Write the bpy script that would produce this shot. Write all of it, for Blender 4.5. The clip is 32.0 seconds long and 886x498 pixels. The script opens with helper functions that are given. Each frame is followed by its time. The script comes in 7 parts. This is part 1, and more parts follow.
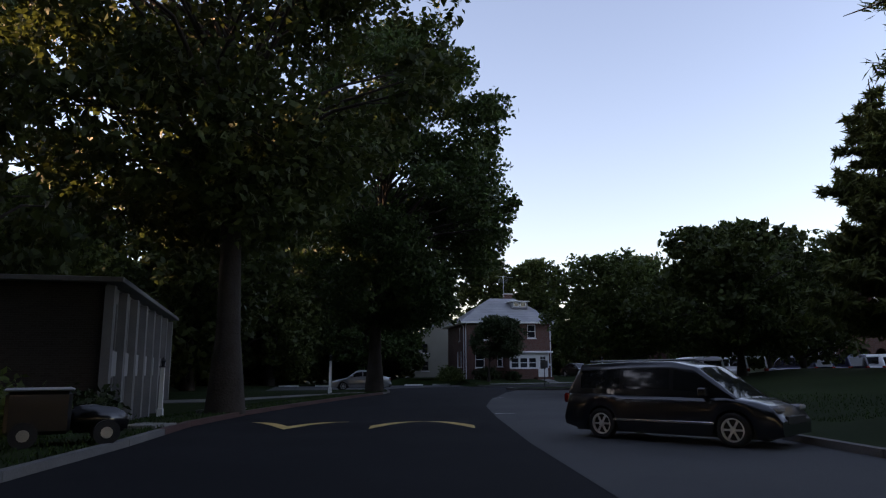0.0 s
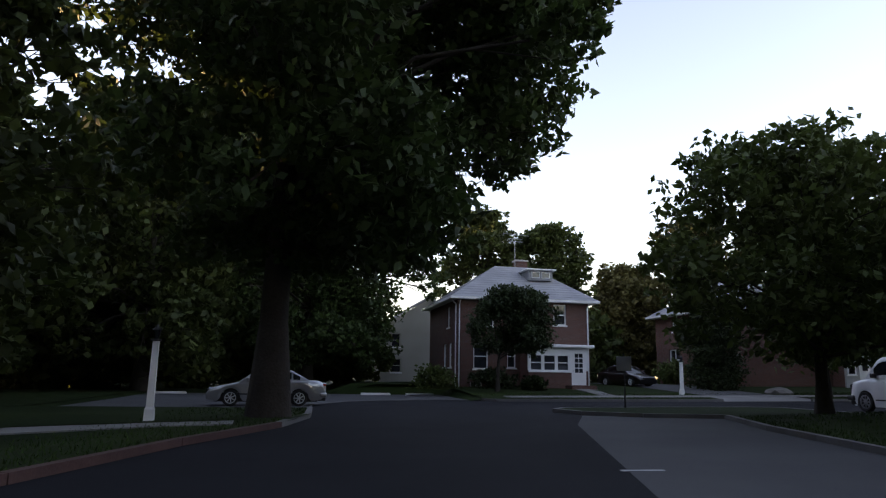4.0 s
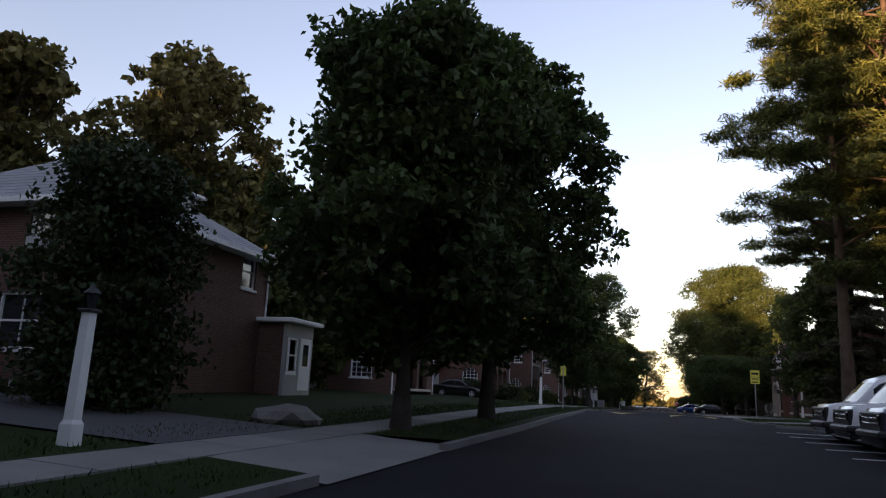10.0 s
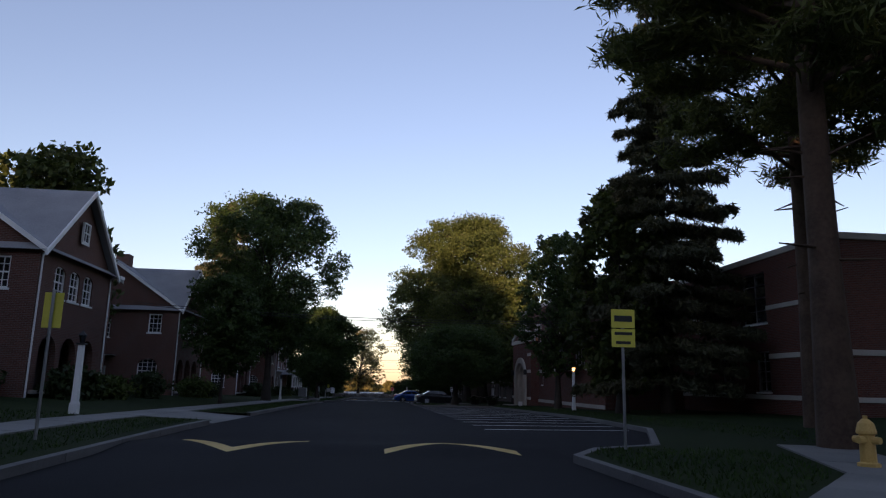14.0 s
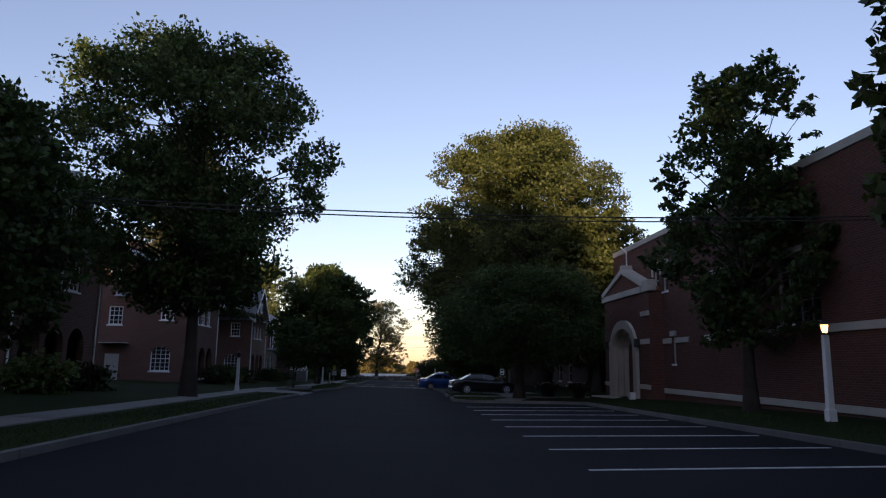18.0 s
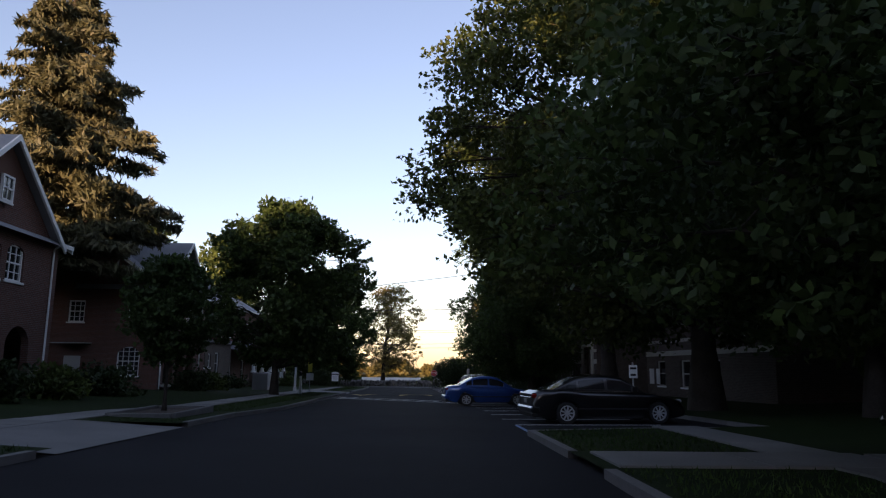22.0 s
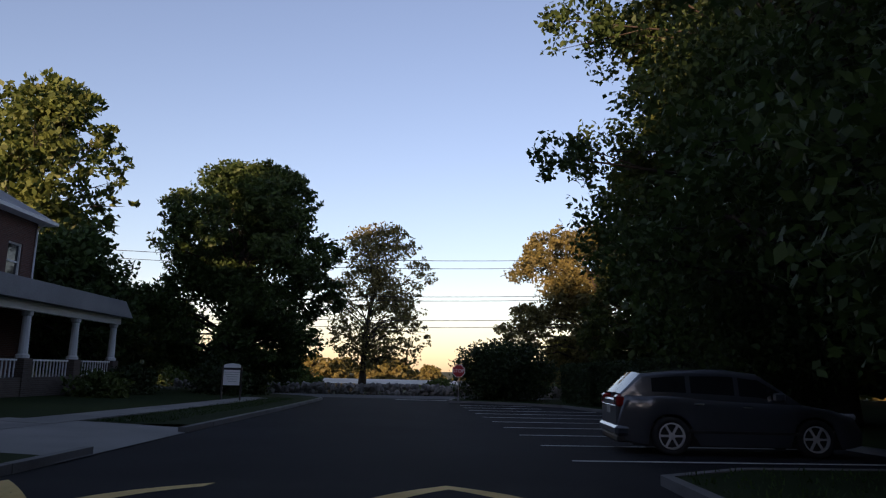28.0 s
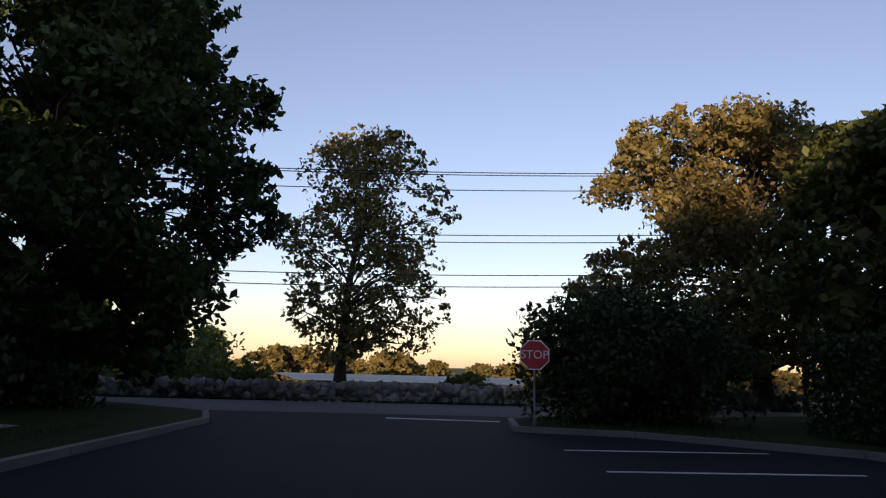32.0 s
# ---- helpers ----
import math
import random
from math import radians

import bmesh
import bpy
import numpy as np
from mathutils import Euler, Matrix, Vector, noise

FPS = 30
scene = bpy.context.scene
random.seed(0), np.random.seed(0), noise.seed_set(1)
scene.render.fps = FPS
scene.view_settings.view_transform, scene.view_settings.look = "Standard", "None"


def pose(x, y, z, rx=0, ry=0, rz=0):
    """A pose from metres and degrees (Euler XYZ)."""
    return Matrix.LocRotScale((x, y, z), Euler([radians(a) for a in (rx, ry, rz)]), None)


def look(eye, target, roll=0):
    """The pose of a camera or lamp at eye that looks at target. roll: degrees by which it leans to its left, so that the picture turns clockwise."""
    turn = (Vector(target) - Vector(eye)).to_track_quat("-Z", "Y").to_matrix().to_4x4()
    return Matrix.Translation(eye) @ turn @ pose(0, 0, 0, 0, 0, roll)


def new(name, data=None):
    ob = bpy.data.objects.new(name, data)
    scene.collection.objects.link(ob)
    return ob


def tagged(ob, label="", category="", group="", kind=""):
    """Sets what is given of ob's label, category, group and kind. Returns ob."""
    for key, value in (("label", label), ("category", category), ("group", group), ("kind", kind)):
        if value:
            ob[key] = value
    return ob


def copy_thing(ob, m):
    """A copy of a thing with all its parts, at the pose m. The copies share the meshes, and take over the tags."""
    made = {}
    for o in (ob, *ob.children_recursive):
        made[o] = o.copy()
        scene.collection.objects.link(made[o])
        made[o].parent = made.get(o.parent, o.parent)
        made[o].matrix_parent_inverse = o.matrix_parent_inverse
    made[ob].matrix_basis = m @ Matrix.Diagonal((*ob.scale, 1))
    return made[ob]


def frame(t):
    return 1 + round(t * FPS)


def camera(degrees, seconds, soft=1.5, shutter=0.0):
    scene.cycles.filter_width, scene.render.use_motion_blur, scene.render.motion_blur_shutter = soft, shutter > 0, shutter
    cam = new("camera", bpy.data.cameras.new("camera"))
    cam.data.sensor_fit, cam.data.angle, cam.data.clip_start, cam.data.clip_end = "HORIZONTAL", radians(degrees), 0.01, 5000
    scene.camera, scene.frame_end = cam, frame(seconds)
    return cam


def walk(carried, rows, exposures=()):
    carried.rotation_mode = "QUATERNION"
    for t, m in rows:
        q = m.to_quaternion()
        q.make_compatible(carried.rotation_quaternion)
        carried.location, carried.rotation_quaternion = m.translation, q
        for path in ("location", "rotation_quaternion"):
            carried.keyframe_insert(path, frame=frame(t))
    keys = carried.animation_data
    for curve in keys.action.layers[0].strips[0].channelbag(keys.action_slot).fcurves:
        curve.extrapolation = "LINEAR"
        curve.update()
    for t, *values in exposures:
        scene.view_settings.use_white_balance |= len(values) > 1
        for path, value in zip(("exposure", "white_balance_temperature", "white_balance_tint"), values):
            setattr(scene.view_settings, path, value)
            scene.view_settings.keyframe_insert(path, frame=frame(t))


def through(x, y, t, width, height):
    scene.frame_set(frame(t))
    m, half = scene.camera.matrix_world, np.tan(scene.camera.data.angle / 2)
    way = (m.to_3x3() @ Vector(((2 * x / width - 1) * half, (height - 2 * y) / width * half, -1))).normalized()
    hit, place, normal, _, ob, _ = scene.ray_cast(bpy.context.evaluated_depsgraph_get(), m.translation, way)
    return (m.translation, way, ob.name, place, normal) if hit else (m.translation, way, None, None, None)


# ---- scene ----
cam = camera(65.18, 32.0, soft=1.2)
# seconds, x, y, z, yaw, pitch, roll
PATH = [
    (0.0, 0.00, -0.00, 1.33, -10.27, 10.06, 0.37),
    (0.5, 0.49, 3.23, 1.33, -9.41, 10.10, 0.27),
    (1.0, 0.93, 6.44, 1.33, -8.64, 10.04, 0.17),
    (1.5, 1.38, 9.67, 1.33, -8.23, 10.02, -0.20),
    (2.0, 1.84, 12.90, 1.33, -8.20, 10.01, -0.43),
    (2.5, 2.33, 16.12, 1.33, -9.13, 10.20, -0.69),
    (3.0, 2.84, 19.28, 1.32, -10.28, 10.51, -1.32),
    (3.5, 3.48, 22.45, 1.33, -11.29, 10.27, -0.71),
    (4.0, 4.17, 25.55, 1.31, -12.51, 10.30, -0.83),
    (4.5, 4.99, 28.73, 1.33, -13.98, 10.35, -0.57),
    (6.5, 7.69, 40.70, 1.33, -16.30, 11.03, -1.07),
    (7.0, 8.39, 43.73, 1.34, -17.00, 11.19, -1.17),
    (7.5, 9.13, 46.69, 1.34, -19.16, 11.32, -1.73),
    (8.0, 10.19, 49.12, 1.33, -24.43, 11.07, -2.22),
    (8.5, 11.65, 51.19, 1.34, -34.56, 11.00, -2.23),
    (9.0, 13.37, 52.81, 1.34, -47.29, 11.09, -1.94),
    (9.5, 15.64, 54.02, 1.36, -60.15, 11.12, -1.96),
    (10.0, 18.44, 54.74, 1.38, -73.45, 11.41, -2.60),
    (10.5, 22.00, 54.88, 1.43, -84.93, 11.80, -3.01),
    (11.0, 25.61, 54.79, 1.46, -90.29, 11.86, -2.69),
    (11.5, 29.28, 54.65, 1.48, -92.19, 11.64, -2.20),
    (12.0, 33.08, 54.52, 1.51, -93.30, 11.63, -1.71),
    (12.5, 36.97, 54.43, 1.56, -94.26, 11.54, -1.32),
    (13.0, 40.86, 54.32, 1.61, -95.17, 11.39, -1.52),
    (13.5, 44.67, 54.23, 1.65, -95.78, 11.21, -1.45),
    (15.5, 59.02, 53.79, 1.71, -95.59, 10.59, -1.07),
    (16.0, 61.95, 53.63, 1.73, -95.20, 11.03, -0.69),
    (16.5, 64.82, 53.50, 1.72, -95.27, 9.64, -1.76),
    (17.0, 67.68, 53.45, 1.70, -95.28, 9.49, -1.63),
    (17.5, 70.54, 53.39, 1.66, -94.70, 9.55, -1.06),
    (18.0, 73.48, 53.32, 1.63, -93.90, 9.40, -0.86),
    (18.5, 76.59, 53.30, 1.57, -93.78, 9.55, -0.79),
    (19.0, 79.90, 53.28, 1.54, -93.45, 9.58, -1.04),
    (19.5, 83.45, 53.21, 1.48, -93.32, 9.63, -1.30),
    (20.0, 87.22, 53.15, 1.44, -93.20, 9.66, -1.02),
    (20.5, 91.18, 53.15, 1.38, -93.14, 9.64, -0.87),
    (21.0, 95.19, 53.03, 1.30, -92.99, 9.57, -0.62),
    (21.5, 99.21, 52.92, 1.23, -92.87, 9.56, -0.16),
    (22.0, 103.29, 52.90, 1.17, -92.77, 9.67, -0.52),
    (22.5, 107.50, 52.86, 1.13, -92.58, 9.77, -0.36),
    (23.0, 111.73, 52.82, 1.04, -92.40, 9.72, -0.17),
    (23.5, 115.91, 52.88, 0.96, -92.30, 9.79, -0.67),
    (24.0, 120.02, 52.93, 0.90, -92.09, 9.81, -0.91),
    (24.5, 124.09, 52.99, 0.82, -91.83, 9.81, -0.97),
    (25.0, 128.13, 52.99, 0.76, -91.59, 9.89, -1.37),
    (25.5, 132.14, 52.91, 0.66, -91.44, 10.00, -1.62),
    (27.5, 146.45, 52.83, 0.47, -92.63, 10.00, -1.54),
    (28.0, 149.61, 52.88, 0.42, -92.94, 9.90, -1.22),
    (28.5, 152.67, 52.96, 0.39, -93.21, 9.92, -1.66),
    (29.0, 155.58, 53.04, 0.35, -93.16, 11.24, -1.31),
    (29.5, 158.40, 53.00, 0.26, -93.23, 8.39, -1.87),
    (30.0, 161.40, 52.97, 0.23, -93.19, 9.58, -1.99),
    (30.5, 164.64, 53.00, 0.21, -93.08, 9.62, -1.75),
    (31.0, 168.10, 52.94, 0.13, -93.01, 9.53, -1.61),
    (31.5, 171.46, 52.89, 0.09, -92.85, 9.53, -1.44),
    (32.0, 174.76, 52.85, 0.04, -92.50, 9.58, -1.44),
]
ROAD_X = [12.0, 30.0, 48.0, 66.0, 85.0, 105.0, 130.0, 155.0, 180.0, 215.0]
ROAD_Z = [0.0, 0.16, 0.357, 0.402, 0.133, -0.171, -0.61, -0.988, -1.371, -1.776]
EXPOSURES = [(0.0, 1.9, 6500, 33), (2.2, 2.1, 6600, 33), (4.0, 2.5, 6950, 33), (5.2, 2.4, 6950, 33), (6.9, 1.9, 6850, 33), (9.0, 1.95, 6800, 33), (10.0, 1.75, 6900, 33), (11.0, 1.75, 6950, 33), (12.0, 1.6, 6750, 33), (12.6, 1.25, 6400, 33), (13.2, 1.1, 6100, 33), (16.0, 0.95, 6000, 33), (20.0, 1.2, 6100, 33), (24.0, 1.32, 6250, 33), (25.5, 1.32, 6250, 33), (28.0, 0.88, 6000, 33), (32.0, 0.82, 6000, 33)]
walk(cam, [(t, pose(x, y, z, 90 + pitch, roll, yaw)) for t, x, y, z, yaw, pitch, roll in PATH], EXPOSURES)

# evening sky and a low sun from the west
SUN_FROM = Vector((-1.0, 0.30, 0.092)).normalized()
sun_el = math.asin(SUN_FROM.z)
world = bpy.data.worlds.new("evening_sky")
scene.world = world
world.use_nodes = True
wn = world.node_tree.nodes
sky = wn.new("ShaderNodeTexSky")
sky.sky_type = "NISHITA"
sky.sun_disc = False
sky.sun_elevation = sun_el
sky.sun_rotation = math.atan2(SUN_FROM.x, SUN_FROM.y)
sky.air_density, sky.dust_density, sky.ozone_density = 1.0, 0.35, 1.5
wn["Background"].inputs["Strength"].default_value = 0.15
haze = wn.new("ShaderNodeHueSaturation")
haze.inputs["Saturation"].default_value = 0.82
world.node_tree.links.new(sky.outputs[0], haze.inputs["Color"])
world.node_tree.links.new(haze.outputs[0], wn["Background"].inputs[0])
sun = new("sun", bpy.data.lights.new("sun", "SUN"))
sun.data.energy, sun.data.angle, sun.data.color = 5.0, radians(0.6), (1.0, 0.66, 0.32)
sun.matrix_world = look(SUN_FROM * 300, (0, 0, 0))

# ---- materials ----
def shade(name, colour, colour2=None, scale=4.0, rough=0.8, bump=0.2, metal=0.0, fine=40.0, spec=0.4, island=0.0, objvar=0.0, coat=0.0):
    """Two-scale noise between two colours, fine bump, optional variation per piece."""
    m = bpy.data.materials.new(name)
    m.use_nodes = True
    n, l = m.node_tree.nodes, m.node_tree.links
    b = n["Principled BSDF"]
    b.inputs["Roughness"].default_value, b.inputs["Metallic"].default_value = rough, metal
    b.inputs["Specular IOR Level"].default_value = spec
    b.inputs["Coat Weight"].default_value = coat
    c2 = colour2 or tuple(min(1, v * 1.35) for v in colour)
    tc = n.new("ShaderNodeTexCoord")
    big, small = n.new("ShaderNodeTexNoise"), n.new("ShaderNodeTexNoise")
    big.inputs["Scale"].default_value, small.inputs["Scale"].default_value = scale * 0.25, fine
    big.inputs["Detail"].default_value, small.inputs["Detail"].default_value = 5, 3
    for t in (big, small):
        l.new(tc.outputs["Object"], t.inputs["Vector"])
    add = n.new("ShaderNodeMath")
    add.operation = "MULTIPLY_ADD"
    l.new(small.outputs[0], add.inputs[0])
    add.inputs[1].default_value = 0.5
    l.new(big.outputs[0], add.inputs[2])
    ramp = n.new("ShaderNodeMapRange")
    ramp.inputs[1].default_value, ramp.inputs[2].default_value = 0.5, 1.0
    l.new(add.outputs[0], ramp.inputs[0])
    mix = n.new("ShaderNodeMix")
    mix.data_type = "RGBA"
    mix.inputs[6].default_value, mix.inputs[7].default_value = (*colour, 1), (*c2, 1)
    l.new(ramp.outputs[0], mix.inputs[0])
    out = mix.outputs[2]
    if island or objvar:
        hs = n.new("ShaderNodeHueSaturation")
        src = n.new("ShaderNodeNewGeometry").outputs["Random Per Island"] if island else n.new("ShaderNodeObjectInfo").outputs["Random"]
        mr = n.new("ShaderNodeMapRange")
        a = island or objvar
        mr.inputs[3].default_value, mr.inputs[4].default_value = 1 - a, 1 + a
        l.new(src, mr.inputs[0])
        l.new(mr.outputs[0], hs.inputs["Value"])
        l.new(out, hs.inputs["Color"])
        out = hs.outputs[0]
    l.new(out, b.inputs["Base Color"])
    if bump:
        bp = n.new("ShaderNodeBump")
        bp.inputs["Strength"].default_value, bp.inputs["Distance"].default_value = bump, 0.02
        l.new(small.outputs[0], bp.inputs["Height"])
        l.new(bp.outputs[0], b.inputs["Normal"])
    return m


def leafy(name, colour, colour2, through=0.35):
    """Leaf: diffuse with light coming through, colour varied leaf by leaf."""
    m = shade(name, colour, colour2, scale=1.2, rough=0.55, bump=0, fine=3.0, spec=0.3, island=0.35)
    n, l = m.node_tree.nodes, m.node_tree.links
    b = n["Principled BSDF"]
    src = b.inputs["Base Color"].links[0].from_socket
    tr = n.new("ShaderNodeBsdfTranslucent")
    l.new(src, tr.inputs["Color"])
    mx = n.new("ShaderNodeMixShader")
    mx.inputs[0].default_value = through
    l.new(b.outputs[0], mx.inputs[1])
    l.new(tr.outputs[0], mx.inputs[2])
    l.new(mx.outputs[0], n["Material Output"].inputs["Surface"])
    return m


def bricked(name, c1, c2, mortar):
    """Brick courses 75 mm high, laid on any upright wall that follows the axes."""
    m = shade(name, c1, c2, scale=1.5, rough=0.9, bump=0.15, fine=60)
    n, l = m.node_tree.nodes, m.node_tree.links
    b = n["Principled BSDF"]
    base = b.inputs["Base Color"].links[0].from_socket
    tc, sx, ad, cb = n.new("ShaderNodeTexCoord"), n.new("ShaderNodeSeparateXYZ"), n.new("ShaderNodeMath"), n.new("ShaderNodeCombineXYZ")
    l.new(tc.outputs["Object"], sx.inputs[0])
    l.new(sx.outputs[0], ad.inputs[0])
    l.new(sx.outputs[1], ad.inputs[1])
    l.new(ad.outputs[0], cb.inputs[0])
    l.new(sx.outputs[2], cb.inputs[1])
    br = n.new("ShaderNodeTexBrick")
    br.inputs["Scale"].default_value = 1.0
    br.inputs["Brick Width"].default_value, br.inputs["Row Height"].default_value = 0.215, 0.075
    br.inputs["Mortar Size"].default_value, br.inputs["Mortar Smooth"].default_value = 0.008, 0.3
    br.inputs["Mortar"].default_value = (*mortar, 1)
    hs = n.new("ShaderNodeHueSaturation")
    hs.inputs["Value"].default_value = 0.68
    l.new(base, hs.inputs["Color"])
    l.new(cb.outputs[0], br.inputs["Vector"])
    l.new(base, br.inputs["Color1"])
    l.new(hs.outputs[0], br.inputs["Color2"])
    l.new(br.outputs["Color"], b.inputs["Base Color"])
    return m


ASPHALT = shade("fresh_asphalt", (0.0100, 0.0104, 0.0124), (0.0200, 0.0206, 0.0240), 1.2, 0.88, 0.6, fine=55, spec=0.12)
OLD_ASPHALT = shade("weathered_asphalt", (0.0540, 0.0540, 0.0576), (0.0864, 0.0864, 0.0864), 1.0, 0.9, 0.5, fine=45)
CONCRETE = shade("pavement_concrete", (0.1500, 0.1470, 0.1380), (0.2250, 0.2190, 0.2060), 2.0, 0.9, 0.3, fine=35, objvar=0.10)
KERB = shade("kerb_concrete", (0.1130, 0.1100, 0.1070), (0.1800, 0.1740, 0.1680), 3.0, 0.9, 0.4, fine=30, objvar=0.08)
KERB_RED = shade("faded_red_kerb_paint", (0.055, 0.026, 0.023), (0.105, 0.052, 0.044), 2.0, 0.85, 0.4, fine=30)
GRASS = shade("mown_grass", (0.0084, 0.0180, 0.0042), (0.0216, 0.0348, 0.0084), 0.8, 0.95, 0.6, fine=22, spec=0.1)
BLADES = shade("grass_blades", (0.0210, 0.0450, 0.0120), (0.0480, 0.0780, 0.0210), 2.0, 0.9, 0, fine=6, spec=0.15, island=0.3)
EARTH = shade("field_ground", (0.06, 0.07, 0.03), (0.12, 0.115, 0.06), 0.3, 0.95, 0.3, fine=8, spec=0.1)
LINE = shade("white_line_paint", (0.42, 0.42, 0.42), (0.70, 0.70, 0.68), 6.0, 0.8, 0.3, fine=25)
HUMP_PAINT = shade("faded_yellow_paint", (0.52, 0.35, 0.10), (0.76, 0.54, 0.20), 5.0, 0.8, 0.3, fine=25)
BRICK = bricked("red_brown_brick", (0.1120, 0.0440, 0.0320), (0.1680, 0.0720, 0.0520), (0.1600, 0.1400, 0.1240))
BRICK_TAN = bricked("brown_grey_brick", (0.0910, 0.0665, 0.0525), (0.1400, 0.1050, 0.0840), (0.1400, 0.1260, 0.1120))
BRICK_RED = bricked("hall_red_brick", (0.1050, 0.0310, 0.0210), (0.1550, 0.0530, 0.0350), (0.1240, 0.1020, 0.0920))
STONE = shade("pale_limestone", (0.3900, 0.3600, 0.3150), (0.5250, 0.4950, 0.4425), 2.5, 0.85, 0.3, fine=25)
RUBBLE = shade("rubble_stone", (0.1200, 0.1140, 0.1080), (0.2280, 0.2160, 0.1980), 3.0, 0.9, 0.5, fine=18, objvar=0.3)
WHITE = shade("white_paint", (0.74, 0.74, 0.72), (0.84, 0.84, 0.82), 3.0, 0.55, 0.1, fine=20)
PANEL = shade("pale_grey_panel", (0.3500, 0.3500, 0.3430), (0.4340, 0.4340, 0.4200), 2.0, 0.7, 0.1, fine=20)
STUCCO = shade("beige_render", (0.2880, 0.2720, 0.2240), (0.3680, 0.3520, 0.2960), 1.5, 0.95, 0.3, fine=30)
SHINGLE = shade("grey_roof_shingle", (0.22, 0.225, 0.235), (0.34, 0.34, 0.35), 2.0, 0.9, 0.6, fine=14)
GLASS = shade("window_glass", (0.012, 0.014, 0.017), (0.03, 0.034, 0.04), 1.0, 0.06, 0, fine=2, spec=0.7)
BLIND = shade("pale_window_blind", (0.35, 0.35, 0.34), (0.5, 0.5, 0.48), 1.0, 0.8, 0, fine=4)
# for doors, and for dark panels standing in for unlit rooms and recesses
DARKWOOD = shade("dark_door_and_room", (0.03, 0.025, 0.022), (0.06, 0.05, 0.045), 3.0, 0.5, 0.1)
BARK = shade("grey_brown_bark", (0.0231, 0.0181, 0.0143), (0.0546, 0.0441, 0.0357), 6.0, 0.95, 1.0, fine=14)
PINE_BARK = shade("pine_bark", (0.0540, 0.0338, 0.0225), (0.1080, 0.0720, 0.0495), 6.0, 0.95, 1.0, fine=12)
METAL = shade("galvanised_metal", (0.35, 0.35, 0.36), (0.5, 0.5, 0.5), 3.0, 0.45, 0.05, metal=0.9)
BLACK = shade("black_plastic", (0.012, 0.012, 0.013), (0.03, 0.03, 0.03), 4.0, 0.5, 0.1)
RUBBER = shade("tyre_rubber", (0.014, 0.014, 0.015), (0.03, 0.03, 0.03), 6.0, 0.85, 0.2)
ALLOY = shade("alloy_rim", (0.55, 0.56, 0.58), (0.68, 0.69, 0.7), 3.0, 0.4, 0, metal=0.35)
CHROME = shade("chrome_trim", (0.7, 0.7, 0.72), (0.8, 0.8, 0.8), 2.0, 0.15, 0, metal=1.0)
CARGLASS = shade("tinted_car_glass", (0.010, 0.012, 0.014), (0.02, 0.022, 0.025), 1.0, 0.05, 0, spec=0.5)
TAIL = shade("red_lamp_lens", (0.22, 0.010, 0.008), (0.3, 0.016, 0.012), 2.0, 0.15, 0, spec=0.6)
HEAD = shade("clear_lamp_lens", (0.22, 0.225, 0.24), (0.34, 0.34, 0.35), 2.0, 0.1, 0, spec=0.7)
YELLOW = shade("yellow_sign_sheet", (0.62, 0.55, 0.06), (0.75, 0.68, 0.10), 2.0, 0.5, 0)
REDSIGN = shade("red_sign_sheet", (0.42, 0.03, 0.035), (0.52, 0.05, 0.05), 2.0, 0.5, 0)
HYDRANT = shade("faded_yellow_cast_iron", (0.55, 0.33, 0.08), (0.70, 0.48, 0.16), 4.0, 0.6, 0.2)
SOIL = shade("flower_bed_soil", (0.04, 0.03, 0.022), (0.08, 0.06, 0.045), 4.0, 0.95, 0.6)
PETAL = shade("pale_petals", (0.55, 0.45, 0.45), (0.75, 0.65, 0.6), 4.0, 0.7, 0, island=0.3)
BLUEFLAG = shade("blue_banner_cloth", (0.03, 0.05, 0.22), (0.06, 0.09, 0.30), 2.0, 0.8, 0.1)
GOLD = shade("gold_banner_print", (0.65, 0.42, 0.05), (0.75, 0.5, 0.08), 2.0, 0.7, 0)
MAPLE = leafy("maple_leaf", (0.03, 0.058, 0.014), (0.062, 0.098, 0.024), 0.35)
OAK = leafy("oak_leaf", (0.04, 0.062, 0.014), (0.085, 0.105, 0.024), 0.35)
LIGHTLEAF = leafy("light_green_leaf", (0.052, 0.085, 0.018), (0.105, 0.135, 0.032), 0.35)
# leaf green shifted to yellow, with the evening sun's gold in the colour
SUNLEAF = leafy("sunlit_yellow_green_leaf", (0.105, 0.1, 0.028), (0.185, 0.155, 0.052), 0.35)
NEEDLE = leafy("pine_needle", (0.070, 0.095, 0.022), (0.135, 0.145, 0.036), 0.3)
SPRUCE = leafy("spruce_needle", (0.052, 0.062, 0.032), (0.105, 0.1, 0.05), 0.2)
SHRUB = leafy("dark_shrub_leaf", (0.018, 0.034, 0.01), (0.04, 0.062, 0.017), 0.25)


def paint(name, colour, flake=0.5):
    return shade(name, colour, tuple(min(1, c * 1.12) for c in colour), 1.0, 0.28, 0, metal=flake, fine=300, spec=0.6, coat=1.0)


# ---- building helpers ----
def part(name, bm, material, parent=None, label="", smooth=False):
    me = bpy.data.meshes.new(name)
    bm.to_mesh(me)
    bm.free()
    me.materials.append(material)
    if smooth:
        me.shade_smooth()
    ob = new(name, me)
    ob.parent = parent
    if label:
        ob["label"] = label
    return ob


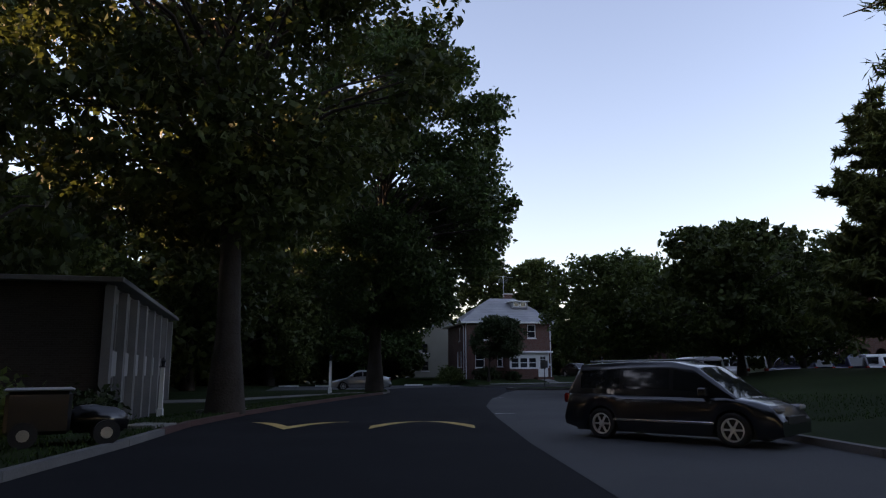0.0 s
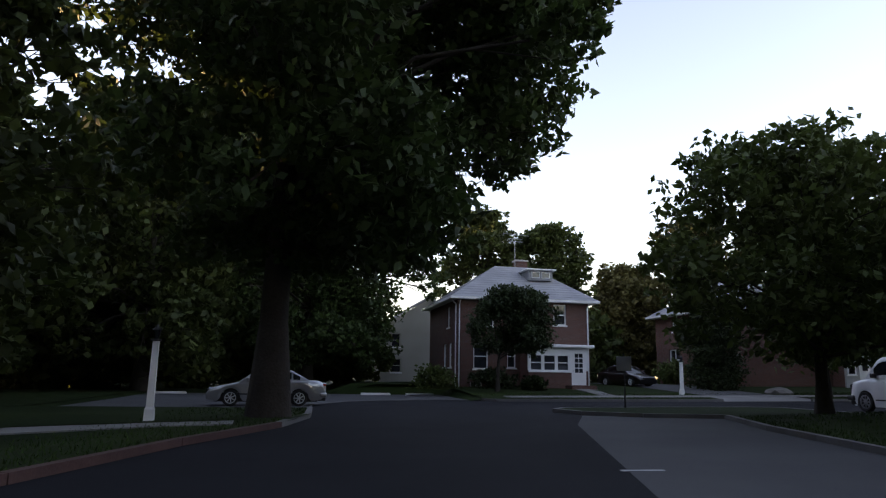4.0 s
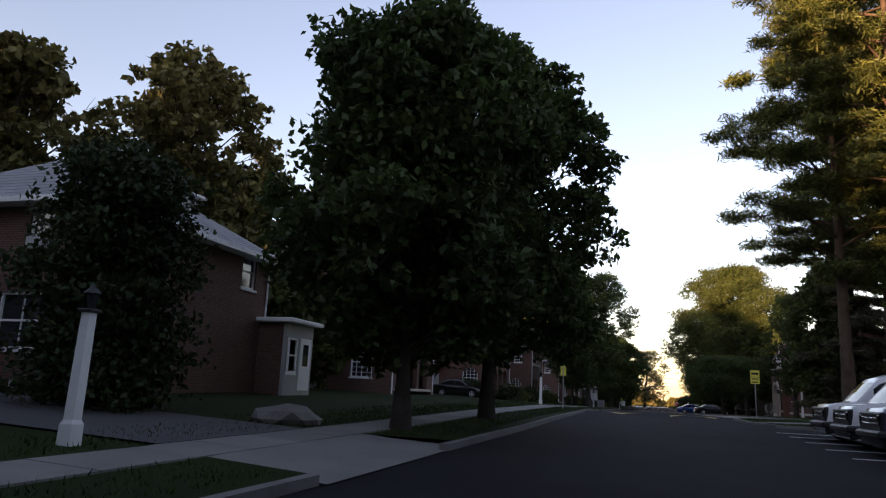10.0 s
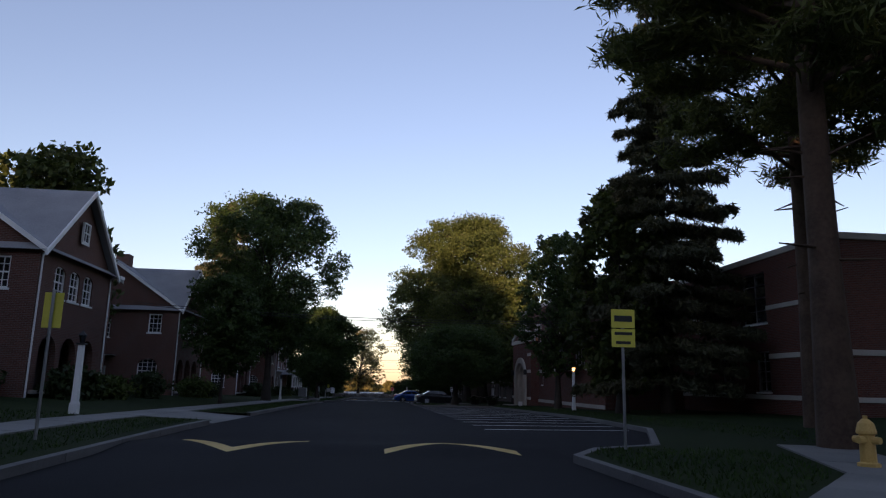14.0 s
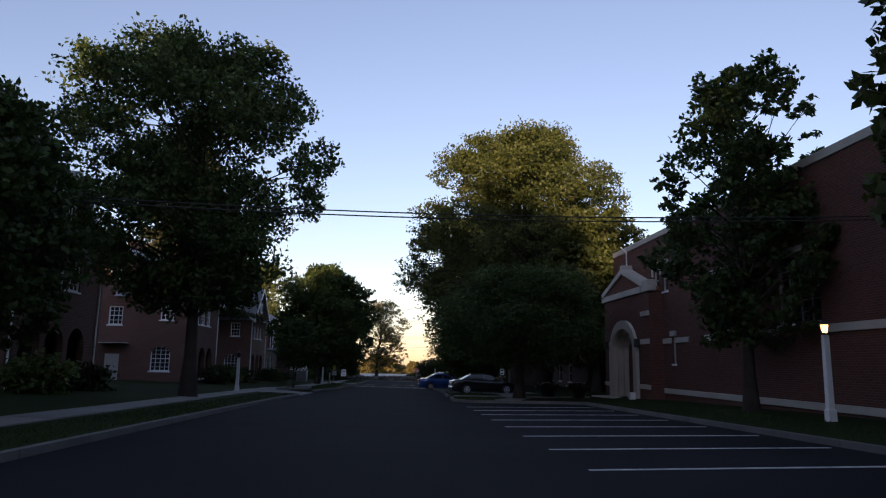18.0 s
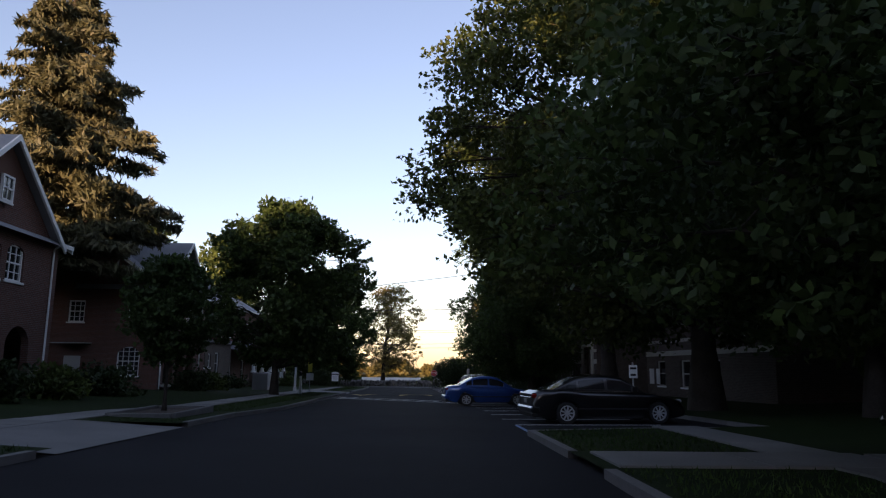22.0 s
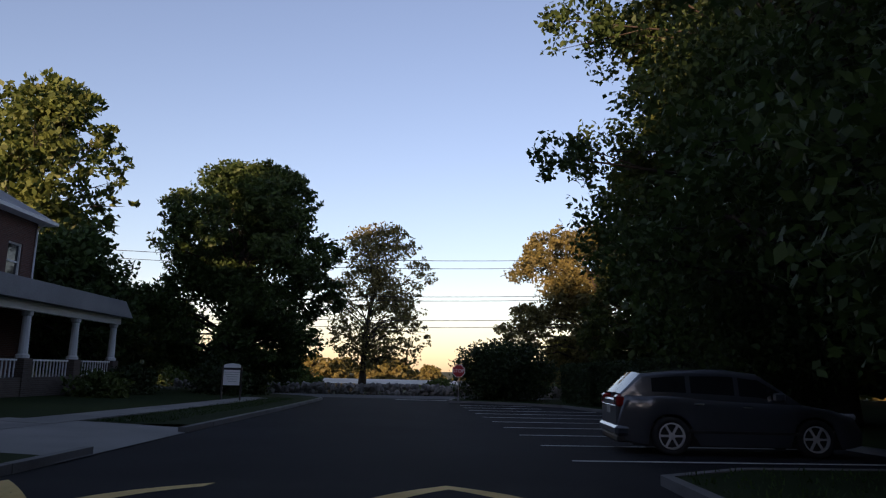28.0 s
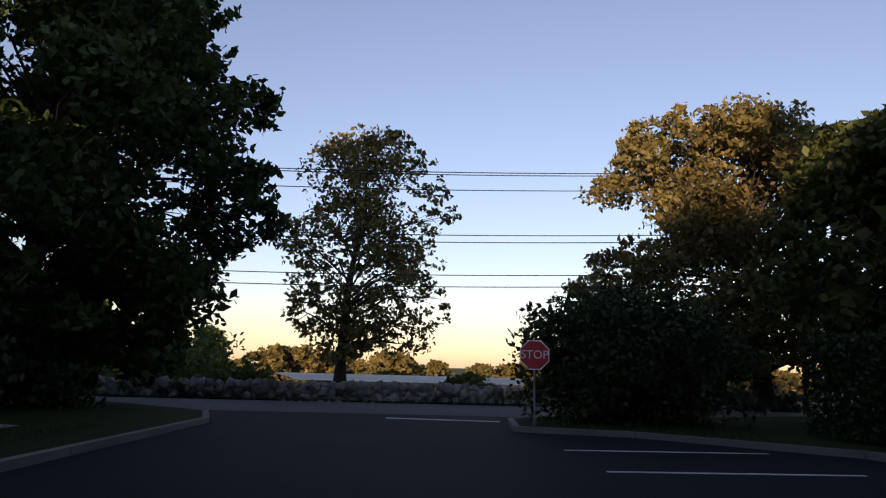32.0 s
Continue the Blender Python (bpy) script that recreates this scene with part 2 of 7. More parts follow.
def raw(name, verts, faces, material, parent=None, label="", smooth=False):
    """A mesh from arrays of corners and of three- or four-cornered faces."""
    me = bpy.data.meshes.new(name)
    v, f = np.asarray(verts, dtype=np.float32), np.asarray(faces, dtype=np.int32)
    k = f.shape[1]
    me.vertices.add(len(v))
    me.vertices.foreach_set("co", v.ravel())
    me.loops.add(f.size)
    me.loops.foreach_set("vertex_index", f.ravel())
    me.polygons.add(len(f))
    me.polygons.foreach_set("loop_start", np.arange(0, f.size, k, dtype=np.int32))
    me.polygons.foreach_set("loop_total", np.full(len(f), k, dtype=np.int32))
    me.update(calc_edges=True)
    me.materials.append(material)
    if smooth:
        me.shade_smooth()
    ob = new(name, me)
    ob.parent = parent
    if label:
        ob["label"] = label
    return ob


def thing(name, x, y, z, turn=0, label="", category="", group="", kind=""):
    ob = new(name)
    ob.empty_display_size = 0.2
    ob.matrix_basis = pose(x, y, z, 0, 0, turn)
    return tagged(ob, label, category, group, kind)


def box(bm, x0, y0, z0, x1, y1, z1, bevel=0.0):
    m = Matrix.Translation(((x0 + x1) / 2, (y0 + y1) / 2, (z0 + z1) / 2)) @ Matrix.Diagonal((x1 - x0, y1 - y0, z1 - z0, 1))
    r = bmesh.ops.create_cube(bm, size=1, matrix=m)
    if bevel:
        es = list({e for v in r["verts"] for e in v.link_edges})
        bmesh.ops.bevel(bm, geom=es, offset=bevel, segments=1, affect="EDGES")
    return bm


def boxed(x0, y0, z0, x1, y1, z1, bevel=0.0):
    return box(bmesh.new(), x0, y0, z0, x1, y1, z1, bevel)


def tube(bm, a, b, ra, rb, n=8, cap=True):
    a, b = Vector(a), Vector(b)
    d = b - a
    m = Matrix.Translation((a + b) / 2) @ d.to_track_quat("Z", "Y").to_matrix().to_4x4()
    bmesh.ops.create_cone(bm, cap_ends=cap, segments=n, radius1=ra, radius2=rb, depth=d.length, matrix=m)
    return bm


def lathe(bm, prof_rz, n=12, m=None):
    """Turns a list of (radius, height) about the z axis."""
    rings = []
    for r, z in prof_rz:
        rings.append([bm.verts.new((r * math.cos(2 * math.pi * i / n), r * math.sin(2 * math.pi * i / n), z)) for i in range(n)])
    for a, b in zip(rings, rings[1:]):
        for i in range(n):
            bm.faces.new((a[i], a[(i + 1) % n], b[(i + 1) % n], b[i]))
    bm.faces.new(rings[0][::-1])
    bm.faces.new(rings[-1])
    if m is not None:
        bmesh.ops.transform(bm, matrix=m, verts=[v for r in rings for v in r])
    return bm


def prism(bm, pts, y0, y1):
    """A polygon in the xz plane, made solid between y0 and y1."""
    a = [bm.verts.new((x, y0, z)) for x, z in pts]
    b = [bm.verts.new((x, y1, z)) for x, z in pts]
    bm.faces.new(a)
    bm.faces.new(b[::-1])
    for i in range(len(pts)):
        j = (i + 1) % len(pts)
        bm.faces.new((a[j], a[i], b[i], b[j]))
    bmesh.ops.recalc_face_normals(bm, faces=bm.faces)
    return bm


def road_z(x):
    return float(np.interp(x, ROAD_X, ROAD_Z))


def bank(x, y):
    """Height of the lawns over the road."""
    if y > 51 and x > 8:
        return 0.12 + min(0.55, max(0.0, 0.045 * (y - 60.0)))
    if x < 8 and y > 51:
        return 0.12
    if x > 30:
        return 0.12 + min(0.4, max(0.0, 0.03 * (44 - y)))
    if x > 6:
        e = np.interp(y, [0, 12, 16, 30, 46], [8.5, 9, 11.5, 13, 18])
        rise = 1.15 * min(1.0, max(0.0, (x - e - 1.0) / 11.0)) * min(1.0, max(0.0, (48 - y) / 8))
        rise *= min(1.0, max(0.0, (33 - x) / 5.0))
        return 0.12 + (rise if x < 21 else rise * max(min(1.0, max(0.0, (42.5 - y) / 5.0)), (23.8 - x) / 2.8))
    e = np.interp(y, [0, 14, 23, 35, 43, 51], [-3.9, -3.4, -2.2, 1.1, 4.1, 5])
    return 0.12 - min(0.8, max(0.0, 0.11 * (e - x - 1.5))) * min(1.0, max(0.0, (46 - y) / 8))


def ground_z(x, y):
    return road_z(x) + bank(x, y)

# ---- ground, roads, lawns ----
from mathutils import geometry


def sheet(name, outline, step, height, material, label="", kind="structure"):
    """A flat region filled with triangles, each corner lifted by height(x, y)."""
    pts = []
    n = len(outline)
    for i in range(n):
        a, b = Vector(outline[i]), Vector(outline[(i + 1) % n])
        k = max(1, int((b - a).length / step))
        pts += [a.lerp(b, j / k) for j in range(k)]
    edges = [(i, (i + 1) % len(pts)) for i in range(len(pts))]
    xs, ys = [p.x for p in pts], [p.y for p in pts]
    inner = []
    x = min(xs) + step / 2
    while x < max(xs):
        y = min(ys) + step / 2
        while y < max(ys):
            inner.append(Vector((x + 0.1 * math.sin(7 * y), y + 0.1 * math.sin(5 * x))))
            y += step
        x += step
    v, e, f, *_ = geometry.delaunay_2d_cdt(pts + inner, edges, [], 1, 1e-4)
    me = bpy.data.meshes.new(name)
    me.from_pydata([(p.x, p.y, height(p.x, p.y)) for p in v], [], f)
    me.materials.append(material)
    me.shade_smooth()
    return tagged(new(name, me), label, kind=kind)


def strip(name, line, w0, w1, z0, z1, material, label="", height=None, parent=None):
    """A solid band along a line, from w0 to w1 to its left, z0 to z1 over the given height."""
    h = height or (lambda x, y: road_z(x))
    bm = bmesh.new()
    rows = []
    for i, p in enumerate(line):
        a, b = Vector(line[max(0, i - 1)]), Vector(line[min(len(line) - 1, i + 1)])
        d = (b - a).normalized()
        side = Vector((-d.y, d.x))
        q0, q1 = Vector(p) + side * w0, Vector(p) + side * w1
        rows.append([bm.verts.new((q.x, q.y, h(q.x, q.y) + z)) for q, z in ((q0, z0), (q0, z1), (q1, z1), (q1, z0))])
    for a, b in zip(rows, rows[1:]):
        for i in range(4):
            j = (i + 1) % 4
            bm.faces.new((a[i], b[i], b[j], a[j]))
    bm.faces.new(rows[0])
    bm.faces.new(rows[-1][::-1])
    bmesh.ops.recalc_face_normals(bm, faces=bm.faces)
    return part(name, bm, material, parent, label)


def dense(line, step=2.0):
    out = []
    for a, b in zip(line, line[1:]):
        a, b = Vector(a), Vector(b)
        k = max(1, int((b - a).length / step))
        out += [tuple(a.lerp(b, j / k)) for j in range(k)]
    return out + [tuple(line[-1])]


# the wide ground under everything, out to the horizon
gx = [-3000, -1200, -500, -200, -90] + list(range(-60, 260, 8)) + [300, 380, 500, 800, 1400, 3200]
gy = [-3000, -1200, -500, -200, -100] + list(range(-60, 180, 8)) + [230, 320, 500, 900, 1500, 3000]


def base_z(x, y):
    z = road_z(x) - 0.25
    if x < 6 and y < 52:
        z -= 0.9
    if x > 212:
        z -= min(6.0, (x - 212) * 0.03)
    return z


gv = [(x, y, base_z(x, y)) for y in gy for x in gx]
nx = len(gx)
gf = [(j * nx + i, j * nx + i + 1, (j + 1) * nx + i + 1, (j + 1) * nx + i) for j in range(len(gy) - 1) for i in range(nx - 1)]
tagged(raw("ground", gv, gf, EARTH, smooth=True), "dry grassy ground reaching out to the horizon", kind="structure")

WEST = [(-3.9, -40), (-3.9, 5), (-3.85, 9.9), (-3.4, 14.2), (-3.1, 19), (-2.2, 23.5), (-0.9, 28.2), (1.1, 34.7), (2.4, 39), (4.1, 43.3), (4.9, 47), (5.1, 51)]
EASTL = [(8.2, -40), (8.3, 5), (8.5, 9.5), (8.9, 12.4), (11.4, 15.6), (11.2, 23.2), (12.7, 30.3), (14.5, 36.1), (16.1, 41.4), (17.9, 45.8), (15.6, 46.8), (14.1, 48.3), (13.8, 50.2), (14.5, 51.1), (19.3, 51.2), (22.4, 50.9), (23.5, 50.2), (23.8, 43.4), (33.2, 43.4)]
NORTH = [(14.1, 60.9), (14.6, 59.9), (17, 59.45), (24, 58.8), (40, 58.5), (92, 58.95), (110, 58.9), (128, 58.85), (133, 58.15), (193, 57.95), (196.2, 58.9), (197.8, 62), (198.3, 66), (198.3, 120)]
SOUTH = [(33.2, 43.4), (51.4, 43.4), (51.5, 46.4), (52.1, 49.7), (55.6, 50.4), (60.6, 50.6), (62.0, 49.8), (63.0, 48.2), (69.5, 45.7), (80.0, 44.4), (106.6, 44.3), (107.1, 45.8), (107.5, 49.7), (109.0, 50.4), (113, 50.2), (120.4, 50.0), (121.4, 47), (122.1, 43.1), (137.9, 43.1), (141.5, 44.6), (144.5, 48.6), (146.5, 49.6), (156.3, 49.6), (159.2, 49.4), (160.2, 47.8), (160.4, 43.2), (176, 42.9), (187.7, 44.4), (191.2, 47.6), (192.2, 50.3), (195.5, 50.0), (197.6, 48.2), (198.2, 44), (198.2, -40)]

tagged(sheet("road", WEST[:-1] + [(4.7, 51), (-4.3, 51), (-4.3, 72), (14.9, 72), (14.9, 59.6)] + [(x, y + 0.3) for x, y in NORTH[2:10]] + [(198.5, 66), (198.5, 120), (207, 120), (207, -40), (198.0, -40)] + [(198, 43), (160, 42.6), (122, 42.6), (23.6, 42.6), (23.6, 50), (14, 50), (18.4, 46), (12.0, 15), (8.7, 9)] + [(8.4, -40)], 3.0,
      lambda x, y: road_z(x), ASPHALT), "dark smooth freshly laid asphalt road")
# the older, paler paving of the two side parking areas
tagged(sheet("parking_apron", [(3.0, -40), (2.9, 4), (3.2, 7.3), (4.0, 12.9), (5.3, 20.4), (6.6, 27), (8.3, 33), (12.1, 44.0), (14.0, 48.0), (18.0, 46.0), (16.2, 41.4), (14.6, 36), (12.8, 30.3), (11.3, 23.2), (11.5, 15.6), (9.0, 12.4), (8.6, 9.4), (8.3, -40)], 2.5,
      lambda x, y: road_z(x) + 0.006, OLD_ASPHALT), "pale worn asphalt of a parking strip")
tagged(sheet("parking_court", [(5.0, 51.2), (5.25, 56), (7.0, 59.4), (9.2, 61.0), (11.9, 62.5), (13.6, 61.6), (14.2, 60.9), (14.6, 71.6), (-4.1, 71.6), (-4.1, 51.2)], 2.5,
      lambda x, y: road_z(x) + 0.006, OLD_ASPHALT), "pale worn asphalt of a small parking court")
tagged(sheet("cross_road_surface", [(198.4, -40), (206.8, -40), (206.8, 120), (198.4, 120)], 4.0, lambda x, y: road_z(x) + 0.006, OLD_ASPHALT), "paler asphalt of the crossing road")

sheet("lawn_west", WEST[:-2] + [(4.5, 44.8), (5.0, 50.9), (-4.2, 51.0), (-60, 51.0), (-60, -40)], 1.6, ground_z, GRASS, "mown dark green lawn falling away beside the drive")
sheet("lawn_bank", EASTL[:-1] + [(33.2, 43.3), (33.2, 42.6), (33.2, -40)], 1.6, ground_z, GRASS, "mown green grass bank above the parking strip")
APRONS = (("driveway_apron_a", 27.4, 32.4, 61.9), ("driveway_apron_b", 71.0, 76.2, 61.9), ("driveway_apron_c", 116.4, 121.8, 62.8), ("driveway_apron_d", 161.2, 167.2, 62.4))
kerb_y = lambda x: float(np.interp(x, [p[0] for p in NORTH[:10]], [p[1] for p in NORTH[:10]]))
edge = list(NORTH[:10])
for nm, x0, x1, y1 in APRONS:
    edge = [p for p in edge if not x0 - 0.7 <= p[0] <= x1 + 0.7] + [(x0 - 0.7, kerb_y(x0 - 0.7)), (x0, y1), (x1, y1), (x1 + 0.7, kerb_y(x1 + 0.7))]
# walk from west to east, each notch in its own order
edge.sort(key=lambda p: p[0])
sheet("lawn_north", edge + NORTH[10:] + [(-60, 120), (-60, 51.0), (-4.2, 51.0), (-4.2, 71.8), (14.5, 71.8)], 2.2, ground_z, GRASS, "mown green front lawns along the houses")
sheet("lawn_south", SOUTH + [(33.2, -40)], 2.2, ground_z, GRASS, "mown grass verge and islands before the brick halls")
sheet("verge_far", [(207, -40), (207, 120), (214, 120), (214, -40)], 3.0, lambda x, y: road_z(x) + 0.06, GRASS, "rough grass verge behind the stone wall")

for nm, ln, w in (("kerb_west", WEST, 1), ("kerb_east", EASTL, -1), ("kerb_north", NORTH, 1), ("kerb_south", SOUTH, -1)):
    kerb = thing(nm, 0, 0, 0, label="weathered grey concrete kerb along the asphalt", kind="structure")
    run = dense(ln, 2.4)
    for a, b in zip(run, run[1:]):
        a, b = Vector(a), Vector(b)
        if abs(a.y) > 36 and a.y < 0 or a.y > 100:
            continue
        mid = (a + b) / 2
        if nm == "kerb_north" and any(p < mid.x < q for p, q in ((27.0, 32.8), (70.6, 76.6), (116.0, 122.2), (160.8, 167.6))):
            continue
        if nm == "kerb_south" and 112.9 < mid.x < 115.4 and mid.y > 49:
            continue
        d = (b - a).normalized() * 0.012
        strip("kerb_stone", [tuple(a + d), tuple(b - d)], -0.02 * w, 0.15 * w, -0.1, 0.135, KERB_RED if nm == "kerb_west" and 17 < mid.y < 42 else KERB, parent=kerb)

# grass slope down to the parking court, and the pale flush edging between court and road
court = dense([(-4.2, 51.0), (-4.2, 71.8), (14.5, 71.8), (14.45, 68), (14.1, 60.9)], 1.5)
cen = Vector((5.0, 61.5))
cv, cf = [], []
for i, (x, y) in enumerate(court):
    q = Vector((x, y))
    inn = q + (cen - q).normalized() * 0.7
    out = q - (cen - q).normalized() * 0.5
    cv += [(out.x, out.y, ground_z(out.x, out.y) + 0.02), (inn.x, inn.y, road_z(inn.x) - 0.02)]
    if i:
        cf.append((2 * i - 2, 2 * i, 2 * i + 1, 2 * i - 1))
tagged(raw("court_slope", cv, cf, GRASS, smooth=True), "dark grass slope round the parking court", kind="structure")
edging = thing("court_edging", 0, 0, 0, label="pale flush concrete edging along the parking court", kind="structure")
eline = dense([(5.0, 51.2), (5.25, 56), (7.0, 59.4), (9.2, 61.0), (11.9, 62.5), (13.6, 61.6), (14.1, 60.9)], 2.4)
for a, b in zip(eline, eline[1:]):
    strip("edging_stone", [tuple(a), tuple(b)], -0.05, 0.05, -0.06, 0.03, KERB, parent=edging)


def walk_slabs(name, line, width, label, lift=0.03, step=1.5):
    """A footpath of separate concrete slabs with open joints."""
    path = thing(name, 0, 0, 0, label=label, kind="structure")
    run = dense(line, step)
    for a, b in zip(run, run[1:]):
        a, b = Vector(a), Vector(b)
        d = (b - a).normalized() * 0.01
        strip("slab", [tuple(a + d), tuple(b - d)], -width / 2, width / 2, -0.08, lift + 0.006 * random.random(), CONCRETE, height=ground_z, parent=path)
    return path


walk_slabs("pavement", [(15.5, 61.2), (30, 61.3), (60, 61.4), (95, 61.7), (126, 62.2), (130, 61.5), (160, 61.6), (189, 61.0)], 1.1, "pale concrete pavement of square slabs through the lawns")
walk_slabs("pavement_west", [(-18, 41.5), (-2, 42.9), (3.0, 43.0)], 1.1, "narrow concrete footpath across the lawn")
walk_slabs("house_path", [(22.4, 68.2), (22.2, 65), (21.6, 61.9)], 0.9, "short concrete path leading to a porch door")
walk_slabs("hall_path", [(114.2, 49.9), (114.0, 45.5), (113.2, 42.2)], 2.0, "concrete path leading to the arched hall door")
walk_slabs("hall_walk", [(107.6, 47.9), (112.0, 46.4), (122, 45.8)], 1.2, "concrete footpath between grass and hall")
walk_slabs("hydrant_pad", [(54.8, 49.4), (58.0, 46.5), (63.0, 44.6)], 1.5, "concrete path by the fire hydrant")
for nm, x0, x1, y1 in APRONS:
    yy = np.interp((x0 + x1) / 2, [p[0] for p in NORTH[:10]], [p[1] for p in NORTH[:10]])
    sheet(nm, [(x0 - 0.7, yy - 0.05), (x1 + 0.7, yy - 0.05), (x1, y1), (x0, y1)], 0.8, lambda x, y: road_z(x) + 0.02 + 0.125 * min(1, max(0, (y - yy) / 2.0)) + max(0, bank(x, y) - 0.12), CONCRETE, "pale concrete driveway apron sloping to the road")
sheet("driveway", [(27.6, 61.9), (32.2, 61.9), (32.0, 78), (27.2, 78)], 1.0, lambda x, y: ground_z(x, y) + 0.035, OLD_ASPHALT, "worn grey driveway between two houses")
sheet("side_drive", [(-4.0, 43.6), (4.3, 44.2), (4.9, 46.6), (-4, 46.0)], 1.0, lambda x, y: ground_z(x, y) + 0.02, GRASS, "rough grass beside the drive")

# painted lines
def line_mark(name, line, width, material, label, group=""):
    return tagged(strip(name, dense(line, 1.0), -width / 2, width / 2, -0.004, 0.008, material), label, "road marking", group)


for x in (25.4, 28.6, 31.8, 34.2, 36.9, 39.5, 42.2, 44.8, 47.3):
    line_mark("parking_line", [(x, 50.4), (x + 0.1, 44.6)], 0.1, LINE, "thin white parking bay line on asphalt", "parking bay lines")
for i in range(13):
    x = 69.85 + 2.757 * i
    line_mark("parking_line", [(x, 50.65 - 0.03 * i), (x + 0.7, max(44.7, 45.9 - 0.45 * i))], 0.1, LINE, "thin white parking bay line on asphalt", "parking bay lines")
for x in (124.4, 127.4, 130.5, 133.6, 136.4, 139.2):
    line_mark("parking_line", [(x, 49.7), (x + 0.3, 45.2 if x < 135 else 45.9)], 0.1, LINE, "thin white parking bay line on asphalt", "parking bay lines")
for i in range(10):
    x = 162.0 + 2.90 * i
    line_mark("parking_line", [(x, 49.95), (x + 0.1, 44.0 if i < 8 else 46.0)], 0.1, LINE, "thin white parking bay line on asphalt", "parking bay lines")
for x, y in ((6.0, 22.1), (9.2, 35.0)):
    line_mark("parking_tick", [(x - 0.3, y + 0.05), (x + 0.35, y)], 0.1, LINE, "short worn white parking mark", "parking ticks")
line_mark("give_way_line", [(196.4, 53.6), (195.8, 50.2)], 0.3, LINE, "broad white stop line across the lane")
for a, b in (((150.5, 57.9), (142.3, 49.9)), ((153.5, 58.1), (144.7, 49.7))):
    line_mark("crossing_edge", [a, b], 0.13, LINE, "white edge line of a slanting pedestrian crossing", "crossing lines")
for i in range(10):
    f = i / 9.5 + 0.05
    a, b = Vector((150.5, 57.9)).lerp(Vector((142.3, 49.9)), f), Vector((153.5, 58.1)).lerp(Vector((144.7, 49.7)), f + 0.06)
    line_mark("crossing_bar", [tuple(a), tuple(b)], 0.12, LINE, "thin white bar of a pedestrian crossing", "crossing bars")
# blue marked bay beside the dark saloon
BLUELINE = shade("blue_line_paint", (0.12, 0.22, 0.42), (0.25, 0.36, 0.55), 5.0, 0.8, 0.2)
for a, b in (((117.2, 49.9), (124.2, 49.7)), ((117.2, 49.9), (119.4, 44.6)), ((118.6, 49.9), (120.6, 45.4)), ((120.2, 49.9), (122.0, 45.6)), ((121.6, 49.8), (123.0, 46.4))):
    line_mark("blue_bay_line", [a, b], 0.1, BLUELINE, "faded blue accessible bay marking", "blue bay lines")


def hump(cx, cy, turn, span):
    """A speed hump with two pale chevrons, one in each lane."""
    m = pose(cx, cy, 0, 0, 0, turn)
    bm = bmesh.new()
    n = 10
    rows = []
    for i in range(n + 1):
        u = -1.9 + 3.8 * i / n
        z = 0.075 * (0.5 + 0.5 * math.cos(math.pi * u / 1.9))
        row = []
        for j in range(9):
            p = m @ Vector((u, -span / 2 + span * j / 8, 0))
            row.append(bm.verts.new((p.x, p.y, road_z(p.x) + z + 0.001)))
        rows.append(row)
    for a, b in zip(rows, rows[1:]):
        for j in range(8):
            bm.faces.new((a[j], b[j], b[j + 1], a[j + 1]))
    hp = tagged(part("speed_hump", bm, ASPHALT, smooth=True), "low dark asphalt speed hump across the road", "speed hump")
    for s, tip in ((1, -1), (-1, 1)):
        c = s * span * 0.245
        for side in (-1, 1):
            bm = bmesh.new()
            rows = []
            for i in range(7):
                f = i / 6
                u, v = tip * (0.95 - 1.9 * f), c + side * 1.25 * f
                row = []
                for w in (-0.26, 0.26):
                    q = m @ Vector((u + w, v, 0))
                    uu = max(-1.9, min(1.9, u + w))
                    row.append(bm.verts.new((q.x, q.y, road_z(q.x) + 0.075 * (0.5 + 0.5 * math.cos(math.pi * uu / 1.9)) + 0.008)))
                rows.append(row)
            for a, b in zip(rows, rows[1:]):
                bm.faces.new((a[0], b[0], b[1], a[1]))
            bmesh.ops.recalc_face_normals(bm, faces=bm.faces)
            part("chevron", bm, HUMP_PAINT, hp, "faded pale yellow painted chevron")


hump(1.1, 18.0, 80, 6.6)
hump(62.6, 54.6, 0, 8.2)
hump(157.5, 54.4, 0, 8.4)

for sx, sy, sl, tn in ((-3.1, 17.6, 0.9, 70), (-2.3, 24.3, 1.6, 65)):
    sl_ob = part("kerb_ramp_slab", boxed(-sl / 2, -0.45, -0.1, sl / 2, 0.45, 0.06, 0.01), CONCRETE)
    sl_ob.matrix_basis = pose(sx - 0.7, sy, ground_z(sx - 0.7, sy), 0, 0, tn)
    tagged(sl_ob, "small pale concrete slab beside the kerb", "slab", "kerb slabs", "structure")

# ---- buildings ----
class Face:
    """A wall plane of a building: u runs along it, d outwards, z up, all in the building's own metres."""

    def __init__(self, x, y, turn):
        a = radians(turn)
        ux, uy = math.cos(a), math.sin(a)
        self.m = Matrix(((ux, uy, 0, x), (uy, -ux, 0, y), (0, 0, 1, 0), (0, 0, 0, 1)))

    def put(self, bm):
        bmesh.ops.transform(bm, matrix=self.m, verts=bm.verts)
        bmesh.ops.recalc_face_normals(bm, faces=bm.faces)
        return bm


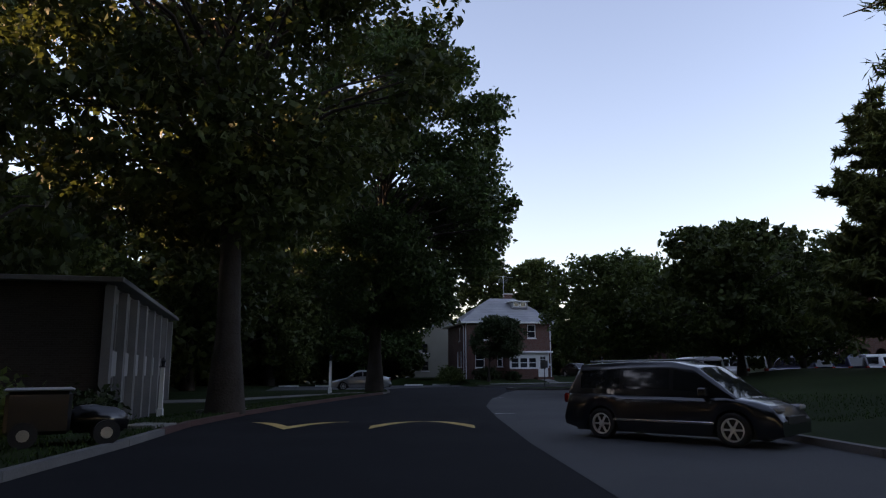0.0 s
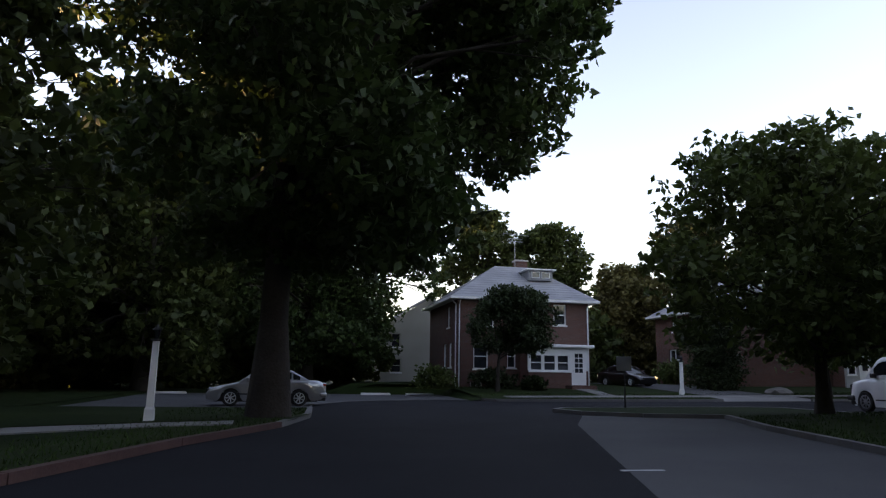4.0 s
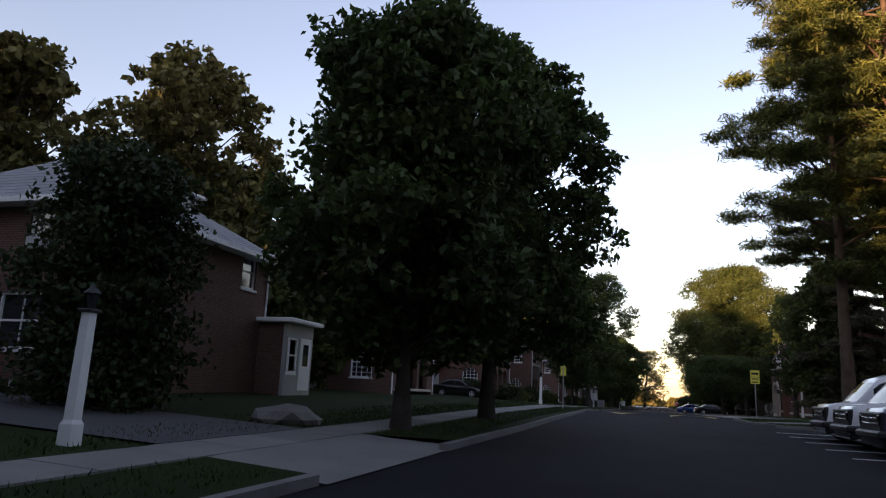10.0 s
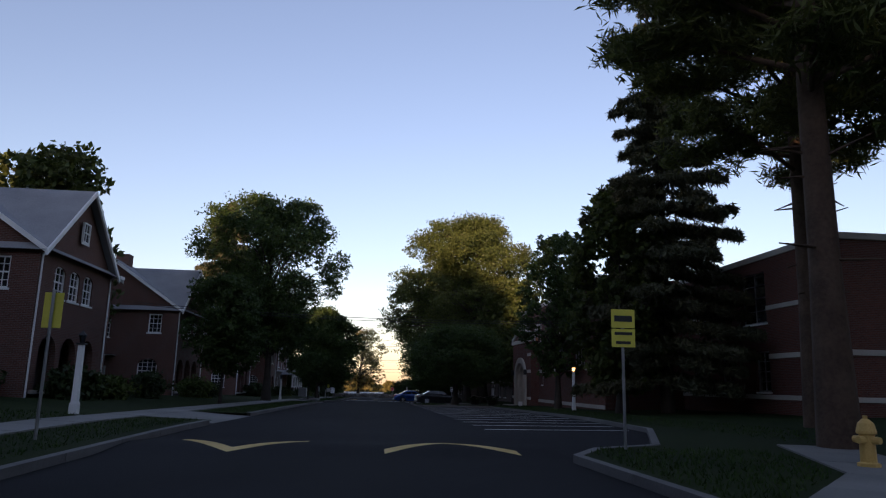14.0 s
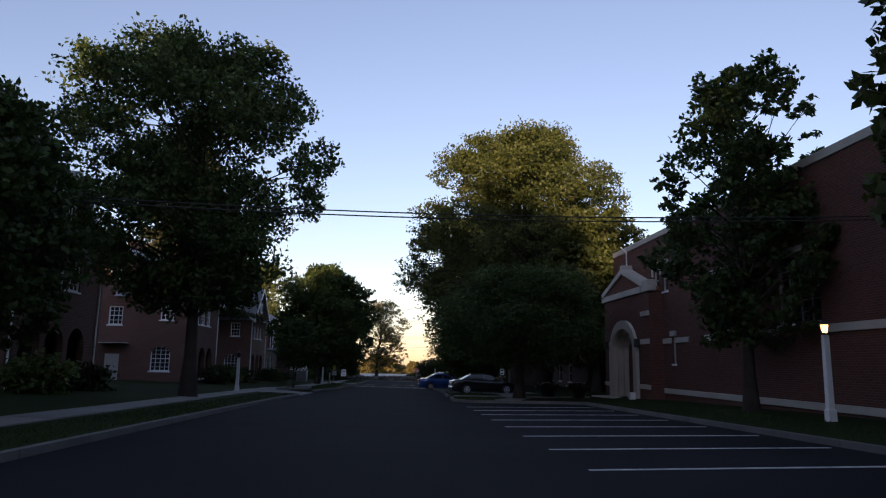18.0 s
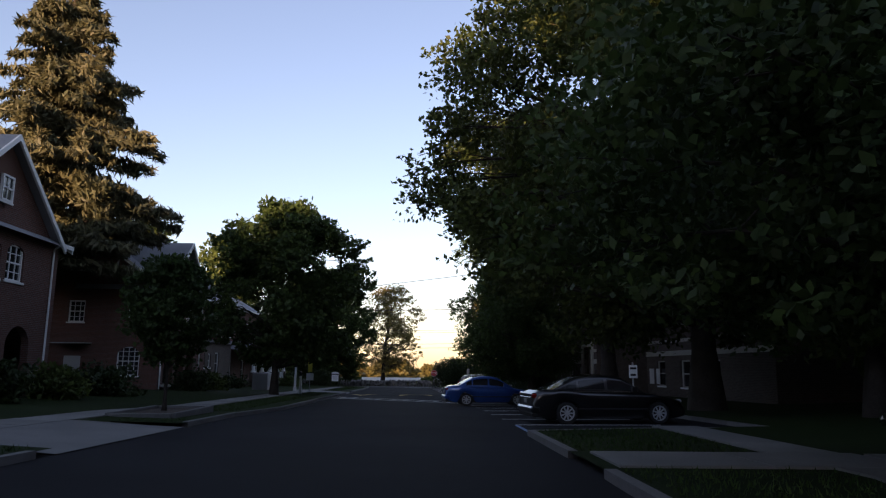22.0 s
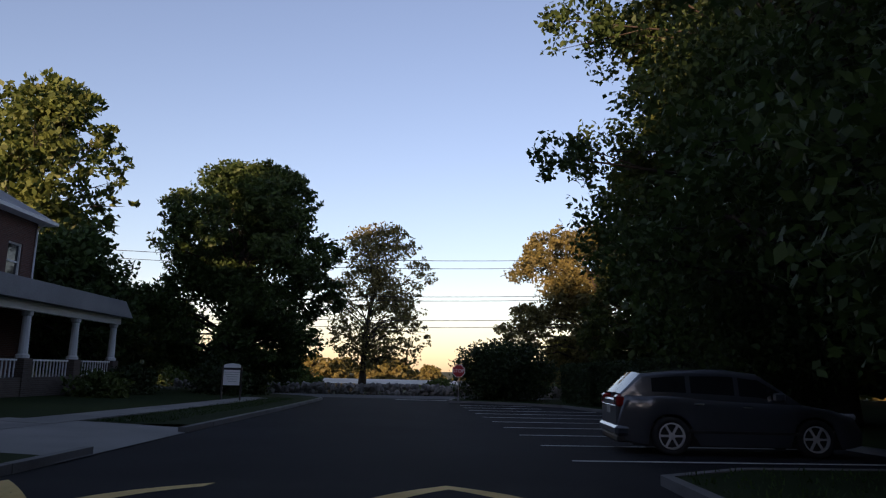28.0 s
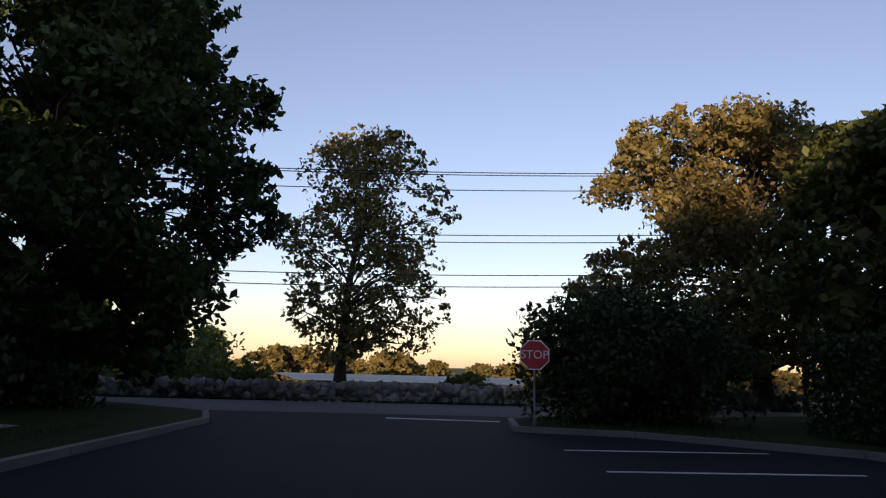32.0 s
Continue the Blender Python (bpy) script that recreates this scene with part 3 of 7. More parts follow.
def wall(parent, face, length, z0, z1, material, holes=(), thick=0.3, name="wall", u0=0.0):
    """A wall with real openings. holes: u0, z0, u1, z1."""
    side = abs(face.m[1][0]) > 0.5
    u0, length, out = (u0 + 0.005, length - 0.005, 0.004) if side else (u0, length, 0.0)
    us = sorted({u0, length, *[h[0] for h in holes], *[h[2] for h in holes]})
    zs = sorted({z0, z1, *[h[1] for h in holes], *[h[3] for h in holes]})
    bm = bmesh.new()

    def hole(i, j):
        if not (0 <= i < len(us) - 1 and 0 <= j < len(zs) - 1):
            return True
        u, z = (us[i] + us[i + 1]) / 2, (zs[j] + zs[j + 1]) / 2
        return any(h[0] < u < h[2] and h[1] < z < h[3] for h in holes)

    for i in range(len(us) - 1):
        for j in range(len(zs) - 1):
            if hole(i, j):
                continue
            a, b, c, d = us[i], us[i + 1], zs[j], zs[j + 1]
            for dd in (out, -thick):
                bm.faces.new([bm.verts.new(p) for p in ((a, dd, c), (b, dd, c), (b, dd, d), (a, dd, d))])
            for di, dj, q in ((-1, 0, ((a, c), (a, d))), (1, 0, ((b, c), (b, d))), (0, -1, ((a, c), (b, c))), (0, 1, ((a, d), (b, d)))):
                if hole(i + di, j + dj):
                    (p0, p1) = q
                    bm.faces.new([bm.verts.new(p) for p in ((p0[0], out, p0[1]), (p1[0], out, p1[1]), (p1[0], -thick, p1[1]), (p0[0], -thick, p0[1]))])
    bmesh.ops.remove_doubles(bm, verts=bm.verts, dist=0.0005)
    return part(name, face.put(bm), material, parent)


def sash(parent, face, u0, z0, u1, z1, bars=(1, 1), sill=True, frame=0.075, blind=0.0, name="window", mat=None, label="", depth=0.12, arch=False):
    """A sash window set back in its opening: frame, meeting rail and glazing bars, panes, sill."""
    bm = bmesh.new()
    d0, d1 = -depth - 0.06, -depth + 0.05
    ring = [[bm.verts.new((u, d, z)) for u, z in q] for d in (d0, d1) for q in (((u0, z0), (u1, z0), (u1, z1), (u0, z1)), ((u0 + frame, z0 + frame), (u1 - frame, z0 + frame), (u1 - frame, z1 - frame), (u0 + frame, z1 - frame)))]
    for i in range(4):
        j = (i + 1) % 4
        for p, q in ((0, 1), (3, 2), (1, 3), (2, 0)):
            bm.faces.new((ring[p][i], ring[p][j], ring[q][j], ring[q][i]))
    zm = (z0 + z1) / 2
    nu, nz = bars
    bits = [("meeting_rail", (u0 + frame, d0 + 0.01, zm - 0.03, u1 - frame, d1 - 0.015, zm + 0.03))]
    for i in range(1, nu):
        u = u0 + (u1 - u0) * i / nu
        bits.append(("glazing_bar", (u - 0.016, d0 + 0.02, z0 + frame, u + 0.016, d1 - 0.03, z1 - frame)))
    for j in range(1, nz):
        if nz % 2 == 0 and j == nz // 2:
            continue
        z = z0 + (z1 - z0) * j / nz
        bits.append(("glazing_bar", (u0 + frame, d0 + 0.02, z - 0.014, u1 - frame, d1 - 0.03, z + 0.014)))
    if arch:
        n = 8
        r = (u1 - u0) / 2
        for i in range(n):
            a, b = math.pi * i / n, math.pi * (i + 1) / n
            cx = (u0 + u1) / 2
            p = [(cx - r * math.cos(a), z1 + 0.6 * r * math.sin(a)), (cx - r * math.cos(b), z1 + 0.6 * r * math.sin(b))]
            k = 0.84
            q = [(cx - r * k * math.cos(b), z1 + 0.6 * r * k * math.sin(b)), (cx - r * k * math.cos(a), z1 + 0.6 * r * k * math.sin(a))]
            vs = [bm.verts.new((u, d1, z)) for u, z in p + q]
            bm.faces.new(vs)
    w = part(name, face.put(bm), mat or WHITE, parent, label)
    for nm, q in bits:
        part(nm, face.put(boxed(*q)), mat or WHITE, w)
    for a, b in ((z0 + frame * 0.8, zm), (zm, z1 - frame * 0.8)):
        g = boxed(u0 + frame * 0.8, d0 + 0.028, a, u1 - frame * 0.8, d0 + 0.04, b)
        part("pane", face.put(g), GLASS, w)
    if blind:
        g = boxed(u0 + frame, d0 - 0.04, z1 - (z1 - z0) * blind, u1 - frame, d0 - 0.02, z1 - frame)
        part("blind", face.put(g), BLIND, w, "pale drawn blind")
    if sill:
        part("sill", face.put(boxed(u0 - 0.08, -depth, z0 - 0.09, u1 + 0.08, 0.06, z0, 0.008)), WHITE, w)
    return w


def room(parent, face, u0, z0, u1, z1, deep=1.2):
    """A dark panel behind an opening that stands in for the unlit room."""
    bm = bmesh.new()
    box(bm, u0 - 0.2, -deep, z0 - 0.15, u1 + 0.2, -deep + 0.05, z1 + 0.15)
    return part("dark_backing", face.put(bm), DARKWOOD, parent)


def arch_fill(parent, face, u0, z0, u1, z1, spring, material, thick=0.3, name="arch"):
    """Closes the corners over a round-headed opening."""
    bm = bmesh.new()
    c, r, n = (u0 + u1) / 2, (u1 - u0) / 2, 10
    for s in (-1, 1):
        pts = [(c + s * r, z1), (c, z1)] + [(c + s * r * math.sin(math.pi / 2 * i / n), spring + (z1 - spring - 0.02) * math.cos(math.pi / 2 * i / n)) for i in range(n + 1)]
        prism(bm, pts, -thick, -0.002)
    return part(name, face.put(bm), material, parent)


def pipe(parent, face, u, z0, z1, d=0.06, name="downpipe"):
    bm = bmesh.new()
    tube(bm, (u, d, z0), (u, d, z1), 0.045, 0.045, 6)
    tube(bm, (u, d, z1), (u, d + 0.35, z1 + 0.3), 0.045, 0.045, 6)
    return part(name, face.put(bm), WHITE, parent, "white rain pipe")


def hip_roof(parent, x0, y0, x1, y1, ze, zr, over, ridge0, ridge1, material=SHINGLE):
    """A hipped roof with a ridge from ridge0 to ridge1, shingle courses in its surface, white eaves board."""
    yr = (y0 + y1) / 2
    a = [(x0 - over, y0 - over), (x1 + over, y0 - over), (x1 + over, y1 + over), (x0 - over, y1 + over)]
    bm = bmesh.new()
    top0, top1 = Vector((ridge0, yr, zr)), Vector((ridge1, yr, zr))
    n = 14
    prev = None
    for k in range(n + 1):
        base = [Vector((x, y, ze)).lerp(t, k / n) for (x, y), t in zip(a, (top0, top1, top1, top0))]
        lower = [bm.verts.new(p) for p in base]
        if prev:
            for i in range(4):
                j = (i + 1) % 4
                bm.faces.new((prev[i], prev[j], lower[j], lower[i]))
        if k == n:
            break
        prev = [bm.verts.new(p + Vector((0, 0, 0.02))) for p in base]
        for i in range(4):
            j = (i + 1) % 4
            bm.faces.new((lower[i], lower[j], prev[j], prev[i]))
    bmesh.ops.remove_doubles(bm, verts=bm.verts, dist=0.001)
    roof = part("roof", bm, material, parent)
    bm = bmesh.new()
    box(bm, x0 - over - 0.05, y0 - over - 0.05, ze - 0.16, x1 + over + 0.05, y1 + over + 0.05, ze + 0.0)
    part("eaves_board", bm, WHITE, roof, "white eaves board and gutter")
    return roof


def hip_house(x0, y0, x1, y1, ze, zr, ridge, label, porch=None, dormer=None, south=(), west=(), east=(), chimney=None, antenna=None, brick=BRICK, entry=None):
    """A two-storey brick house with a hipped roof. Windows: u0, z0, u1, z1, bars, blind."""
    zb = ground_z((x0 + x1) / 2, y0)
    h = thing("brick_house", x0, y0, zb, label=label, category="house")
    w, d = x1 - x0, y1 - y0
    ze, zr = ze - zb, zr - zb
    fs, fw, fe, fn = Face(0, 0, 0), Face(0, d, -90), Face(w, 0, 90), Face(w, d, 180)
    hole = lambda ws: [q[:4] for q in ws]
    wall(h, fs, w, -0.6, ze, brick, hole(south))
    wall(h, fw, d, -0.6, ze, brick, hole(west))
    wall(h, fe, d, -0.6, ze, brick, hole(east))
    wall(h, fn, w, -0.6, ze, brick)
    for f, ws in ((fs, south), (fw, west), (fe, east)):
        for q in ws:
            sash(h, f, *q[:4], bars=q[4] if len(q) > 4 else (2, 2), blind=q[5] if len(q) > 5 else 0)
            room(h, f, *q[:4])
    hip_roof(h, 0, 0, w, d, ze, zr, 0.55, ridge[0] - x0, ridge[1] - x0)
    for f, u in ((fs, 0.12), (fs, w - 0.12), (fw, d - 0.2)):
        pipe(h, f, u, -0.2, ze - 0.45)
    if chimney:
        cx, cy, ct = chimney
        c = part("chimney", boxed(cx - x0 - 0.45, cy - y0 - 0.4, ze, cx - x0 + 0.45, cy - y0 + 0.4, ct - zb), brick, h)
        part("chimney_cap", boxed(cx - x0 - 0.52, cy - y0 - 0.47, ct - zb, cx - x0 + 0.52, cy - y0 + 0.47, ct - zb + 0.12, 0.02), STONE, c)
    if antenna:
        bm = bmesh.new()
        ax, ay, at = antenna[0] - x0, antenna[1] - y0, antenna[2] - zb
        tube(bm, (ax, ay, ze), (ax, ay, at), 0.025, 0.02, 6)
        tube(bm, (ax - 0.9, ay, at - 0.05), (ax + 0.9, ay - 0.6, at - 0.3), 0.02, 0.02, 5)
        for i in range(7):
            f = i / 6
            p = Vector((ax - 0.9 + 1.8 * f, ay - 0.6 * f, at - 0.05 - 0.25 * f))
            q = Vector((0.25, 0.75, 0)) * (0.75 - 0.07 * i)
            tube(bm, p - q, p + q, 0.01, 0.01, 4)
        for i in range(4):
            tube(bm, (ax - 0.5, ay + 0.3, at - 0.75 + 0.12 * i), (ax + 0.5, ay - 0.3, at - 0.75 + 0.12 * i), 0.01, 0.01, 4)
        part("roof_antenna", bm, METAL, h, "thin metal television antenna")
    if dormer:
        dx, dy, dz = dormer[0] - x0, dormer[1] - y0, dormer[2] - zb
        dm = part("dormer", boxed(dx - 0.9, dy, dz - 0.7, dx + 0.9, dy + 2.2, dz), SHINGLE, h)
        fd = Face(dx - 0.9, dy - 0.02, 0)
        for i in range(2):
            part("dormer_window", fd.put(boxed(0.2 + 0.75 * i, -0.01, dz - 0.55, 0.85 + 0.75 * i, 0.03, dz - 0.08, 0.01)), WHITE, dm)
            part("dormer_pane", fd.put(boxed(0.27 + 0.75 * i, 0.02, dz - 0.48, 0.78 + 0.75 * i, 0.045, dz - 0.15)), GLASS, dm)
        part("dormer_eave", boxed(dx - 1.1, dy - 0.3, dz, dx + 1.1, dy + 2.4, dz + 0.1, 0.02), WHITE, dm)
    if porch:
        px0, py0, px1, zt = porch[0] - x0, porch[1] - y0, porch[2] - x0, porch[3] - zb
        fp = Face(px0, py0, 0)
        pw = px1 - px0
        nw = 3
        dw = 1.15
        ww = (pw - dw - 0.2) / nw
        sill = 1.05
        holes = [(0.12 + i * ww, sill, 0.12 + (i + 1) * ww - 0.08, zt - 0.45) for i in range(nw)]
        door = (pw - dw, 0.15, pw - 0.12, zt - 0.35)
        base = part("porch_wall", boxed(px0, py0, -0.6, px1 - dw, py0 + 0.3, sill), brick, h)
        wall(h, fp, pw, sill, zt, WHITE, holes + [(door[0], sill, door[2], door[3])], 0.14, "porch_front")
        for q in holes:
            sash(h, fp, *q, bars=(1, 1), frame=0.06, sill=False, blind=0.45, depth=0.05)
        part("porch_sill", fp.put(boxed(0, -0.02, sill - 0.1, pw - dw, 0.08, sill)), WHITE, h)
        dr = part("porch_door", fp.put(boxed(door[0], -0.1, 0.15, door[2], -0.03, door[3], 0.01)), WHITE, h, "white half-glazed porch door")
        for i in range(2):
            for j in range(4):
                part("door_pane", fp.put(boxed(door[0] + 0.25 + 0.29 * i, -0.04, 0.95 + 0.32 * j, door[0] + 0.50 + 0.29 * i, -0.02, 1.22 + 0.32 * j)), GLASS, dr)
        part("door_knob", fp.put(tube(bmesh.new(), (door[0] + 0.12, -0.03, 1.05), (door[0] + 0.12, 0.05, 1.05), 0.03, 0.03, 8)), METAL, dr)
        part("porch_side", boxed(px1 - 0.14, py0 + 0.14, -0.6, px1, 0, zt), brick, h)
        part("porch_side_wall", boxed(px0, py0 + 0.3, -0.6, px0 + 0.2, 0, zt), brick, h)
        part("porch_roof", boxed(px0 - 0.3, py0 - 0.35, zt, px1 + 0.35, 0.0, zt + 0.2, 0.04), WHITE, h)
        st = part("porch_step", boxed(px1 - 1.6, py0 - 1.1, -0.5, px1 + 0.1, py0, 0.14, 0.01), brick, h)
        part("lower_step", boxed(px1 - 1.5, py0 - 1.5, -0.5, px1, py0 - 1.1, -0.08, 0.01), brick, st)
        part("number_plate_bar", fp.put(boxed(pw + 0.15, -1.2, 1.25, pw + 0.55, -1.15, 1.5)), WHITE, h)
    return h


hip_house(14.9, 69.8, 24.15, 78.8, 6.4, 9.3, (18.8, 21.6), "two-storey dark brick house with grey hipped roof and white porch", porch=(19.2, 68.2, 23.3, 3.15), dormer=(21.4, 71.7, 8.7), chimney=(21.0, 75.0, 9.8), antenna=(20.4, 74.4, 11.9),
               south=[(1.1, 1.1, 2.1, 2.75, (1, 1), 0.3), (1.6, 3.9, 2.5, 5.4, (1, 1), 0.4), (6.7, 4.1, 7.6, 5.5, (1, 1), 0.5), (0.9, -0.25, 1.7, 0.25, (2, 1)), (3.4, 1.2, 4.0, 2.7, (1, 1))],
               west=[(6.6, 1.2, 7.5, 2.8, (1, 1), 0.3), (4.9, 1.2, 5.8, 2.8, (1, 1)), (6.0, 3.9, 6.9, 5.3, (1, 1), 0.5)], east=[(2.0, 4.0, 3.0, 5.5), (2.0, 1.2, 3.0, 2.7)])
h2 = hip_house(34.0, 70.2, 44.0, 78.4, 6.3, 9.1, (37.6, 40.3), "two-storey red-brown brick house with grey hipped roof", dormer=(40.5, 72.2, 8.4), chimney=(39.2, 74.6, 9.7),
               west=[(6.1, 4.1, 7.0, 5.5, (3, 4)), (2.6, 4.1, 3.4, 5.4, (3, 4)), (5.4, 1.1, 7.1, 2.75, (2, 2), 0.4), (2.0, 1.1, 3.5, 2.7, (2, 2), 0.0), (6.2, -0.2, 6.9, 0.3, (1, 1))],
               south=[(1.2, 4.1, 2.2, 5.5), (8.0, 4.1, 9.0, 5.5, (1, 1), 0.4)], east=[(2.0, 4.0, 3.0, 5.5)])
part("air_conditioner", boxed(-0.38, 1.15, 3.95, -0.02, 1.75, 4.3, 0.02), PANEL, h2, "window air conditioner box")
# white entry of the second house
fe2 = Face(9.6, -1.3, 0)
part("entry_front", fe2.put(boxed(0, -0.15, -0.3, 2.3, 0, 2.9)), PANEL, h2)
part("entry_roof", fe2.put(boxed(-0.3, -1.6, 2.9, 2.6, 0.35, 3.08, 0.03)), WHITE, h2)
ed = part("entry_door", fe2.put(boxed(1.15, 0.0, 0.2, 2.1, 0.05, 2.35, 0.01)), WHITE, h2, "white entry door with glazed top")
part("entry_pane", fe2.put(boxed(1.4, 0.05, 1.2, 1.85, 0.065, 2.1)), GLASS, ed)
sash(h2, fe2, 0.15, 0.9, 0.85, 2.3, (1, 1), depth=-0.02)
part("entry_side", boxed(9.61, -1.14, -0.3, 9.8, 0, 2.9), BRICK, h2)

# beige neighbour behind
bh = thing("rendered_house", 11.8, 86.5, ground_z(12, 86), label="plain beige rendered house with a steep gable", category="house")
fb = Face(0, 0, 0)
wall(bh, fb, 7.4, -0.4, 4.6, STUCCO, [(1.2, 0.8, 2.1, 2.0), (1.2, 3.0, 2.0, 4.2), (5.2, 3.1, 6.0, 4.3)])
for q in ((1.2, 0.8, 2.1, 2.0), (1.2, 3.0, 2.0, 4.2), (5.2, 3.1, 6.0, 4.3)):
    sash(bh, fb, *q, mat=STUCCO)
    room(bh, fb, *q)
part("gable", prism(bmesh.new(), [(0, 4.6), (7.4, 4.6), (4.6, 7.4)], 0, 0.3), STUCCO, bh)
wall(bh, Face(7.4, 0, 90), 8, -0.4, 4.6, STUCCO)
wall(bh, Face(0, 8, -90), 8, -0.4, 4.6, STUCCO)
part("roof", prism(bmesh.new(), [(-0.4, 4.35), (4.6, 7.45), (7.8, 4.35), (7.8, 4.55), (4.6, 7.65), (-0.4, 4.55)], -0.4, 8.2), SHINGLE, bh)


def gable_roof_x(parent, x0, x1, y0, y1, ze, zr, over, name="roof"):
    """Ridge along x: two slopes with overhang, white barge boards."""
    ym = (y0 + y1) / 2
    k = (zr - ze) / (ym - y0)
    bm = bmesh.new()
    for s, ye in ((-1, y0 - over), (1, y1 + over)):
        n = 12
        for i in range(n):
            f, g = i / n, (i + 1) / n
            a, b = ye + (ym - ye) * f, ye + (ym - ye) * g
            za, zb2 = zr - k * abs(ym - a) + 0.1, zr - k * abs(ym - b) + 0.085
            bm.faces.new([bm.verts.new(p) for p in ((x0 - 0.35, a, za), (x1 + 0.35, a, za), (x1 + 0.35, b, zb2), (x0 - 0.35, b, zb2))])
    bmesh.ops.remove_doubles(bm, verts=bm.verts, dist=0.02)
    roof = part(name, bm, SHINGLE, parent)
    for x in (x0 - 0.36, x1 + 0.28):
        pts = [(y0 - over, zr - k * (ym - y0 + over) - 0.12), (ym, zr - 0.12), (y1 + over, zr - k * (ym - y0 + over) - 0.12), (y1 + over, zr - k * (ym - y0 + over) + 0.12), (ym, zr + 0.12), (y0 - over, zr - k * (ym - y0 + over) + 0.12)]
        b2 = prism(bmesh.new(), pts, 0, 0.08)
        bmesh.ops.transform(b2, matrix=Matrix(((0, 1, 0, x), (1, 0, 0, 0), (0, 0, 1, 0), (0, 0, 0, 1))), verts=b2.verts)
        bmesh.ops.recalc_face_normals(b2, faces=b2.faces)
        part("barge_board", b2, WHITE, roof)
    return roof


def gable_house(x, y, label, brick=BRICK, width=8.6, group="gabled brick houses"):
    """A two-storey brick house: gable wall to the west, a gabled bay with three arches to the street."""
    zb = ground_z(x + 4, y)
    h = thing("gabled_brick_house", x, y, zb, label=label, category="house", group=group)
    d, ze, zr, bw = 10.8, 6.5, 10.2, 7.9
    fs, fw, fn = Face(0, 0, 0), Face(0, d, -90), Face(width, d, 180)
    up = [(1.55 + 1.6 * i, 4.45, 2.75 + 1.6 * i, 5.9) for i in range(3)]
    ar = [(0.95 + 2.15 * i, 0.35, 2.65 + 2.15 * i, 2.75) for i in range(3)]
    wall(h, fs, width, -0.6, ze, brick, up + ar)
    for q in up:
        sash(h, fs, *q, bars=(3, 4), sill=True)
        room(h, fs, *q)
        arch_fill(h, fs, q[0], q[1], q[2], q[3], q[3] - 0.35, brick, 0.1, "window_arch")
    for q in ar:
        arch_fill(h, fs, *q, q[3] - 0.85, brick)
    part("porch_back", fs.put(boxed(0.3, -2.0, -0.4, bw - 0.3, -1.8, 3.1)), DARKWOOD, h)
    part("porch_floor", fs.put(boxed(0.3, -1.8, 0.0, bw - 0.3, 0.0, 0.3)), CONCRETE, h)
    part("porch_ledge", fs.put(boxed(0.5, 0.0, 0.2, bw - 0.3, 0.12, 0.36, 0.01)), STONE, h)
    ww = [(d - 2.1, 4.6, d - 1.15, 6.0), (d - 5.8, 4.2, d - 4.8, 5.55), (d - 2.6, 0.9, d - 1.2, 2.7), (d - 8.2, 4.2, d - 7.3, 5.5)]
    wall(h, fw, d, -0.6, ze, brick, ww)
    for i, q in enumerate(ww):
        sash(h, fw, *q, bars=(3, 4) if i != 2 else (4, 6), blind=0.35 if i == 0 else 0)
        room(h, fw, *q)
        if i == 2:
            arch_fill(h, fw, *q, q[3] - 0.6, brick)
    wall(h, fn, width, -0.6, ze, brick)
    wall(h, Face(width, 0, 90), d, -0.6, ze, brick)
    for fx in (0.0, width - 0.3):
        b2 = prism(bmesh.new(), [(0, ze), (d, ze), (d / 2, zr)], 0, 0.3)
        bmesh.ops.transform(b2, matrix=Matrix(((0, 1, 0, fx), (1, 0, 0, 0), (0, 0, 1, 0), (0, 0, 0, 1))), verts=b2.verts)
        bmesh.ops.recalc_face_normals(b2, faces=b2.faces)
        part("gable_wall", b2, brick, h)
    aw = Face(-0.16, d, -90)
    sash(h, aw, d / 2 - 0.42, 7.5, d / 2 + 0.42, 8.55, (3, 3), name="attic_window", depth=-0.02, arch=True)
    gable_roof_x(h, 0, width, 0, d, ze, zr, 0.45)
    # the street gable
    gz = 9.9
    part("bay_gable", prism(bmesh.new(), [(0.0, ze), (bw, ze), (bw / 2, gz)], 0.002, 0.3), brick, h)
    sash(h, Face(0, -0.16, 0), bw / 2 - 0.38, 7.35, bw / 2 + 0.38, 8.35, (2, 2), name="attic_window", depth=-0.02)
    k = (gz - ze) / (bw / 2)
    bm = bmesh.new()
    for s in (-1, 1):
        e = bw / 2 + s * (bw / 2 + 0.4)
        bm.faces.new([bm.verts.new(p) for p in ((e, -0.4, ze - 0.4 * k + 0.1), (bw / 2, -0.4, gz + 0.1), (bw / 2, d / 2, gz + 0.1), (e, d / 2, ze - 0.4 * k + 0.1))])
    rf = part("bay_roof", bm, SHINGLE, h)
    zz = ze - 0.4 * k
    part("bay_barge_board", prism(bmesh.new(), [(-0.4, zz - 0.14), (bw / 2, gz - 0.14), (bw + 0.4, zz - 0.14), (bw + 0.4, zz + 0.1), (bw / 2, gz + 0.1), (-0.4, zz + 0.1)], -0.48, -0.38), WHITE, rf)
    for f, u in ((fs, 0.15), (fs, bw + 0.2)):
        pipe(h, f, u, 0.0, ze - 0.35)
    part("eaves_board", fs.put(boxed(bw + 0.4, 0.35, ze - 0.25, width + 0.3, 0.5, ze - 0.08)), WHITE, h)
    part("chimney", boxed(2.6, d / 2 - 0.5, 8.6, 3.6, d / 2 + 0.5, 10.9), brick, h)
    aw = part("door_awning", prism(bmesh.new(), [(d - 6.2, 2.95), (d - 4.2, 2.95), (d - 4.2, 3.0), (d - 6.2, 3.0)], 0, 1.1), PANEL, h, "small pale metal awning")
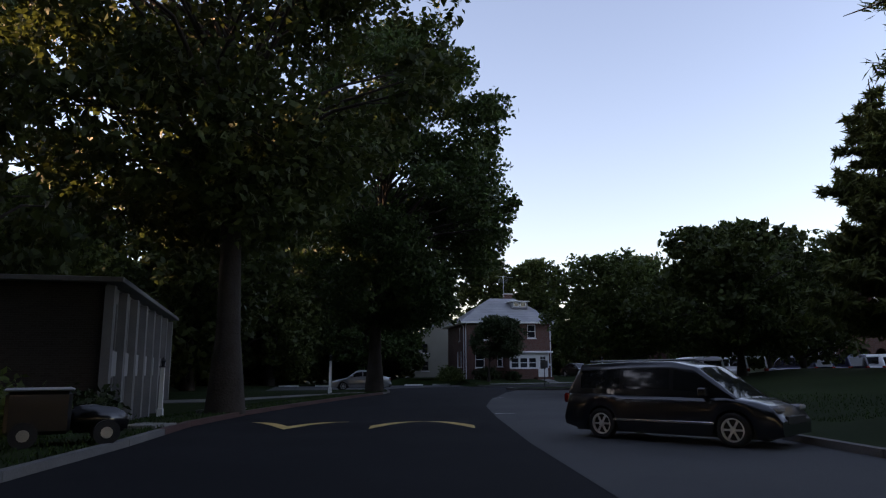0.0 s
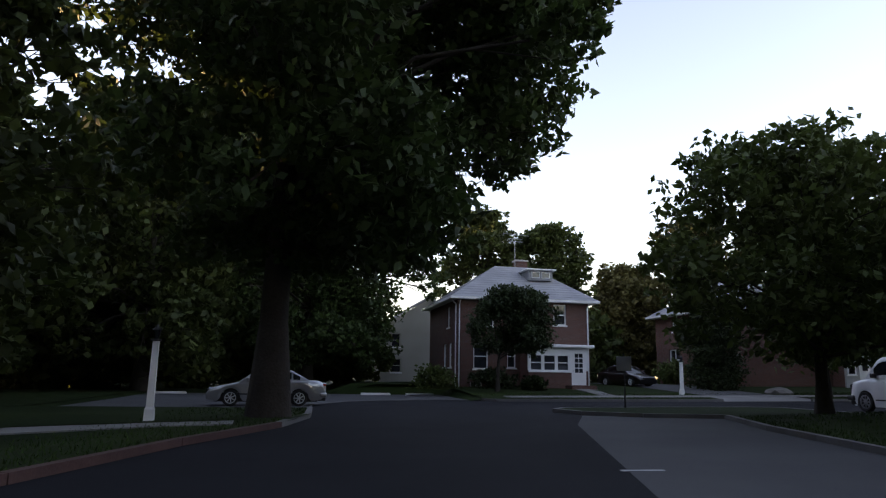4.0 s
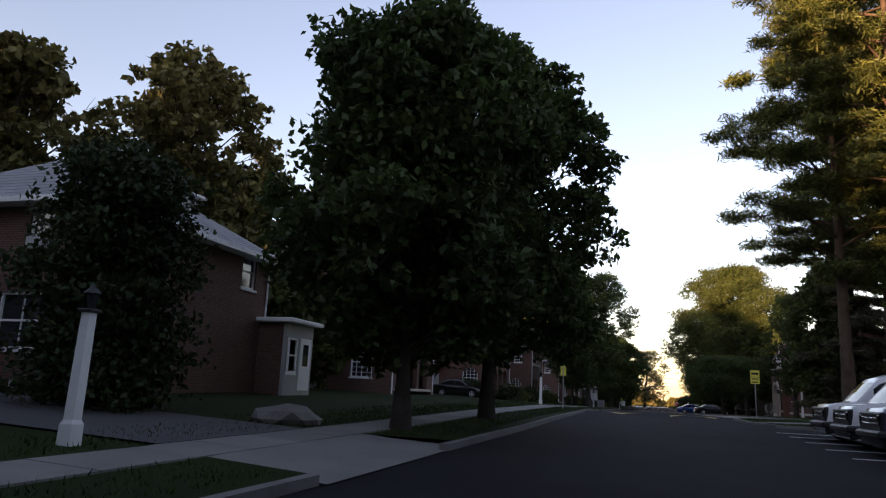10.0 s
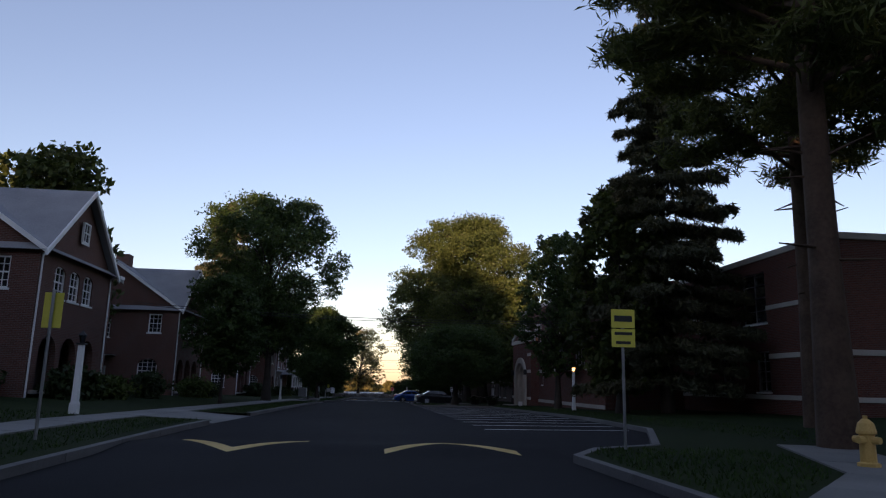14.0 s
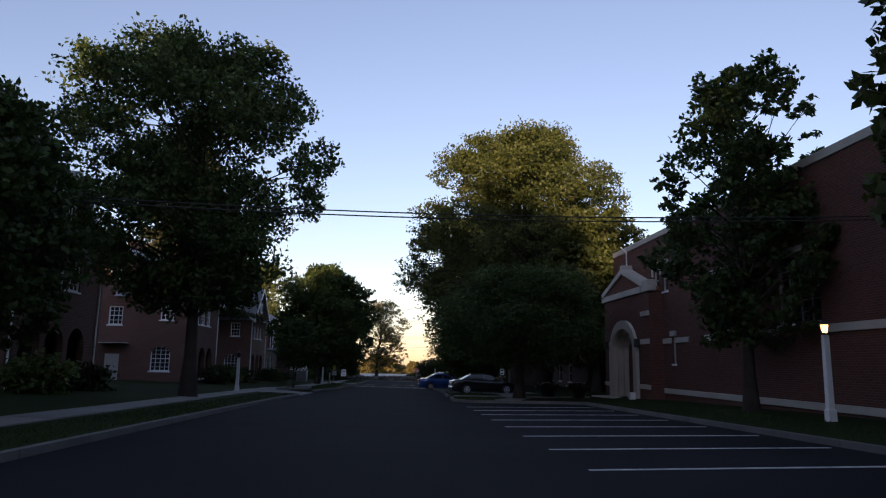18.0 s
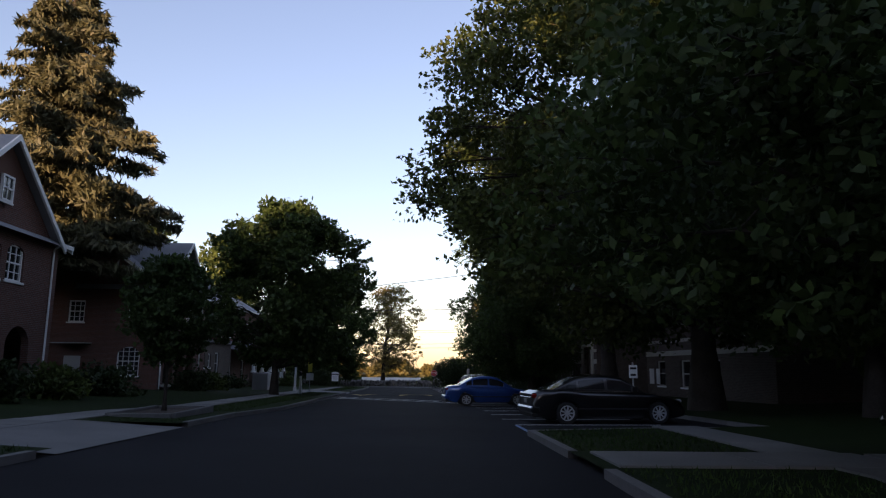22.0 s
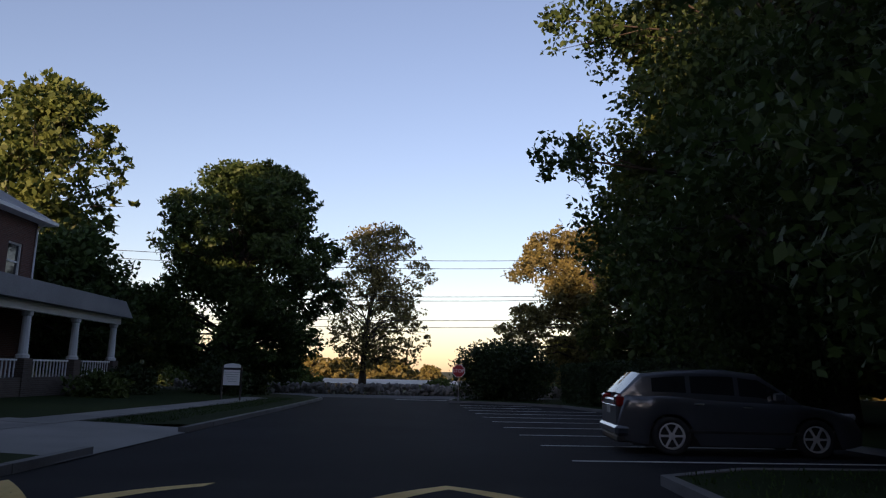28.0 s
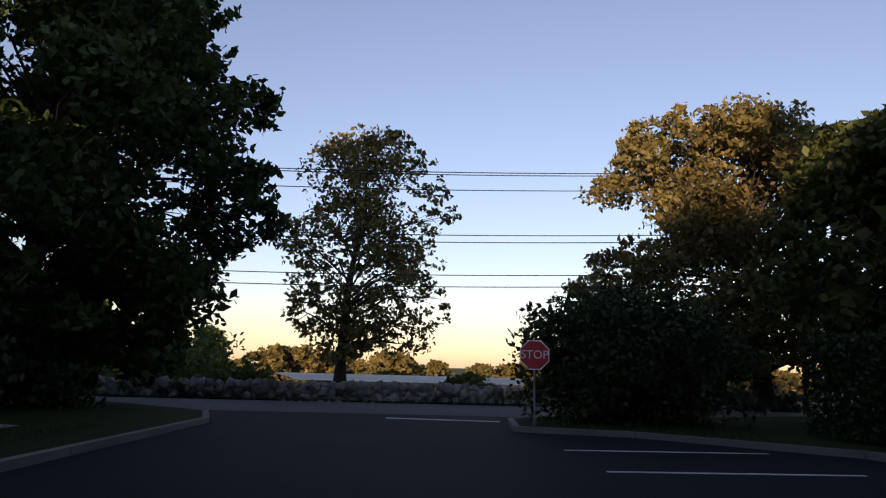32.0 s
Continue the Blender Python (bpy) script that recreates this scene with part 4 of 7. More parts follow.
    bmesh_m = Matrix(((0, -1, 0, 0), (-1, 0, 0, d), (0, 0, 1, -0.1), (0, 0, 0, 1)))
    aw.data.transform(bmesh_m)
    part("side_door", fw.put(boxed(d - 5.8, 0.0, 0.0, d - 4.8, 0.05, 2.1, 0.01)), PANEL, h)
    return h


gable_house(79.4, 68.5, "two-storey red-brown brick house with steep gables and arched porch")
gable_house(102.2, 68.7, "two-storey red-brown brick house with steep gables and arched porch")
gable_house(125.8, 68.5, "two-storey brown brick house with steep gables and arched porch")
gable_house(147.9, 68.5, "two-storey brown brick house with grey roof and arched porch", width=9.6)
gable_house(57.2, 69.5, "two-storey brick house half hidden behind street trees", width=8.3)

# low annex and the porch house at the end of the street
ax = thing("brick_annex", 157.6, 68.8, ground_z(160, 69), label="low grey-brown brick annex with small white windows", category="house")
fa = Face(0, 0, 0)
aw = [(0.4, 1.5, 1.2, 2.6), (2.0, 1.5, 2.8, 2.6), (4.0, 1.0, 5.2, 2.7)]
wall(ax, fa, 9.0, -0.6, 3.5, BRICK_TAN, aw)
for q in aw:
    sash(ax, fa, *q, bars=(1, 1))
    room(ax, fa, *q)
part("roof", boxed(-0.2, -0.3, 3.5, 9.0, 6, 3.7, 0.03), SHINGLE, ax)
wall(ax, Face(0, 6, -90), 6, -0.6, 3.5, BRICK_TAN)
ph = hip_house(167.0, 69.6, 181.0, 78.2, 6.65, 9.7, (171.3, 176.7), "two-storey brick house with a deep white-columned porch",
               south=[(1.2, 4.5, 2.3, 6.1, (1, 1)), (5.0, 4.5, 6.1, 6.1, (1, 1)), (8.4, 4.5, 9.5, 6.1, (1, 1)), (11.9, 4.5, 13.0, 6.1, (1, 1)), (2, 0.6, 3.2, 2.4, (1, 1)), (7, 0.6, 8.2, 2.4, (1, 1))], east=[(2, 4.2, 3.1, 5.8, (1, 1))])
px0, px1, py0 = 1.5, 17.6, -2.6
part("porch_floor", boxed(px0, py0, -0.3, px1, 0, 0.55), BRICK_TAN, ph)
pr = part("porch_roof", prism(bmesh.new(), [(px0 - 0.4, 3.35), (px1 + 0.4, 3.35), (px1 - 0.6, 4.1), (px0, 4.1)], py0 - 0.4, 0.0), SHINGLE, ph)
part("porch_beam", boxed(px0, py0, 3.0, px1, py0 + 0.3, 3.34), WHITE, pr)
for x in (px0 + 0.3, px0 + 4.1, px0 + 8.0, px0 + 11.9, px1 - 0.3):
    part("pedestal", boxed(x - 0.3, py0 - 0.05, -0.3, x + 0.3, py0 + 0.5, 1.25, 0.01), BRICK_TAN, ph)
    bm = bmesh.new()
    lathe(bm, [(0.24, 1.25), (0.24, 1.36), (0.17, 1.42), (0.145, 2.8), (0.2, 2.86), (0.2, 3.0)], 12, Matrix.Translation((x, py0 + 0.2, 0)))
    part("porch_column", bm, WHITE, ph, smooth=False)
for x in (px0 + 2.2, px0 + 6.0, px0 + 9.9, px0 + 14.2):
    rail = part("porch_rail", boxed(x - 1.5, py0 + 0.1, 1.15, x + 1.5, py0 + 0.2, 1.22), WHITE, ph)
    for i in range(12):
        part("baluster", boxed(x - 1.4 + 0.255 * i, py0 + 0.13, 0.55, x - 1.36 + 0.255 * i, py0 + 0.17, 1.15), WHITE, rail)

# panelled block beside the first drive
# pale panel colour darkened to carry the shade of the tree crowns
PANEL_SHADED = shade("shaded_grey_panel", (0.16, 0.16, 0.165), (0.24, 0.24, 0.245), 2.0, 0.8, 0.1, fine=20)
PANEL_PALE = shade("pale_spandrel", (0.30, 0.30, 0.31), (0.40, 0.40, 0.41), 2.0, 0.8, 0.1, fine=20)
ab = thing("panelled_block", -7.2, 25.6, -1.0, -85.2 + 180, "two-storey block with pale upright panels and dark windows", "apartment block")
L, ht = 17.8, 5.45
fab = Face(0, 0, 0)
bays = 7
bwid = L / bays
holes = []
for i in range(bays):
    u = i * bwid
    holes += [(u + 0.75, 0.7, u + bwid - 0.35, 2.2), (u + 0.75, 3.2, u + bwid - 0.35, 4.9)]
wall(ab, fab, L, -0.5, ht, PANEL_SHADED, holes, 0.35)
for q in holes:
    sash(ab, fab, *q, bars=(1, 1), frame=0.05, sill=False, mat=METAL)
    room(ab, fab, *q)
for i in range(bays + 1):
    part("pier", fab.put(boxed(i * bwid - 0.2, 0, -0.5, i * bwid + 0.25, 0.3, ht - 0.1)), PANEL_SHADED, ab)
for i in range(bays):
    part("spandrel_panel", fab.put(boxed(i * bwid + 0.25, 0.0, 2.25, (i + 1) * bwid - 0.2, 0.08, 3.15)), PANEL_PALE, ab)
part("roof_edge", boxed(-0.4, -0.6, ht, L + 0.4, 12, ht + 0.18, 0.02), PANEL_SHADED, ab)
# brick darkened to paint the trees' shade onto this end wall
BRICK_SHADED = bricked("shaded_brown_brick", (0.030, 0.024, 0.020), (0.052, 0.042, 0.036), (0.05, 0.046, 0.042))
wall(ab, Face(0, 11.5, -90), 11.5, -0.5, ht, BRICK_SHADED)
wall(ab, Face(L, 0, 90), 11.5, -0.5, ht, BRICK_TAN)
wall(ab, Face(L, 11.5, 180), L, -0.5, ht, BRICK_TAN)


# ---- halls on the south side ----
def bands(parent, face, u0, u1, zs, gaps=()):
    for z, hgt in zs:
        a = u0
        for g0, g1, gz0, gz1 in sorted(gaps) + [(u1, u1, 0, 0)]:
            if g1 > g0 and not (gz0 < z + hgt and z < gz1):
                continue
            if g0 - a > 0.1:
                part("stone_band", face.put(boxed(a, -0.02, z, g0, 0.07, z + hgt, 0.012)), STONE, parent)
            a = max(a, g1)


hz = ground_z(110, 38)
hall = thing("red_brick_hall", 0, 0, hz, label="long red brick hall with pale stone bands and arched entrance", category="hall")
# faces that look north to the street are built from east to west
f1 = Face(116.0, 39.7, 180)
w1 = [(6.7, 5.4, 7.4, 6.75), (7.9, 5.4, 8.6, 6.75), (8.9, 1.75, 9.3, 3.1), (13.6, 3.1, 16.1, 5.5), (18.6, 3.1, 21.1, 5.5)]
wall(hall, f1, 25.0, -0.6, 8.5, BRICK_RED, w1)
for q in w1:
    sash(hall, f1, *q, bars=(1, 2) if q[2] - q[0] < 1 else (4, 6), mat=STONE if q[2] - q[0] < 1 else METAL)
    room(hall, f1, *q)
    part("window_head", f1.put(boxed(q[0] - 0.15, -0.02, q[3], q[2] + 0.15, 0.08, q[3] + 0.25, 0.01)), STONE, hall)
for u in (6.55, 7.65, 8.6):
    part("window_quoin", f1.put(boxed(u, -0.02, 6.3, u + 0.15, 0.07, 6.75, 0.01)), STONE, hall)
gaps1 = [(q[0] - 0.05, q[2] + 0.05, q[1] - 0.1, q[3] + 0.3) for q in w1] + [(0.0, 7.8, -1, 5.2), (10.9, 12.6, 2.5, 3.2)]
bands(hall, f1, 0, 25, [(0.3, 0.24), (2.75, 0.26), (8.3, 0.3)], gaps1)
part("roof", boxed(91, 12, 8.15, 116, 39.4, 8.4), SHINGLE, hall)
pipe(hall, f1, 2.6, 5.9, 8.3)
wall(hall, Face(91.0, 39.7, -90), 5.4, -0.6, 8.5, BRICK_RED)
f2 = Face(91.0, 34.6, 180)
w2 = [(1.5, 1.6, 2.7, 3.6), (5.0, 1.6, 6.2, 3.6), (8.5, 1.6, 9.7, 3.6), (2.2, 5.0, 4.4, 7.6), (7.5, 5.0, 9.7, 7.6)]
wall(hall, f2, 15.0, -0.6, 8.4, BRICK_RED, w2)
for q in w2:
    sash(hall, f2, *q, bars=(2, 4), mat=METAL)
    room(hall, f2, *q)
bands(hall, f2, 0, 15.0, [(1.25, 0.22), (3.2, 0.24), (5.6, 0.22), (8.2, 0.3)], [(q[0] - 0.05, q[2] + 0.05, q[1] - 0.1, q[3]) for q in w2])
f3 = Face(76.0, 34.6, -90)
w3 = [(4.2, 1.2, 5.6, 3.0), (4.2, 4.2, 5.6, 6.6), (9.5, 1.2, 11.0, 3.0), (9.5, 4.2, 11.0, 6.6)]
wall(hall, f3, 20.0, -0.6, 8.4, BRICK_RED, w3)
for q in w3:
    sash(hall, f3, *q, bars=(2, 4), mat=METAL)
    room(hall, f3, *q)
    part("window_head", f3.put(boxed(q[0] - 0.2, -0.02, q[3], q[2] + 0.2, 0.1, q[3] + 0.22, 0.01)), STONE, hall)
bands(hall, f3, 0, 20.0, [(1.25, 0.22), (3.2, 0.24), (8.2, 0.3)], [(q[0] - 0.05, q[2] + 0.05, q[1] - 0.1, q[3] + 0.3) for q in w3])
part("west_roof", boxed(76, 12, 8.2, 91, 34.4, 8.42), SHINGLE, hall)
wall(hall, Face(116, 12, 90), 27.4, -0.6, 8.5, BRICK_RED)
# arched stone entrance
ey = 40.4
fd = Face(115.9, ey, 180)
wall(hall, fd, 7.6, -0.5, 5.5, BRICK_RED, [(1.55, -0.2, 5.65, 3.95)], 0.4, "entrance_wall")
arch_fill(hall, fd, 1.55, -0.2, 5.65, 3.95, 2.5, BRICK_RED, 0.4, "entrance_arch")
for k, (ins, dep) in enumerate(((0.0, 0.16), (0.24, -0.15), (0.46, -0.45))):
    u0, u1, zt, sp, wd = 1.55 + ins, 5.65 - ins, 3.95 - ins, 2.5, 0.22
    c, r = (u0 + u1) / 2, (u1 - u0) / 2
    inner, outer = [], []
    for i in range(17):
        a = math.pi * i / 16
        outer.append((c - (r + (wd if k == 0 else 0.03)) * math.cos(a), sp + (zt - sp + (wd if k == 0 else 0.03)) * math.sin(a)))
        inner.append((c - (r - 0.26) * math.cos(a), sp + (zt - sp - 0.26) * math.sin(a)))
    for i in range(16):
        part("arch_stone", fd.put(prism(bmesh.new(), [inner[i], outer[i], outer[i + 1], inner[i + 1]], dep - 0.34, dep)), STONE, hall)
    for side in (-1, 1):
        x_in, x_out = c + side * (r - 0.26), c + side * (r + (wd + 0.1 if k == 0 else 0.03))
        part("stone_jamb", fd.put(boxed(min(x_in, x_out), dep - 0.34, -0.3, max(x_in, x_out), dep, sp)), STONE, hall)
dz = -1.05
part("door_leaf", fd.put(boxed(2.25, dz, -0.1, 3.58, dz + 0.1, 3.1, 0.01)), DARKWOOD, hall)
part("door_leaf", fd.put(boxed(3.62, dz, -0.1, 4.95, dz + 0.1, 3.1, 0.01)), DARKWOOD, hall)
for u in (2.45, 3.85):
    for z in (0.4, 1.3, 2.2):
        part("door_glass", fd.put(boxed(u, dz + 0.1, z, u + 0.85, dz + 0.115, z + 0.72)), GLASS, hall)
part("door_pull", fd.put(tube(bmesh.new(), (3.75, dz + 0.17, 0.75), (3.75, dz + 0.17, 1.25), 0.02, 0.02, 8)), CHROME, hall)
part("door_recess", fd.put(boxed(1.2, -1.3, -0.3, 6.0, -1.2, 4.4)), DARKWOOD, hall)
part("door_notice", fd.put(boxed(3.95, dz + 0.12, 2.6, 4.6, dz + 0.14, 2.86)), WHITE, hall)
part("entrance_step", fd.put(boxed(1.0, 0.0, -0.6, 6.2, 1.2, -0.12, 0.02)), STONE, hall)
part("entrance_gable", fd.put(prism(bmesh.new(), [(0, 5.7), (6.7, 5.7), (3.7, 6.8)], -0.4, -0.02)), BRICK_RED, hall)
part("string_course", fd.put(boxed(-0.12, -0.4, 5.45, 6.75, 0.14, 5.78, 0.02)), STONE, hall)
part("coping_block", fd.put(boxed(6.75, -0.4, 5.45, 7.75, 0.08, 6.05, 0.03)), STONE, hall)
part("gable_coping", fd.put(prism(bmesh.new(), [(-0.15, 5.72), (-0.15, 5.98), (3.7, 7.12), (6.95, 6.0), (6.95, 5.72), (3.7, 6.82)], -0.5, 0.12)), STONE, hall)
part("kneeler", fd.put(boxed(3.5, -0.5, 7.0, 3.9, 0.12, 7.3, 0.03)), STONE, hall)
for u in (0.0, 7.6):
    wall(hall, Face(115.9 - u, ey if u else 38.0, 90 if not u else -90), 2.4, -0.5, 5.5, BRICK_RED, name="entrance_side")
# roof tile with the low sun's orange put into its colour
TILE = shade("sunlit_orange_tile", (0.36, 0.14, 0.06), (0.48, 0.22, 0.10), 4.0, 0.85, 0.4)
part("entrance_roof", fd.put(prism(bmesh.new(), [(0, 5.45), (3.7, 6.7), (7.4, 5.45), (7.4, 5.6), (3.7, 6.85), (0, 5.6)], -2.4, -0.4)), TILE, hall)
bands(hall, fd, 0.0, 7.6, [(0.45, 0.24), (2.75, 0.26)], [(1.2, 6.0, -1, 5.2)])
part("quoin", fd.put(boxed(6.5, -0.02, 4.2, 7.62, 0.08, 4.45, 0.012)), STONE, hall)
for u in (0.9, 6.3):
    part("wall_lantern", fd.put(boxed(u - 0.12, 0.08, 2.6, u + 0.12, 0.36, 3.05, 0.03)), BLACK, hall)
# small gabled wing further south
wg = thing("gabled_wing", 50.4, 32.0, ground_z(50.4, 36), label="brick porch wing with a white-edged gable and blue banner", category="hall")
fwg = Face(0, 8.0, -90)
wall(wg, fwg, 8.0, -0.4, 6.4, BRICK_RED, [(3.0, 0, 5.0, 2.6)])
room(wg, fwg, 3.0, 0, 5.0, 2.6)
part("gable_roof", fwg.put(prism(bmesh.new(), [(-0.45, 6.5), (4.0, 8.7), (8.45, 6.5), (8.45, 6.68), (4.0, 8.88), (-0.45, 6.68)], -2.2, 0.4)), SHINGLE, wg)
for a, b in (((-0.5, 6.35), (4.0, 8.6)), ((8.5, 6.35), (4.0, 8.6))):
    part("bargeboard", fwg.put(prism(bmesh.new(), [a, b, (b[0], b[1] + 0.34), (a[0], a[1] + 0.34)], 0.4, 0.46)), WHITE, wg)
part("gable_wall", fwg.put(prism(bmesh.new(), [(0, 6.4), (8, 6.4), (4, 8.5)], -0.3, -0.01)), BRICK_RED, wg)
part("cornice", fwg.put(boxed(-0.4, 0.0, 6.15, 8.4, 0.4, 6.42, 0.02)), WHITE, wg)
wall(wg, Face(2.2, 8.0, 180), 2.2, -0.4, 6.4, BRICK_RED)
bn = part("banner", fwg.put(boxed(0.4, 0.3, 2.6, 1.6, 0.33, 4.9)), BLUEFLAG, wg, "hanging blue banner with gold disc")
part("banner_disc", fwg.put(tube(bmesh.new(), (1.0, 0.32, 3.9), (1.0, 0.345, 3.9), 0.4, 0.4, 20)), GOLD, bn)

# tall tan brick hall
tz = ground_z(152, 40)
th = thing("tan_brick_hall", 0, 0, tz, label="tall brown-grey brick hall with pale stone bands", category="hall")
g1 = Face(164.0, 40.0, 180)
wt = [(9.6, 0.0, 11.8, 3.4), (9.9, 4.6, 11.2, 7.2), (9.9, 8.2, 11.2, 10.6), (4.5, 4.6, 5.8, 7.2), (4.5, 8.2, 5.8, 10.6), (1.2, 0.9, 2.4, 2.4), (5.2, 0.9, 6.4, 2.4), (1.0, 4.6, 2.3, 7.2)]
wall(th, g1, 13.0, -0.6, 12.5, BRICK_TAN, wt)
for i, q in enumerate(wt):
    if i == 0:
        continue
    sash(th, g1, *q, bars=(1, 2), mat=STONE)
    room(th, g1, *q)
    part("window_head", g1.put(boxed(q[0] - 0.2, -0.02, q[3], q[2] + 0.2, 0.09, q[3] + 0.3, 0.01)), STONE, th)
bm = bmesh.new()
for a in ((9.2, -0.3, 9.6, 3.75), (11.8, -0.3, 12.2, 3.75), (9.6, 3.4, 11.8, 3.75)):
    box(bm, a[0], -0.2, a[1], a[2], 0.14, a[3])
part("door_surround", g1.put(bm), STONE, th)
part("door_leaf", g1.put(boxed(9.65, -0.4, 0.0, 10.68, -0.32, 3.0, 0.01)), DARKWOOD, th)
part("door_leaf", g1.put(boxed(10.72, -0.4, 0.0, 11.75, -0.32, 3.0, 0.01)), DARKWOOD, th)
for i in range(4):
    part("fan_pane", g1.put(boxed(9.75 + 0.5 * i, -0.38, 3.05, 10.15 + 0.5 * i, -0.35, 3.35)), HEAD, th)
part("door_notice", g1.put(boxed(10.95, -0.32, 1.3, 11.25, -0.3, 2.1)), WHITE, th)
part("wall_notice", g1.put(boxed(8.4, 0.0, 1.4, 8.75, 0.03, 1.95)), PANEL, th)
gp = [(q[0] - 0.25, q[2] + 0.25, q[1] - 0.2, q[3] + 0.4) for q in wt]
bands(th, g1, 0, 13.0, [(2.2, 0.3), (3.0, 0.2), (7.55, 0.25), (11.2, 0.3), (12.2, 0.4)], gp)
g2 = Face(151.0, 36.5, 180)
wt2 = [(2.0, 4.6, 3.4, 7.4), (6.0, 4.6, 7.4, 7.4), (10.0, 4.6, 11.4, 7.4), (2.0, 0.8, 3.4, 2.4), (6.0, 0.8, 7.4, 2.4), (10, 0.8, 11.4, 2.4)]
wall(th, g2, 17.0, -0.6, 12.5, BRICK_TAN, wt2)
for q in wt2:
    sash(th, g2, *q, bars=(1, 2), mat=STONE)
    room(th, g2, *q)
bands(th, g2, 0, 17.0, [(2.7, 0.3), (3.5, 0.2), (7.6, 0.25), (12.2, 0.4)], [(q[0] - 0.05, q[2] + 0.05, q[1], q[3] + 0.1) for q in wt2])
wall(th, Face(151.0, 40.0, -90), 3.5, -0.6, 12.5, BRICK_TAN)
for u, w in ((0.6, 1.0), (1.9, 0.7)):
    part("white_notice_board", g2.put(boxed(u, 0.02, 0.9, u + w * 0.8, 0.06, 1.9)), WHITE, th)
wall(th, Face(134.0, 36.5, -90), 22, -0.6, 12.5, BRICK_TAN)
wall(th, Face(164, 14, 90), 26, -0.6, 12.5, BRICK_TAN)
part("roof", boxed(134, 14, 12.3, 164, 36.4, 12.48), SHINGLE, th)

# ---- vehicles ----
CARS = {
    "sedan": dict(L=4.55, W=1.76, H=1.47, wb=2.62, fo=0.9, r=0.315,
                  body=[(0, 0.50), (0.02, 0.64), (0.10, 0.76), (0.27, 0.92), (0.5, 0.95), (0.80, 1.0), (0.93, 1.0), (0.985, 0.92), (1, 0.62)],
                  roof=[(0.25, 0.90), (0.42, 1.40), (0.52, 1.47), (0.62, 1.45), (0.70, 1.38), (0.86, 1.0)], wins=[(0.325, 0.515), (0.535, 0.70), (0.715, 0.775)]),
    "long_sedan": dict(L=4.95, W=1.86, H=1.48, wb=3.0, fo=0.9, r=0.34,
                       body=[(0, 0.50), (0.015, 0.70), (0.10, 0.82), (0.28, 0.96), (0.5, 0.98), (0.82, 1.03), (0.94, 1.02), (0.99, 0.94), (1, 0.6)],
                       roof=[(0.27, 0.94), (0.42, 1.41), (0.52, 1.48), (0.64, 1.46), (0.72, 1.39), (0.87, 1.03)], wins=[(0.335, 0.52), (0.54, 0.71), (0.725, 0.79)]),
    "suv": dict(L=4.68, W=1.87, H=1.65, wb=2.75, fo=0.92, r=0.37,
                body=[(0, 0.56), (0.02, 0.76), (0.12, 0.92), (0.28, 1.04), (0.5, 1.07), (0.8, 1.14), (0.97, 1.16), (0.99, 1.05), (1, 0.62)],
                roof=[(0.25, 1.02), (0.42, 1.58), (0.55, 1.65), (0.75, 1.62), (0.90, 1.54), (0.985, 1.15)], wins=[(0.33, 0.50), (0.52, 0.70), (0.72, 0.86)]),
    "minivan": dict(L=5.12, W=1.95, H=1.75, wb=3.08, fo=0.95, r=0.35,
                    body=[(0, 0.54), (0.015, 0.76), (0.10, 0.90), (0.20, 1.0), (0.5, 1.03), (0.85, 1.05), (0.98, 1.06), (0.995, 0.95), (1, 0.56)],
                    roof=[(0.17, 0.98), (0.34, 1.62), (0.45, 1.74), (0.65, 1.75), (0.90, 1.70), (0.975, 1.06)], wins=[(0.27, 0.43), (0.45, 0.67), (0.69, 0.90)]),
    "van": dict(L=5.5, W=2.0, H=2.1, wb=3.5, fo=0.85, r=0.38,
                body=[(0, 0.62), (0.008, 1.04), (0.03, 1.12), (0.10, 1.19), (0.2, 1.27), (0.6, 1.28), (0.98, 1.27), (0.997, 1.2), (1, 0.6)],
                roof=[(0.165, 1.24), (0.285, 1.96), (0.33, 2.07), (0.6, 2.12), (0.95, 2.09), (0.995, 1.28)], wins=[(0.25, 0.385), (0.41, 0.63), (0.655, 0.93)]),
}


def loft(rings, keep=None):
    v = [p for r in rings for p in r]
    n = len(rings[0])
    f = [(i * n + j, (i + 1) * n + j, (i + 1) * n + j + 1, i * n + j + 1) for i in range(len(rings) - 1) for j in range(n - 1) if keep is None or keep(i, j)]
    return np.array(v), np.array(f)


def compact(v, f):
    used = np.unique(f)
    back = np.zeros(len(v), dtype=int)
    back[used] = np.arange(len(used))
    return v[used], back[f]


